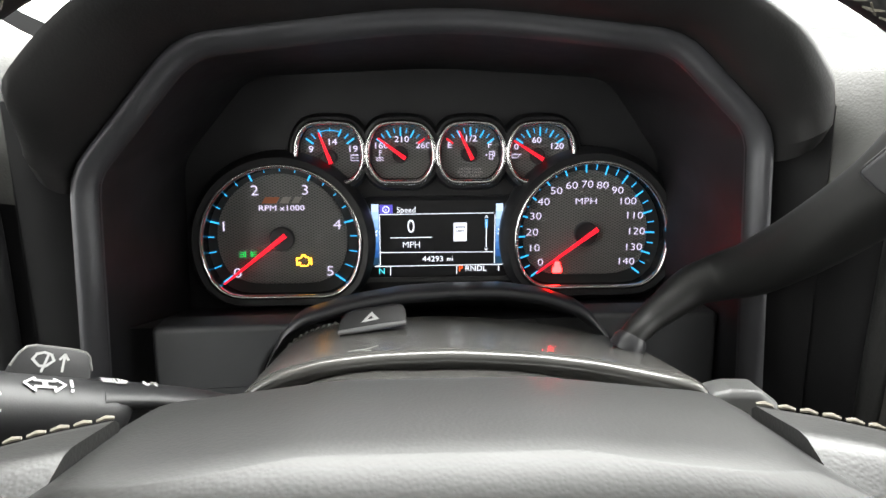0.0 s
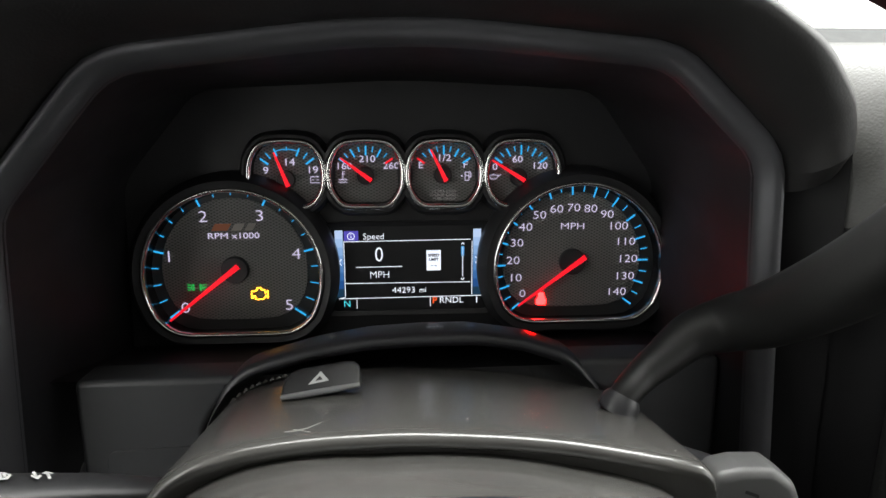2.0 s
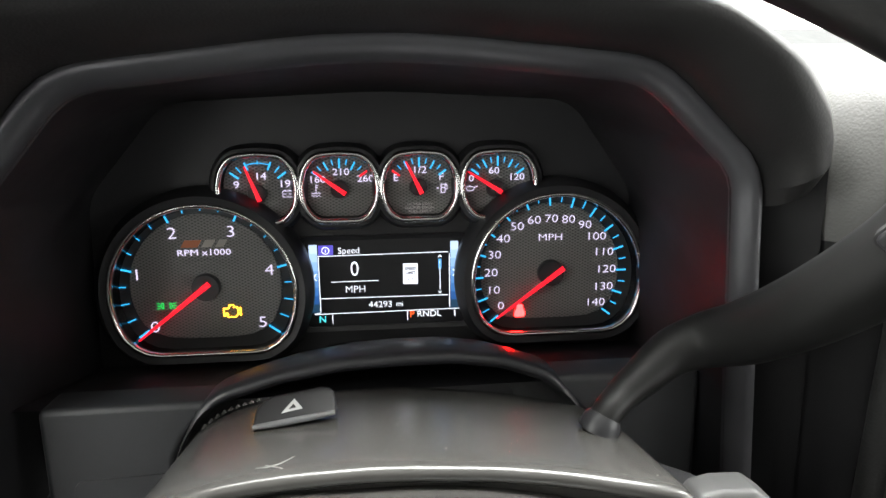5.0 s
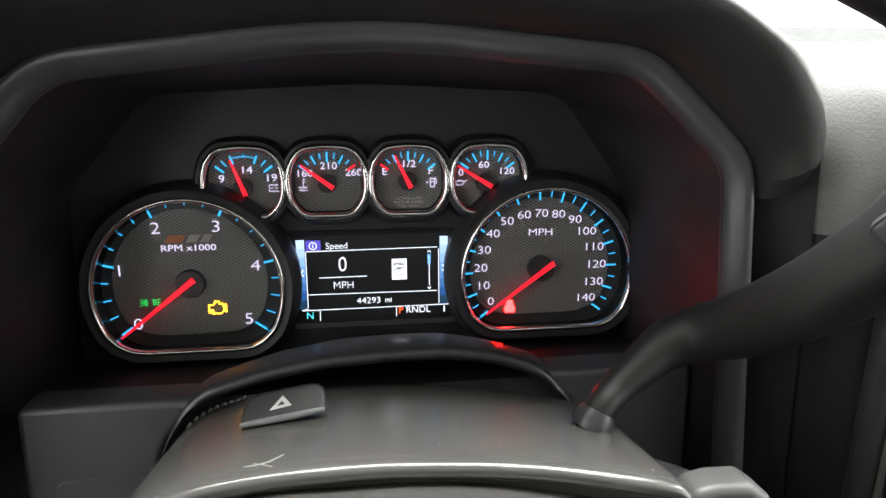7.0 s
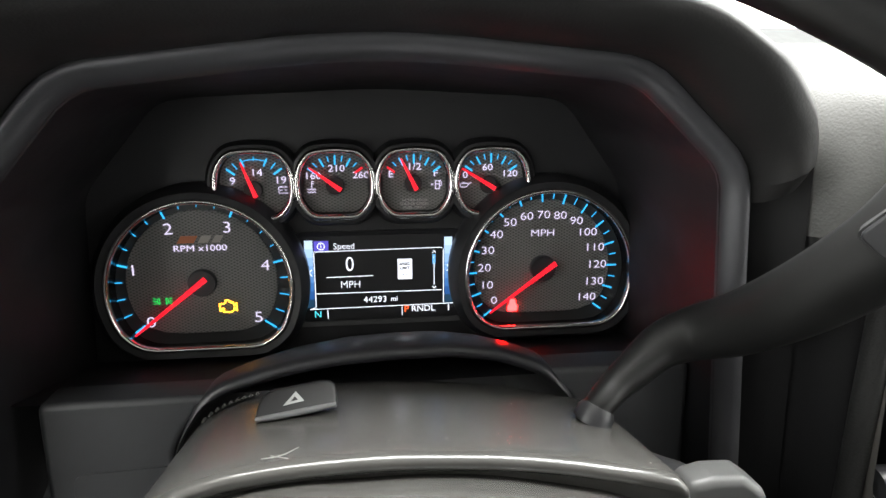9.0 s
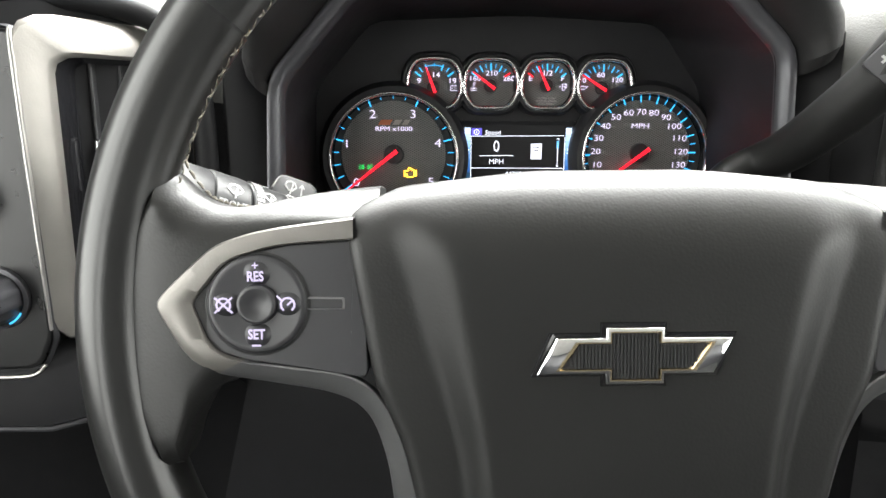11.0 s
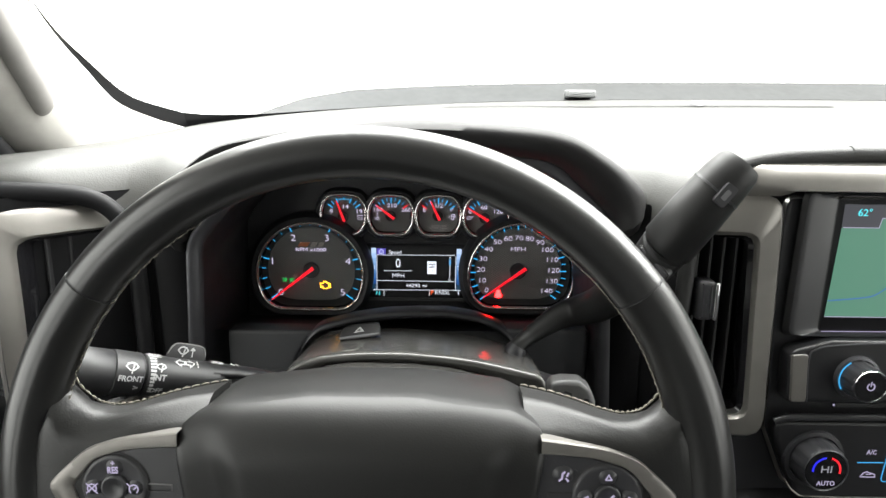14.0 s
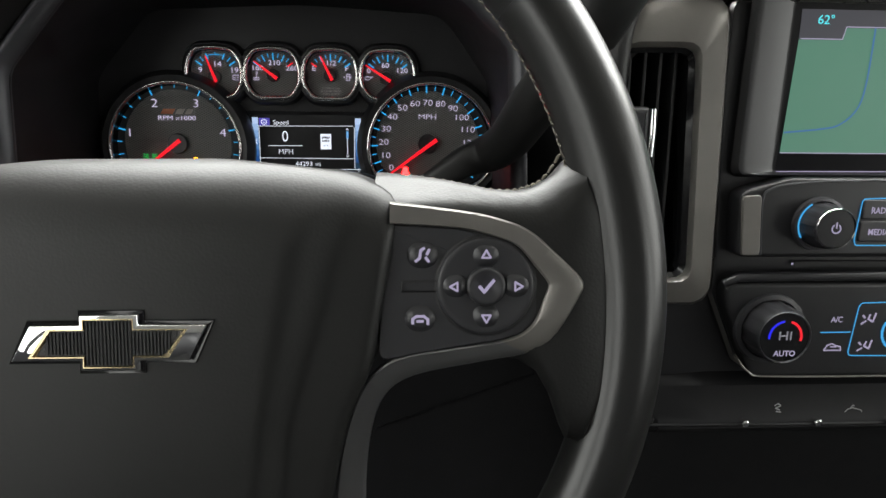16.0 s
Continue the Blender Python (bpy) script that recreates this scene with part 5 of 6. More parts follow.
face = pad_outline(0.0, 0.0545)
rings = []
for f in (0.0, 0.006, 0.015, 0.03, 0.045, 0.06, 0.08, 0.10, 0.12, 0.14, 0.16, 0.18, 0.20, 0.22, 0.245, 0.27, 0.30, 0.33, 0.36, 0.39, 0.42, 0.46, 0.50, 0.56, 0.64, 0.74, 0.85, 0.95):
    rings.append([Vector((p.x * (1 - f), pad_front(p.x * (1 - f), 0.01 + (p.y - 0.01) * (1 - f)), 0.01 + (p.y - 0.01) * (1 - f))) for p in face])
pad = wpart("centre_pad", loft([at_y(pad_outline(0.006, 0.046), 0.070), at_y(pad_outline(0.002, 0.0535), 0.066), at_y(pad_outline(0.000, 0.0562), 0.054), at_y(pad_outline(0.0, 0.0560), 0.026), at_y(pad_outline(0.0, 0.0552), 0.0090)] + rings, caps=(True, True)), PILLOW, label="grained vinyl centre pad", angle=70)

# emblem: plain cross-shaped badge, chrome edge with dark mesh fill
def bow(k, wing=0.0, cx=0.0006, cz=-0.0090):
    """The badge's outline drawn in by k, and by wing more at its two ends."""
    w, h, c, d = 0.0330 - k * 1.5 - wing, 0.0061 - k, 0.0098 - k, 0.0096 - k
    sl = 0.0066
    return [(cx - w, cz - h), (cx - c, cz - h), (cx - c, cz - d), (cx + c, cz - d), (cx + c, cz - h), (cx + w - sl, cz - h), (cx + w, cz + h), (cx + c, cz + h), (cx + c, cz + d), (cx - c, cz + d), (cx - c, cz + h), (cx - w + sl, cz + h)]


badge = wpart("badge", loft([at_y(bow(-0.0002), -0.0236), at_y(bow(0.0), -0.0262), at_y(bow(0.0004, 0.0002), -0.0268), at_y(bow(0.0013, 0.0046), -0.0272), at_y(bow(0.0017, 0.0052), -0.0262)]), CHROME, pad, "chrome edged badge")
wpart("badge_base", loft([at_y(bow(-0.0016), -0.0232), at_y(bow(-0.0012), -0.0246), at_y(bow(0.0004), -0.0240)]), GLOSS, badge, "gloss black badge base")
wpart("badge_line", loft([at_y(bow(0.0012, 0.0044), -0.02725), at_y(bow(0.0016, 0.0050), -0.0273), at_y(bow(0.0019, 0.0054), -0.0264)]), mat("pale_brass", (0.55, 0.45, 0.28), 0.25, metal=1.0), badge, "thin brass coloured line")
wpart("badge_fill", slab(bow(0.0017, 0.0052), -0.0264, -0.0245), mat("badge_mesh", (0.02, 0.02, 0.02), 0.35, grain=0.5, size=1500, cells=True), badge, "dark mesh fill")
bm = bmesh.new()
for k in range(-17, 18):
    x = 0.0006 + 0.0012 * k
    h = 0.0074 if abs(k) < 7 else 0.0038
    box(x - 0.0003, x + 0.0003, -0.0269, -0.0262, -0.0090 - h, -0.0090 + h, 0, bm=bm)
tagged(wpart("badge_ribs", bm, DARK, badge, "fine upright ribs"), kind="stuff")


# ---- switch panel and vent beside the door ----
def knob(name, cx, cz, y_face, r, depth, parent, label, glow_arcs=(), ring=None, base=None):
    """A ridged rotary knob with a chrome ring and a dark cap."""
    k = empty(name, (cx, y_face, cz), label, "rotary knob")
    yf = y_face - depth
    part("base_ring", loft([at_y(circle(cx, cz, r * 1.34, 48), y_face + 0.001), at_y(circle(cx, cz, r * 1.30, 48), y_face - 0.003), at_y(circle(cx, cz, r * 1.14, 48), y_face - 0.0035), at_y(circle(cx, cz, r * 1.10, 48), y_face)]), base or BEVEL, k)
    ridged = [[(cx + (rr * (1 + 0.018 * (1 if (i // 4) % 2 else -1))) * math.cos(2 * math.pi * i / 96), cz + (rr * (1 + 0.018 * (1 if (i // 4) % 2 else -1))) * math.sin(2 * math.pi * i / 96)) for i in range(96)] for rr in (r * 1.06, r * 1.0)]
    part("grip_ring", loft([at_y(ridged[0], y_face - 0.001), at_y(ridged[0], y_face - 0.004), at_y(ridged[1], yf + 0.003), at_y(circle(cx, cz, r * 0.97, 96), yf + 0.0005)]), SMOOTH, k, "ridged grip")
    part("chrome_ring", loft([at_y(circle(cx, cz, r * 0.985, 48), yf + 0.0022), at_y(circle(cx, cz, r * 0.955, 48), yf + 0.0002), at_y(circle(cx, cz, r * 0.935, 48), yf - 0.0001), at_y(circle(cx, cz, r * 0.905, 48), yf + 0.0010)]), ring or CHROME, k)
    part("cap", slab(circle(cx, cz, r * 0.89, 48), yf + 0.0006, yf + 0.004), CAPM, k, "dark cap with symbols")
    for a0, a1 in glow_arcs:
        part("light_arc", loft([at_y(circle(cx, cz, r * 1.10, 12, a0, a1), y_face - 0.0040), at_y(circle(cx, cz, r * 1.18, 12, a0, a1), y_face - 0.0038)], closed=False), G_ICE, k, "blue light arc")
    return k, yf


YL = -0.187
switches = empty("switch_console", (-0.35, YL, -0.03), "dark switch panel with a thin silver frame beside the driver's door", "switch panel")
PO = fillet([(-0.4040, -0.1265), (-0.312, -0.1265), (-0.3025, -0.105), (-0.3045, 0.0690), (-0.3915, 0.0690)], [0.018, 0.018, 0.02, 0.006, 0.012], 6)
part("panel_face", slab(PO, YL, YL + 0.02, 0.003), SWITCHM, switches)
part("panel_lip", loft([at_y(offset(PO, -0.0004), YL + 0.001), at_y(offset(PO, -0.0012), YL - 0.0012), at_y(offset(PO, -0.0026), YL + 0.003)]), SMOOTH, switches, "rounded dark lip")
part("panel_trim", tube(spline([(-0.3940, YL - 0.001, 0.0760), (-0.4000, YL - 0.001, 0.0000), (-0.4070, YL - 0.001, -0.0900), (-0.4060, YL - 0.001, -0.1180), (-0.3930, YL - 0.001, -0.1288), (-0.3500, YL - 0.001, -0.1294), (-0.3180, YL - 0.001, -0.1288), (-0.3080, YL - 0.001, -0.1220)], 60), [0.0024, 0.0022, 0.0016, 0.0013, 0.0012, 0.0012, 0.0010], 10), BRIGHT_EDGE, switches, "thin silver frame line")
for x0, x1 in ((-0.3705, -0.3588), (-0.3370, -0.3253)):
    sl = empty("brake_slider", ((x0 + x1) / 2, YL, 0.045), "black sliding brake control block on the switch panel", "slider", "brake sliders")
    so = fillet([(x0, 0.035), (x1, 0.035), (x1, 0.0565), (x0, 0.0565)], 0.0040, 6)
    part("block", loft([at_y(so, YL + 0.001), at_y(offset(so, 0.0004), YL - 0.0085), at_y(offset(so, 0.0010), YL - 0.0102), at_y(offset(so, 0.0020), YL - 0.0110), at_y(offset(so, 0.0025), YL - 0.0111)], caps=(True, True)), CAPM, sl, angle=70)
    part("thumb_ridge", slab(fillet([(x0 + 0.0008, 0.0372), (x0 + 0.0030, 0.0372), (x0 + 0.0030, 0.0543), (x0 + 0.0008, 0.0543)], 0.0010, 5), YL - 0.0120, YL - 0.009, 0.0006), SMOOTH, sl, "raised thumb ridge")
part("slider_slot", box(-0.3588, -0.3370, YL - 0.0006, YL + 0.001, 0.0450, 0.0464, 0), DARK, switches)
tb = empty("trailer_brake_buttons", (-0.345, YL, 0.02), "black trailer gain buttons with white symbols", "button")
part("frame", box(-0.3640, -0.3265, YL - 0.001, YL + 0.001, 0.0055, 0.0345, 0.003), DARK, tb)
part("upper_button", box(-0.3630, -0.3275, YL - 0.003, YL, 0.0198, 0.0335, 0.002), BUTTON, tb)
part("lower_button", box(-0.3630, -0.3455, YL - 0.003, YL, 0.0065, 0.0190, 0.002), BUTTON, tb)
part("lower_button", box(-0.3450, -0.3275, YL - 0.003, YL, 0.0065, 0.0190, 0.002), BUTTON, tb)
part("button_mark", strokes([[(-0.3565, 0.0120), (-0.3520, 0.0120)], [(-0.3395, 0.0120), (-0.3345, 0.0120)], [(-0.3370, 0.0095), (-0.3370, 0.0145)], [(-0.3480, 0.0245), (-0.3485, 0.0300), (-0.3425, 0.0300), (-0.3425, 0.0245), (-0.3470, 0.0245)], [(-0.3480, 0.0225), (-0.3465, 0.0245)], [(-0.3440, 0.0245), (-0.3425, 0.0225)]], 0.0010, YL - 0.0032), G_LILAC, tb)
part("gain_bar", strokes([[(-0.3453, 0.0088), (-0.3453, 0.0195)]], 0.0022, YL - 0.0034), G_SCREEN, tb)

K1 = (-0.3485, -0.0262)
k1, yf = knob("drive_mode_knob", *K1, YL, 0.0140, 0.0225, switches, "round four wheel drive selector knob with lit symbols", [(92, 130)])
for tx, dx, dz, turn in (("2", -0.0082, 0.0040, 25), ("4", -0.0012, 0.0070, 0), ("4", 0.0058, 0.0042, -25)):
    lettering("knob_text", tx, 0.0046, K1[0] + dx, K1[1] + dz, yf, G_PRINT, k1, thick=0.00015)
    part("knob_arrow", strokes([[(K1[0] + dx + 0.0028, K1[1] + dz - 0.0012), (K1[0] + dx + 0.0028, K1[1] + dz + 0.0016)], [(K1[0] + dx + 0.0020, K1[1] + dz + 0.0006), (K1[0] + dx + 0.0028, K1[1] + dz + 0.0017), (K1[0] + dx + 0.0036, K1[1] + dz + 0.0006)]], 0.0008, yf + 0.0004), G_PRINT, k1)
part("axle_mark", strokes([[(K1[0] - 0.0030, K1[1] - 0.0038), (K1[0] + 0.0030, K1[1] - 0.0038)], [(K1[0], K1[1] - 0.0038), (K1[0], K1[1] - 0.0090)], [(K1[0] - 0.0030, K1[1] - 0.0090), (K1[0] + 0.0030, K1[1] - 0.0090)]] + [[(K1[0] + x, K1[1] + z), (K1[0] + x, K1[1] + z + 0.0018)] for x in (-0.0030, 0.0, 0.0030) for z in (-0.0048, -0.0100)], 0.0009, yf + 0.0004), G_PRINT, k1)
K2 = (-0.3310, -0.0808)
k2, yf = knob("headlight_knob", *K2, YL, 0.0142, 0.023, switches, "round headlight switch knob with lit symbols", [(105, 135), (-65, -30)])
lettering("knob_text", "AUTO", 0.0036, K2[0] - 0.001, K2[1] + 0.0078, yf, G_PRINT, k2, thick=0.0001)
ic = [[(K2[0] - 0.0082 + 0.0018 * math.cos(radians(a)), K2[1] + 0.0030 + 0.0018 * math.sin(radians(a))) for a in range(0, 361, 45)]]
for dx, dz in ((0.0074, 0.0030), (-0.0005, -0.0025)):
    cx, cz = K2[0] + dx, K2[1] + dz
    ic += [[(cx - 0.0004, cz - 0.0016), (cx - 0.0004, cz + 0.0016), (cx + 0.0016, cz + 0.0010), (cx + 0.0016, cz - 0.0010), (cx - 0.0004, cz - 0.0016)], [(cx - 0.0026, cz + 0.0010), (cx - 0.0012, cz + 0.0010)], [(cx - 0.0026, cz - 0.0010), (cx - 0.0012, cz - 0.0010)]]
ic += [[(K2[0] + 0.0002 + 0.0015 * math.cos(radians(a)), K2[1] - 0.0086 + 0.0015 * math.sin(radians(a))) for a in range(0, 361, 45)]]
part("knob_mark", strokes(ic, 0.0009, yf + 0.0004), G_PRINT, k2)
dm = empty("dimmer_wheel", (-0.378, YL, -0.085), "small black dimmer thumb wheel beside the headlight knob", "thumb wheel")
part("wheel_slot", box(-0.3850, -0.3700, YL - 0.0008, YL + 0.001, -0.1050, -0.0560, 0.004), DARK, dm)
part("ribbed_wheel", tube([(-0.3810, YL + 0.008, -0.080), (-0.3730, YL + 0.008, -0.080)], [0.0125, 0.0125], 40), STALK, dm)
part("wheel_mark", strokes([[(-0.3790, -0.0900), (-0.3755, -0.0900)], [(-0.3720, -0.1060), (-0.3685, -0.1062)]], 0.0016, YL - 0.0055), GREY, dm)


def vent(name, x0, x1, z0, z1, y0, y1, s, label, outer, lean=0.0):
    """An air vent with upright vanes; its face runs from y0 at x0 to y1 at x1."""
    v = empty(name, ((x0 + x1) / 2, (y0 + y1) / 2, (z0 + z1) / 2), label, "air vent", "dashboard vents")

    def face(pts, d):
        return [Vector((p[0], y0 + (y1 - y0) * (p[0] - x0) / (x1 - x0) + d, p[1])) for p in pts]
    oi = even(fillet([(x0, z0), (x1 + lean, z0), (x1, z1), (x0, z1)], 0.010, 6), 72, closed=True)
    oo = even(fillet(outer, 0.016, 6), 72, closed=True)
    part("vent_frame", loft([face(oi, 0.012), face(oi, 0.0005), face([a.lerp(b, 0.10) for a, b in zip(oi, oo)], -0.0025), face([a.lerp(b, 0.85) for a, b in zip(oi, oo)], -0.0005), face(oo, 0.004)]), SILVER, v, "brushed silver vent frame")
    part("frame_skirt", loft([face(oo, 0.004), face(oo, 0.03)]), PLASTIC, v)
    part("vent_box", loft([face(oi, 0.006), face(oi, 0.05)], caps=(False, True)), STRIP, v)
    part("inner_liner", loft([face(oi, 0.003), face(offset(oi, 0.003), 0.006), face(offset(oi, 0.003), 0.02)]), GLOSS, v)
    n = 4
    for i in range(n):
        x = x0 + (x1 - x0) * (i + 0.9) / (n + 0.8)
        part("vane", slab(fillet([(x - 0.0012, z0 + 0.002), (x + 0.0012, z0 + 0.002), (x + 0.0012, z1 - 0.002), (x - 0.0012, z1 - 0.002)], 0.0008, 2), 0.010, 0.034, 0.0008), STALK, v, place=DASH @ Matrix.Translation((0, y0 + (y1 - y0) * (x - x0) / (x1 - x0), 0)))
    xm = x0 + (x1 - x0) * (0.36 if s < 0 else 0.30)
    zm = (z0 + z1) / 2 + (0.013 if s < 0 else 0.022)
    ym = y0 + (y1 - y0) * (xm - x0) / (x1 - x0)
    part("slider_tab", box(xm - 0.007, xm + 0.007, ym - 0.003, ym + 0.014, zm - 0.0165, zm + 0.0165, 0.004), SMOOTH, v, "black adjuster tab")
    xe = xm - 0.0078 if s < 0 else xm + 0.0078
    part("tab_edge", tube([(xe, ym - 0.002, zm - 0.015), (xe, ym - 0.003, zm), (xe, ym - 0.002, zm + 0.015)], [0.0022], 10), CHROME, v, "chrome edge of the tab")
    part("dial_wheel", tube([(xm - 0.010, ym + 0.004, z0 + 0.006), (xm + 0.008, ym + 0.004, z0 + 0.006)], [0.009, 0.009], 28), SMOOTH, v, "ribbed vent wheel")
    part("wheel_mark", strokes([[(xm - 0.004, z0 + 0.0125), (xm + 0.003, z0 + 0.0125)], [(xm - 0.003, z0 + 0.0105), (xm + 0.004, z0 + 0.0105)]], 0.0008, ym - 0.0052), WHITE_INK, v)
    return v


left_vent = vent("air_vent", -0.2920, -0.2380, -0.0960, 0.0560, -0.176, -0.112, -1, "tall side air vent with a silver frame and dark vanes", [(-0.3020, -0.1120), (-0.2365, -0.1120), (-0.2360, 0.0760), (-0.3060, 0.0790)])
part("frame_edge", tube(spline([(-0.3050, -0.1880, 0.0690), (-0.3050, -0.1895, 0.0600), (-0.3035, -0.1895, -0.0200), (-0.3020, -0.1890, -0.1000)], 30), [0.0006, 0.0016, 0.0016, 0.0010], 10), BRIGHT_EDGE, left_vent, "bright outer edge of the frame")
vent("air_vent", 0.2215, 0.2680, -0.0870, 0.0632, -0.150, -0.156, 1, "tall centre air vent with a silver frame and dark vanes", [(0.2205, -0.1060), (0.2925, -0.1060), (0.2870, 0.0945), (0.2265, 0.0945)], 0.0065)

# dashboard skin round the left panel and vent: rounded hood arch
arch = empty("side_hood", (-0.33, -0.12, 0.08), "black padded arch over the switch panel and side vent", "dashboard pad", kind="structure")
path = spline([(-0.470, -0.168, 0.062), (-0.430, -0.172, 0.081), (-0.360, -0.172, 0.0895), (-0.300, -0.160, 0.0905), (-0.256, -0.138, 0.0840), (-0.234, -0.130, 0.066), (-0.227, -0.125, 0.035), (-0.226, -0.122, -0.03), (-0.226, -0.122, -0.10)], 60)
part("arch_roll", tube(path, [0.0070, 0.0072, 0.0075, 0.0072, 0.0068], 18), STRIP, arch)
part("side_backing", loft([[(-0.47, -0.160, z), (-0.40, -0.176, z), (-0.30, -0.168, z), (-0.225, -0.095, z), (-0.225, 0.05, z), (-0.47, 0.05, z)] for z in (0.0860, -0.105)], caps=(True, True)), STRIP, arch)
part("lower_side_panel", loft([[(-0.47, y0, z), (-0.31, y0 - 0.004, z), (-0.215, y1, z), (-0.215, 0.05, z), (-0.47, 0.05, z)] for z, y0, y1 in ((-0.112, -0.172, -0.112), (-0.126, -0.184, -0.118), (-0.160, -0.186, -0.122), (-0.167, -0.170, -0.110), (-0.175, -0.160, -0.10), (-0.36, -0.13, -0.07))], caps=(True, True)), STRIP, arch, "black lower side panel")
part("parting_rib", tube([(-0.47, -0.183, -0.1645), (-0.31, -0.186, -0.1635), (-0.23, -0.128, -0.1620)], [0.0022], 8), BEVEL, arch)


# ---- centre stack ----
stack = empty("centre_stack", (0.42, -0.15, -0.03), "dark centre stack with a thin chrome frame line", "centre console")
YS = -0.154
SO = fillet([(0.2885, 0.0945), (0.2870, 0.0410), (0.2932, -0.0700), (0.2930, -0.0980), (0.3150, -0.1475), (0.3300, -0.1575), (0.5340, -0.1575), (0.5490, -0.1475), (0.5712, -0.0980), (0.5710, -0.0700), (0.5770, 0.0410), (0.5755, 0.0945)], [0.010, 0.05, 0.05, 0.012, 0.01, 0.01, 0.01, 0.01, 0.012, 0.05, 0.05, 0.010], 5)
part("stack_body", slab(SO, YS + 0.004, 0.02, 0.004), STACKM, stack)
part("frame_line", loft([at_y(SO, YS + 0.005), at_y(offset(SO, 0.0016), YS + 0.0015), at_y(offset(SO, 0.0032), YS + 0.0055)]), BRIGHT_EDGE, stack, "thin satin silver line")
# silver side cheeks between vent and stack, and over the top
part("top_trim", loft([[(x0, y, z), (0.280, y, z)] + [(x, y, max(z, 0.0985 + 0.2 * (z - 0.095))) for x in (0.2905, 0.32, 0.43, 0.56, 0.66)] for x0, y, z in ((0.2260, -0.1615, 0.0950), (0.2300, -0.1640, 0.0990), (0.2420, -0.1640, 0.1060), (0.2560, -0.1600, 0.1150), (0.272, -0.152, 0.1200), (0.280, -0.130, 0.1205))], closed=False), SILVER, stack, "brushed silver upper trim")
part("side_skin", loft([[(0.190, -0.128, z), (0.240, -0.150, z), (0.300, YS + 0.008, z), (0.60, YS + 0.008, z)] for z in (-0.099, -0.165, -0.170)], closed=False), STACKM, stack, "charcoal skin under the vent")

screen = empty("touch_screen", (0.42, YS, 0.03), "lit touch screen with a green map and a blue road line", "touch screen")
YC = -0.1505
SCREEN_AT = DASH @ Matrix.Translation((0.0018, 0, 0))
part("screen_bezel", loft([at_y(fillet([(0.2960, -0.0180), (0.5680, -0.0180), (0.5660, 0.0990), (0.2990, 0.0990)], 0.008, 5), YS + 0.0005), at_y(fillet([(0.2990, -0.0165), (0.5650, -0.0165), (0.5640, 0.0975), (0.3010, 0.0975)], 0.007, 5), YS - 0.0042),
                           at_y(fillet([(0.3040, -0.0160), (0.5600, -0.0160), (0.5590, 0.0968), (0.3060, 0.0968)], 0.007, 5), YS - 0.0046), at_y(fillet([(0.3270, -0.0150), (0.5360, -0.0150), (0.5350, 0.0950), (0.3290, 0.0950)], 0.004, 5), YC + 0.0008), at_y(fillet([(0.3280, -0.0145), (0.5350, -0.0145), (0.5340, 0.0945), (0.3300, 0.0945)], 0.004, 5), YC)], caps=(False, True)), STACKM, screen, "dark screen surround", place=SCREEN_AT)
ys = YC - 0.0002
part("status_bar", slab([(0.3335, 0.0695), (0.3620, 0.0695), (0.3640, 0.0770), (0.5120, 0.0770), (0.5120, 0.0880), (0.3335, 0.0880)], ys - 0.0003, ys), G_MAPTOP, screen, place=SCREEN_AT)
part("map_area", slab([(0.3300, -0.0020), (0.4400, -0.0020), (0.4430, 0.0770), (0.3640, 0.0770), (0.3620, 0.0695), (0.3335, 0.0695)], ys - 0.0003, ys), G_MAP, screen, "green map picture", place=SCREEN_AT)
part("map_side", slab([(0.4400, -0.0020), (0.5120, -0.0020), (0.5120, 0.0770), (0.4430, 0.0770)], ys - 0.0003, ys), SCREEN_BLACK, screen, place=SCREEN_AT)
part("map_line", strokes([[(0.3620, 0.0702), (0.3637, 0.0776), (0.5120, 0.0776)], [(0.3345, 0.0700), (0.3620, 0.0700)], [(0.3300, -0.0022), (0.5120, -0.0022)], [(0.3290, -0.0145), (0.4350, -0.0140)]], 0.0006, ys - 0.0004), G_LILAC, screen, place=SCREEN_AT)
part("road_line", strokes([spline([(0.3310, 0.0110), (0.3560, 0.0135), (0.3680, 0.0165), (0.3780, 0.0260), (0.3820, 0.0420), (0.3830, 0.0770)], 24)], 0.0011, ys - 0.0004), glow("map_road", (0.03, 0.14, 0.36), 0.9), screen, "blue road line", place=SCREEN_AT)
lettering("screen_text", "62°", 0.0078, 0.3500, 0.0815, ys - 0.0004, G_CYAN, screen, 1.05, place=SCREEN_AT)
part("home_mark", strokes([[(0.4370 + 0.0042 * math.cos(radians(a)), -0.0078 + 0.0042 * math.sin(radians(a))) for a in range(0, 361, 20)], [(0.4350, -0.0085), (0.4370, -0.0068), (0.4390, -0.0085)]], 0.0006, ys - 0.0004), G_LILAC, screen, place=SCREEN_AT)

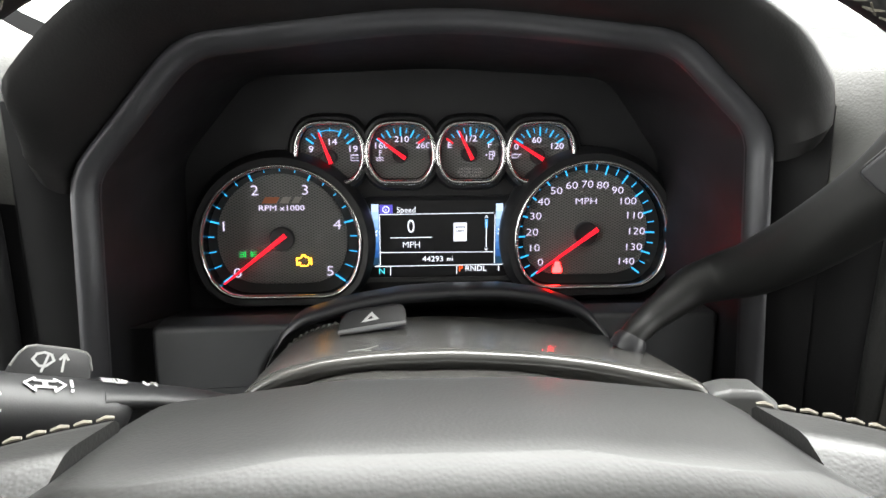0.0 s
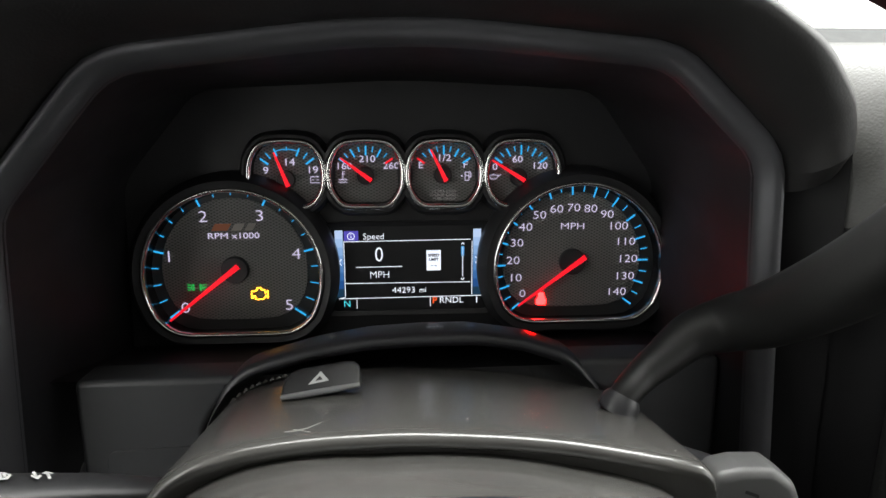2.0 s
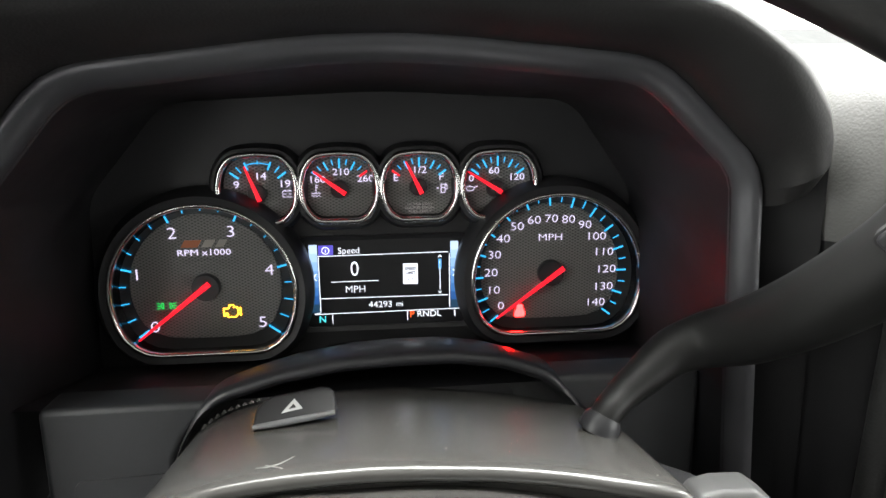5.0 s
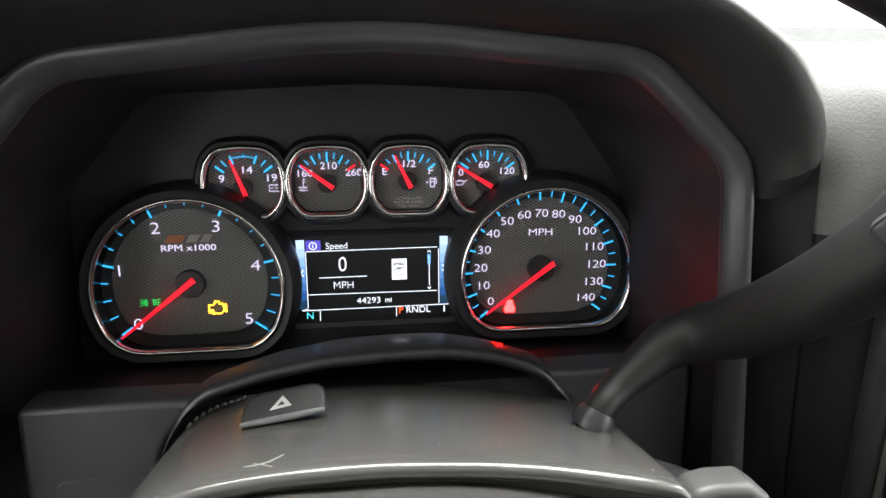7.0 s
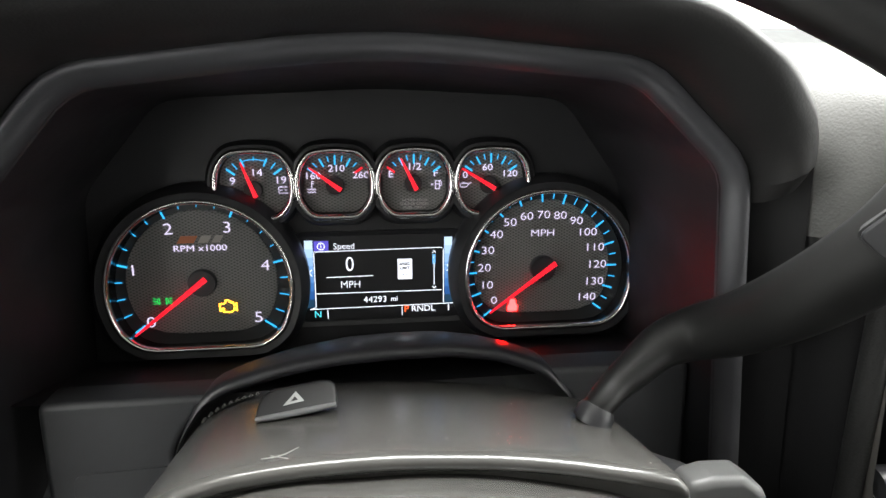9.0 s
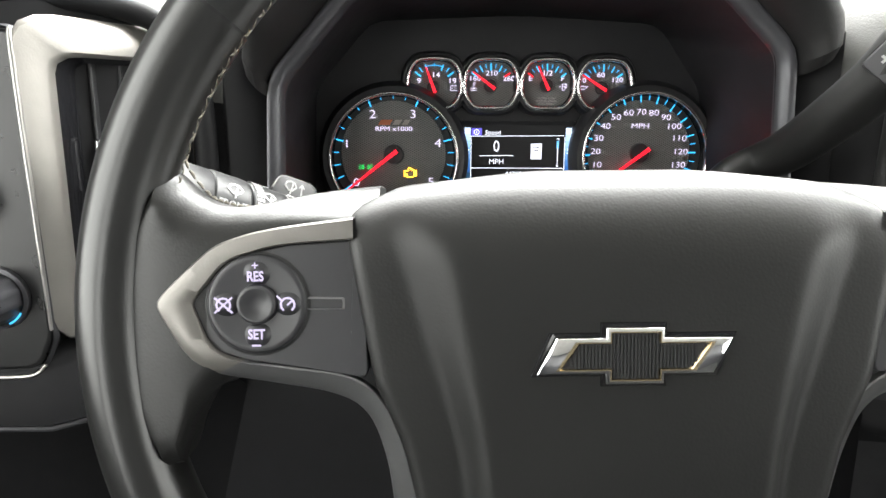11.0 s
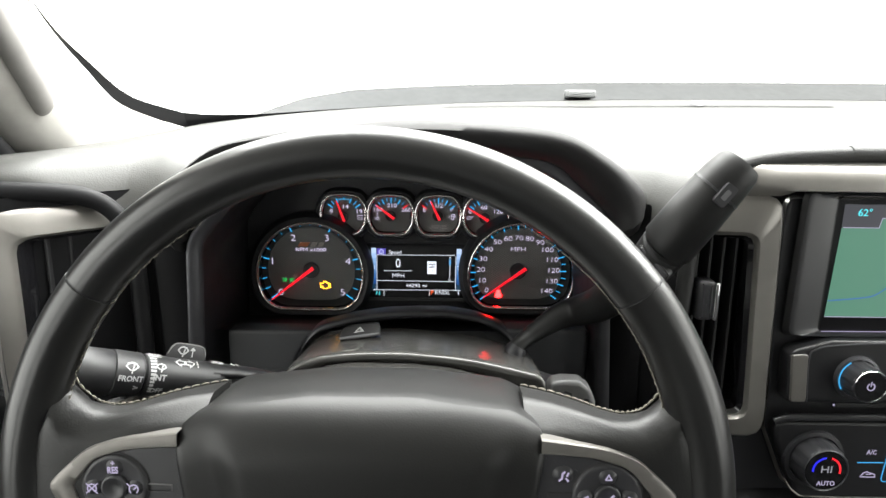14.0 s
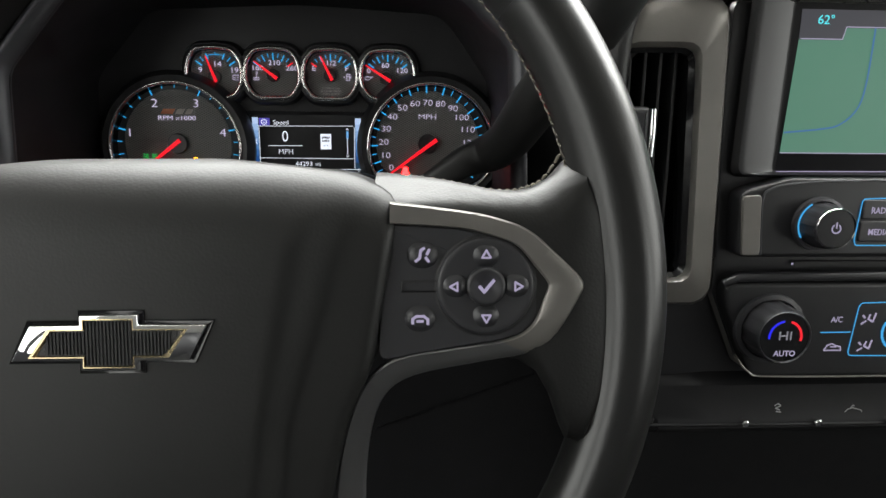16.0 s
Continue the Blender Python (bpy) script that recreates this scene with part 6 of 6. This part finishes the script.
radio = empty("radio_panel", (0.42, YS, -0.045), "black radio control panel with a lit knob and buttons", "radio")
RO = fillet([(0.3030, -0.0700), (0.5600, -0.0700), (0.5600, -0.0165), (0.3330, -0.0172), (0.3005, -0.0265)], [0.006, 0.006, 0.01, 0.02, 0.010], 5)
part("radio_face", slab(RO, YS - 0.012, YS + 0.006, 0.003), STACKM, radio)
part("silver_end", slab(fillet([(0.3045, -0.0685), (0.3172, -0.0685), (0.3142, -0.0280), (0.3015, -0.0290)], 0.003, 4), YS - 0.0135, YS - 0.011, 0.001), SILVER, radio, "brushed silver end piece")
part("bright_line", tube(spline([(0.3178, YS - 0.0125, -0.0685), (0.3150, YS - 0.0128, -0.0320), (0.3200, YS - 0.0126, -0.0245), (0.3325, YS - 0.0125, -0.0212), (0.3700, YS - 0.012, -0.0190), (0.4400, YS - 0.012, -0.0185)], 30), [0.0008], 6), BEVEL, radio)
KR = (0.3545, -0.0470)
kr, yf = knob("volume_knob", *KR, YS - 0.012, 0.0135, 0.019, radio, "round volume knob with a chrome ring and lit power symbol", [(120, 215)])
part("power_mark", strokes([[(KR[0] + 0.0028 * math.cos(radians(a)), KR[1] + 0.0028 * math.sin(radians(a))) for a in range(125, 416, 24)], [(KR[0], KR[1] + 0.0005), (KR[0], KR[1] + 0.0040)]], 0.0009, yf + 0.0004), G_LILAC, kr)
part("button_outline", strokes([[(p.x, p.y) for p in fillet([(0.4330, -0.0615), (0.3815, -0.0615), (0.3805, -0.0575), (0.3825, -0.0305), (0.4330, -0.0290)], [0, 0.004, 0.003, 0.003, 0], 4, closed=False)]], 0.0008, YS - 0.0122), G_ICE, radio, "blue lit outline")
part("radio_button", box(0.3830, 0.4180, YS - 0.0135, YS - 0.011, -0.0440, -0.0310, 0.002), BUTTON, radio)
part("radio_button", box(0.3825, 0.4180, YS - 0.0135, YS - 0.011, -0.0590, -0.0452, 0.002), BUTTON, radio)
lettering("button_text", "RADIO", 0.0058, 0.3960, -0.0382, YS - 0.0138, G_LILAC, radio, 0.85)
lettering("button_text", "MEDIA", 0.0058, 0.3955, -0.0525, YS - 0.0138, G_LILAC, radio, 0.85)
part("disc_slot", box(0.3500, 0.5400, YS + 0.0005, YS + 0.006, -0.0790, -0.0755, 0), DARK, stack, "narrow disc slot")
part("slot_mark", bar(0.3480, 0.3494, -0.0778, -0.0764, YS + 0.0008), G_LILAC, stack)

climate = empty("climate_panel", (0.42, YS, -0.12), "black climate control panel with a lit temperature knob", "climate panel")
CO = fillet([(0.3240, -0.1565), (0.5400, -0.1565), (0.5620, -0.1100), (0.5650, -0.0880), (0.2985, -0.0880), (0.3005, -0.1060)], [0.012, 0.012, 0.02, 0.008, 0.010, 0.02], 5)
part("climate_face", slab(CO, YS - 0.008, YS + 0.006, 0.003), STACKM, climate)
part("top_roll", tube([(0.3000, YS - 0.004, -0.0900), (0.3080, YS - 0.007, -0.0845), (0.4300, YS - 0.007, -0.0835), (0.56, YS - 0.007, -0.0840)], [0.0032], 10), SMOOTH, climate)
part("chrome_line", tube(spline([(0.3120, YS - 0.006, -0.1400), (0.3220, YS - 0.007, -0.1520), (0.3400, YS - 0.007, -0.1560), (0.4400, YS - 0.007, -0.1565), (0.53, YS - 0.007, -0.1562)], 30), [0.0008], 6), SILVER, climate)
KC = (0.3325, -0.1200)
kc, yf = knob("temperature_knob", *KC, YS - 0.008, 0.0185, 0.020, climate, "round temperature knob with a lit blue and red arc", [], BEVEL, SMOOTH)
part("cold_arc", strokes([[(KC[0] + 0.0108 * math.cos(radians(a)), KC[1] + 0.0005 + 0.0108 * math.sin(radians(a))) for a in range(100, 196, 12)]], 0.0016, yf + 0.0004), G_DEEPBLUE, kc, "blue lit arc")
part("warm_arc", strokes([[(KC[0] + 0.0108 * math.cos(radians(a)), KC[1] + 0.0005 + 0.0108 * math.sin(radians(a))) for a in range(-12, 75, 12)]], 0.0016, yf + 0.0004), G_RED, kc, "red lit arc")
lettering("knob_text", "HI", 0.0085, KC[0], KC[1] + 0.0010, yf, mat("segment_grey", (0.2, 0.2, 0.22), 0.4, glow=(0.5, 0.5, 0.6), power=0.25), kc, 1.2, thick=0.0)
lettering("knob_text", "AUTO", 0.0055, KC[0] + 0.0008, KC[1] - 0.0110, yf, G_LILAC, kc, 0.95)
CLIM_AT = DASH @ Matrix.Translation((0.0055, 0, -0.0055))
lettering("button_text", "A/C", 0.0056, 0.3745, -0.1090, YS - 0.0084, G_LILAC, climate, 0.9, place=CLIM_AT)
part("climate_line", strokes([[(0.3640, -0.1180), (0.3850, -0.1178)], [(p.x, p.y) for p in fillet([(0.4300, -0.1355), (0.3865, -0.1350), (0.3855, -0.1320), (0.3885, -0.1000), (0.3900, -0.0970), (0.4300, -0.0960)], [0, 0.004, 0, 0, 0.004, 0], 4, closed=False)]], 0.0008, YS - 0.0082), G_ICE, climate, "blue lit outline", place=CLIM_AT)
part("climate_mark", strokes([[(0.3680, -0.1310), (0.3700, -0.1275), (0.3730, -0.1262), (0.3760, -0.1275), (0.3795, -0.1285), (0.3800, -0.1310), (0.3680, -0.1310)], [(0.3725, -0.1285), (0.3765, -0.1285)]], 0.0009, YS - 0.0082), G_LILAC, climate, place=CLIM_AT)
for cz in (-0.1090, -0.1285):
    part("climate_mark", strokes([[(0.3975, cz + 0.0035), (0.3965, cz + 0.0005), (0.4000, cz - 0.0015), (0.4015, cz + 0.0045)], [(0.3920, cz - 0.0030), (0.3950, cz - 0.0010)], [(0.3925, cz + 0.0030), (0.3940, cz + 0.0015)]], 0.0013, YS - 0.0082), G_LILAC, climate, place=CLIM_AT)
part("climate_mark", strokes([[(0.4215 + 0.0135 * math.cos(radians(a)), -0.1180 + 0.0135 * math.sin(radians(a))) for a in range(110, 251, 14)]], 0.0018, YS - 0.0082), G_ICE, climate, place=CLIM_AT)

strip = empty("switch_strip", (0.40, -0.155, -0.18), "black lower switch strip with printed symbols", "switch strip")
part("strip_face", loft([[(0.235, -0.135, z), (0.262, y, z), (0.300, y, z), (0.60, y, z), (0.60, 0.02, z), (0.235, 0.02, z)] for z, y in ((-0.1580, -0.146), (-0.1650, -0.155), (-0.1855, -0.157), (-0.1890, -0.160), (-0.1950, -0.161), (-0.2000, -0.156), (-0.2080, -0.140), (-0.36, -0.10))], caps=(True, True)), STRIP, strip)
part("strip_rib", tube(spline([(0.2480, -0.150, -0.1845), (0.2580, -0.158, -0.1895), (0.2800, -0.1605, -0.1925), (0.60, -0.1610, -0.1930)], 24), [0.0026, 0.0022, 0.0012, 0.0010], 10), STRIP, strip)
for x in (0.3270, 0.3800, 0.4330, 0.4860):
    part("chrome_stud", tube([(x - 0.0035, -0.1590, -0.1905), (x - 0.0035, -0.1640, -0.1905), (x - 0.0035, -0.1648, -0.1905)], [0.0026, 0.0026, 0.0018], 12), CHROME, strip, "small chrome stud")
STRIP_AT = DASH @ Matrix.Translation((-0.0015, -0.0004, -0.0035))
part("strip_mark", strokes([[(0.3485, -0.1765), (0.3510, -0.1750), (0.3530, -0.1765), (0.3495, -0.1785), (0.3525, -0.1800)], [(0.3500, -0.1810), (0.3535, -0.1815)]], 0.0009, -0.1565), WHITE_INK, strip, place=STRIP_AT)
lettering("strip_text", "OFF", 0.0036, 0.3535, -0.1842, -0.1570, WHITE_INK, strip, 0.9, place=STRIP_AT)
part("strip_mark", strokes([[(0.4010, -0.1825), (0.4030, -0.1800), (0.4065, -0.1790), (0.4100, -0.1800), (0.4135, -0.1810), (0.4140, -0.1830), (0.4010, -0.1830)], [(0.4050, -0.1790), (0.4065, -0.1770), (0.4075, -0.1775)]], 0.0008, -0.1565), WHITE_INK, strip, place=STRIP_AT)


# ---- dashboard top, windscreen, pillar and cab shell ----
FRONT = spline([(-0.62, -0.165, 0.060), (-0.47, -0.165, 0.078), (-0.36, -0.163, 0.094), (-0.30, -0.155, 0.094), (-0.265, -0.130, 0.072), (-0.235, -0.117, 0.036), (-0.20, -0.114, 0.034), (-0.17, -0.08, 0.060), (-0.13, -0.02, 0.104), (0.0, 0.0, 0.110), (0.12, -0.02, 0.104),
                (0.160, -0.08, 0.060), (0.195, -0.113, 0.034), (0.218, -0.140, 0.045), (0.262, -0.144, 0.088), (0.295, -0.144, 0.114), (0.45, -0.142, 0.121), (1.45, -0.135, 0.121)], 240)


def front_edge(x):
    """Where the dashboard top begins to roll back: depth and height along the dash."""
    for a, b in zip(FRONT, FRONT[1:]):
        if x <= b.x:
            p = a.lerp(b, max(0.0, (x - a.x) / max(b.x - a.x, 1e-6)))
            return p.y, p.z
    return FRONT[-1].y, FRONT[-1].z


def base_y(x):
    """Where the dashboard meets the windscreen, which bows forward in the middle."""
    return 0.22 + 0.21 * (1 - math.exp(-max(0.0, x + 0.337) / 0.30)) - 0.9 * max(0.0, -0.337 - x)


def top_z(x, y):
    yb = base_y(x)
    return 0.116 + (0.123 + 0.249 * (yb - 0.22) - 0.116) * max(0.0, (y + 0.02) / (yb + 0.02)) - 0.03 * max(0.0, (-0.30 - x) / 0.30)


def dash_point(x, s):
    """s below 0: round the padded front roll; from 0 to 1: back to the windscreen."""
    yf, zf = front_edge(x)
    roll = 0.055
    y0 = yf + roll
    z0 = max(top_z(x, y0), zf)
    if s <= 0:
        a = math.pi / 2 * (1 + s)
        return (x, yf + roll * (1 - math.cos(a)), zf + (z0 - zf) * math.sin(a))
    y = y0 + (base_y(x) - y0) * s
    return (x, y, max(top_z(x, y), z0 * (1 - s) + s * top_z(x, y)))


COLS = sorted(set([round(v, 4) for v in np.linspace(-0.62, 1.45, 50)] + [round(v, 4) for v in np.linspace(-0.30, 0.32, 60)]))
thing("dashboard_top", loft([[dash_point(x, s) for x in COLS] for s in (-1, -0.88, -0.75, -0.62, -0.5, -0.37, -0.25, -0.12, 0, 0.1, 0.25, 0.4, 0.6, 0.8, 1.0)], closed=False), SOFT_LIGHT, "grey grained padded dashboard top below the windscreen", "dashboard", "", "structure")


def cheek_top(x):
    """The cheek's upper edge, which rises under the brow's ends."""
    y, z = front_edge(x)
    k = min(1.0, max(0.0, (0.1995 - x) / 0.0025 if x > 0 else (x + 0.2155) / 0.0025))
    k = k * k * (3 - 2 * k)
    return y - 0.0055 * k, z + (0.079 - z) * k


# cheeks in near-black: the shade below the brow's ends is put into the colour
for x0, x1 in ((-0.236, -0.186), (0.168, 0.222)):
    cols = [(x, cheek_top(x)) for x in np.linspace(x0, x1, 60)]
    tagged(part("hood_cheek", loft([[(x, y + 0.0005, z + 0.002) for x, (y, z) in cols]] + [[(x, y + (-0.115 - y) * k * (x < 0) + 0.0008, z + (-0.06 - z) * k) for x, (y, z) in cols] for k in (0.1, 0.3, 0.6, 1.0)] + [[(x, min(-0.114, y), z) for x, (y, _) in cols] for z in (-0.13, -0.138)], closed=False), STRIP, None, ""),
           "grained dashboard cheek beside the gauge hood, brow's shade put into its colour", "dashboard panel", "dashboard cheeks", "structure")
thing("dashboard_front", loft([[(x, y, z) for x in (0.28, 0.45, 0.9, 1.45)] for y, z in ((-0.115, 0.120), (-0.100, 0.05), (-0.07, -0.12), (0.0, -0.35))], closed=False), SOFT, "black dashboard front on the passenger side", "dashboard", "", "structure")
thing("upper_groove", tube(spline([(0.2190, -0.140, -0.120), (0.2190, -0.145, -0.03), (0.2200, -0.149, 0.050), (0.2240, -0.150, 0.082), (0.2365, -0.150, 0.1015), (0.263, -0.149, 0.1185), (0.33, -0.148, 0.1250), (0.45, -0.148, 0.1262), (1.40, -0.145, 0.1262)], 70), [0.0065], 12), SOFT, "black padded roll over the centre vent and silver trim", "dashboard trim", "", "structure")
thing("defroster_slot", loft([[dash_point(x, s)[:2] + (dash_point(x, s)[2] + 0.001,) for x in np.linspace(0.02, 0.60, 20)] for s in (0.83, 0.845)], closed=False), DARK, "narrow dark defroster slot in the dashboard top", "air slot", "", "structure")
sx, sy, sz = dash_point(0.40, 0.86)
thing("light_sensor", loft([[(sx + r * math.cos(a), sy + r * math.sin(a), sz + h) for a in np.linspace(0, 2 * math.pi, 20, endpoint=False)] for r, h in ((0.012, -0.002), (0.0115, 0.002), (0.008, 0.006), (0.003, 0.0075))], caps=(True, True)), GREY, "small round light sensor on the dashboard top", "sensor")


def on_glass(x, up):
    """A point on the windscreen: up metres along the glass from its lower edge."""
    yb = base_y(x)
    return Vector((x, yb - 0.60 * up + 0.012, 0.123 + 0.249 * (yb - 0.22) + 0.80 * up - 0.004))


GX = [-0.318, -0.31, -0.30, -0.28, -0.26, -0.22, -0.15, -0.05, 0.1, 0.3, 0.6, 0.9, 1.3]
frit_low = [on_glass(x, 0.0) for x in GX]
frit_high = [on_glass(x, u) for x, u in zip(GX, (0.027, 0.0245, 0.021, 0.0165, 0.013, 0.009, 0.007, 0.006, 0.006, 0.006, 0.006, 0.006, 0.006))]
side_in = spline([frit_high[0], Vector((-0.354, 0.160, 0.164)), Vector((-0.377, 0.115, 0.202)), Vector((-0.391, 0.085, 0.230)), Vector((-0.402, 0.06, 0.263))], 14)
side_out = spline([frit_low[0], Vector((-0.361, 0.160, 0.150)), Vector((-0.382, 0.115, 0.195)), Vector((-0.394, 0.085, 0.228)), Vector((-0.403, 0.06, 0.263))], 14)
FRIT = mat("black_glass_border", (0.008, 0.008, 0.009), 0.35)
thing("windscreen_border", loft([frit_low, frit_high], closed=False, bm=loft([side_out, side_in], closed=False)), FRIT, "black painted border along the windscreen's lower corner", "windscreen border", "", "structure")
COWLM = mat("cowl_grey", (0.036, 0.038, 0.040), 0.5)
thing("cowl", loft([[(x, base_y(x) + 0.03, 0.120 + 0.249 * (base_y(x) - 0.22)) for x in np.linspace(-0.27, 1.4, 24)], [(x, base_y(x) + 0.10, 0.153 + 0.249 * (base_y(x) - 0.22) - 0.026 * max(0.0, 1 - (x + 0.27) / 0.10)) for x in np.linspace(-0.27, 1.4, 24)],
                    [(x, base_y(x) + 0.12, 0.120 + 0.249 * (base_y(x) - 0.22)) for x in np.linspace(-0.27, 1.4, 24)]], closed=False), COWLM, "grey cowl panel outside at the foot of the windscreen", "cowl", "", "structure")
bx, by = 0.245, base_y(0.245) + 0.015
bz = 0.123 + 0.249 * (by - 0.22)
thing("washer_nozzle", box(bx - 0.024, bx + 0.022, by, by + 0.03, bz, bz + 0.013, 0.004), mat("nozzle_grey", (0.16, 0.165, 0.165), 0.5), "pale grey box on the cowl at the windscreen's foot", "cowl box")

LEVEL = Matrix.Identity(4)


def wall(name, pts, thick, material, label, category="wall"):
    """A flat slab from four corners, thickened along its normal."""
    p = [Vector(q) for q in pts]
    n = (p[1] - p[0]).cross(p[3] - p[0]).normalized() * thick
    return thing(name, loft([p, [q + n for q in p]], caps=(True, True)), material, label, category, "", "structure", LEVEL)


wall("floor", [(-0.75, -1.7, 0), (1.55, -1.7, 0), (1.55, 0.7, 0), (-0.75, 0.7, 0)], -0.03, FLOORM, "dark carpeted cab floor", "floor")
wall("ceiling", [(-0.70, -1.7, 1.52), (1.50, -1.7, 1.52), (1.50, -0.10, 1.52), (-0.70, -0.10, 1.52)], 0.03, CLOTH, "pale cloth cab headliner", "ceiling")
wall("wall_rear", [(-0.75, -1.7, 0), (1.55, -1.7, 0), (1.55, -1.7, 1.53), (-0.75, -1.7, 1.53)], 0.03, PLASTIC, "plain dark rear cab wall")
wall("door_1", [(-0.72, -1.7, 0), (-0.72, 0.25, 0), (-0.72, 0.25, 0.76), (-0.72, -1.7, 0.76)], -0.05, PLASTIC, "plain dark driver's door panel", "door")
wall("door_2", [(1.52, -1.7, 0), (1.52, 0.25, 0), (1.52, 0.25, 0.76), (1.52, -1.7, 0.76)], 0.05, PLASTIC, "plain dark passenger's door panel", "door")
wall("firewall", [(-0.75, 0.62, 0), (1.55, 0.62, 0), (1.55, 0.62, 0.74), (-0.75, 0.62, 0.74)], -0.03, DARK, "plain dark firewall behind the dashboard")
wall("wall_left", [(-0.72, -1.08, 0.76), (-0.72, -0.92, 0.76), (-0.72, -0.92, 1.53), (-0.72, -1.08, 1.53)], -0.05, PLASTIC, "plain dark door pillar behind the driver's window")
wall("wall_right", [(1.52, -1.08, 0.76), (1.52, -0.92, 0.76), (1.52, -0.92, 1.53), (1.52, -1.08, 1.53)], 0.05, PLASTIC, "plain dark door pillar behind the passenger's window")
wall("door_frame", [(-0.60, -0.32, 0.70), (-0.60, 0.45, 0.70), (-0.60, 0.45, 1.45), (-0.60, -0.20, 1.45)], -0.04, BROW, "dark door window frame beside the windscreen pillar", "door frame")
thing("pillar_1", tube(spline([(-0.435, 0.16, 0.05), (-0.425, 0.10, 0.10), (-0.415, 0.02, 0.155), (-0.408, -0.09, 0.25), (-0.40, -0.25, 0.42), (-0.40, -0.36, 0.54)], 24), [0.060, 0.056, 0.052, 0.048, 0.045], 20, flat=0.8), PILLAR, "pale grey windscreen pillar trim", "pillar", "", "structure")
thing("door_seal", tube(spline([(-0.408, 0.030, 0.065), (-0.406, -0.020, 0.110), (-0.404, -0.080, 0.160), (-0.395, -0.140, 0.200), (-0.388, -0.210, 0.255), (-0.382, -0.310, 0.335)], 24), [0.017, 0.016, 0.015], 14, flat=0.8), STRIP, "black rubber door seal beside the windscreen pillar", "door seal", "", "structure")
# paler copy of the pillar trim: windscreen light is put into its colour
LIT_TRIM = mat("lit_pillar_trim", (0.52, 0.505, 0.47), 0.7, grain=0.15, size=800)
foot_in = spline([(-0.395, 0.12, 0.070), (-0.395, 0.08, 0.110), (-0.390, 0.03, 0.150), (-0.385, -0.03, 0.200), (-0.382, -0.10, 0.270), (-0.385, -0.22, 0.395), (-0.390, -0.34, 0.520)], 24)
foot_out = spline([frit_low[0] + Vector((0.004, -0.002, -0.030)), frit_low[0] + Vector((-0.001, -0.003, -0.004))] + [p + Vector((-0.001, -0.003, -0.001)) for p in side_out[4::3]] + [Vector((-0.405, 0.00, 0.335)), Vector((-0.405, -0.12, 0.470)), Vector((-0.405, -0.22, 0.580))], 24)
thing("pillar_foot", loft([foot_in, [a.lerp(b, 0.3) + Vector((0.010, 0.012, 0.004)) for a, b in zip(foot_in, foot_out)], [a.lerp(b, 0.65) + Vector((0.008, 0.012, 0.004)) for a, b in zip(foot_in, foot_out)], foot_out], closed=False), LIT_TRIM, "pillar trim by the windscreen's edge, windscreen light put into its paler colour", "pillar", "", "structure")
handle = thing("grab_handle", tube(spline([(-0.372, 0.005, 0.150), (-0.362, -0.01, 0.165), (-0.352, -0.08, 0.235), (-0.345, -0.20, 0.36)], 16), [0.010, 0.013, 0.013, 0.012], 12), mat("handle_grey", (0.26, 0.25, 0.24), 0.6), "pale grey grab handle on the windscreen pillar", "grab handle")
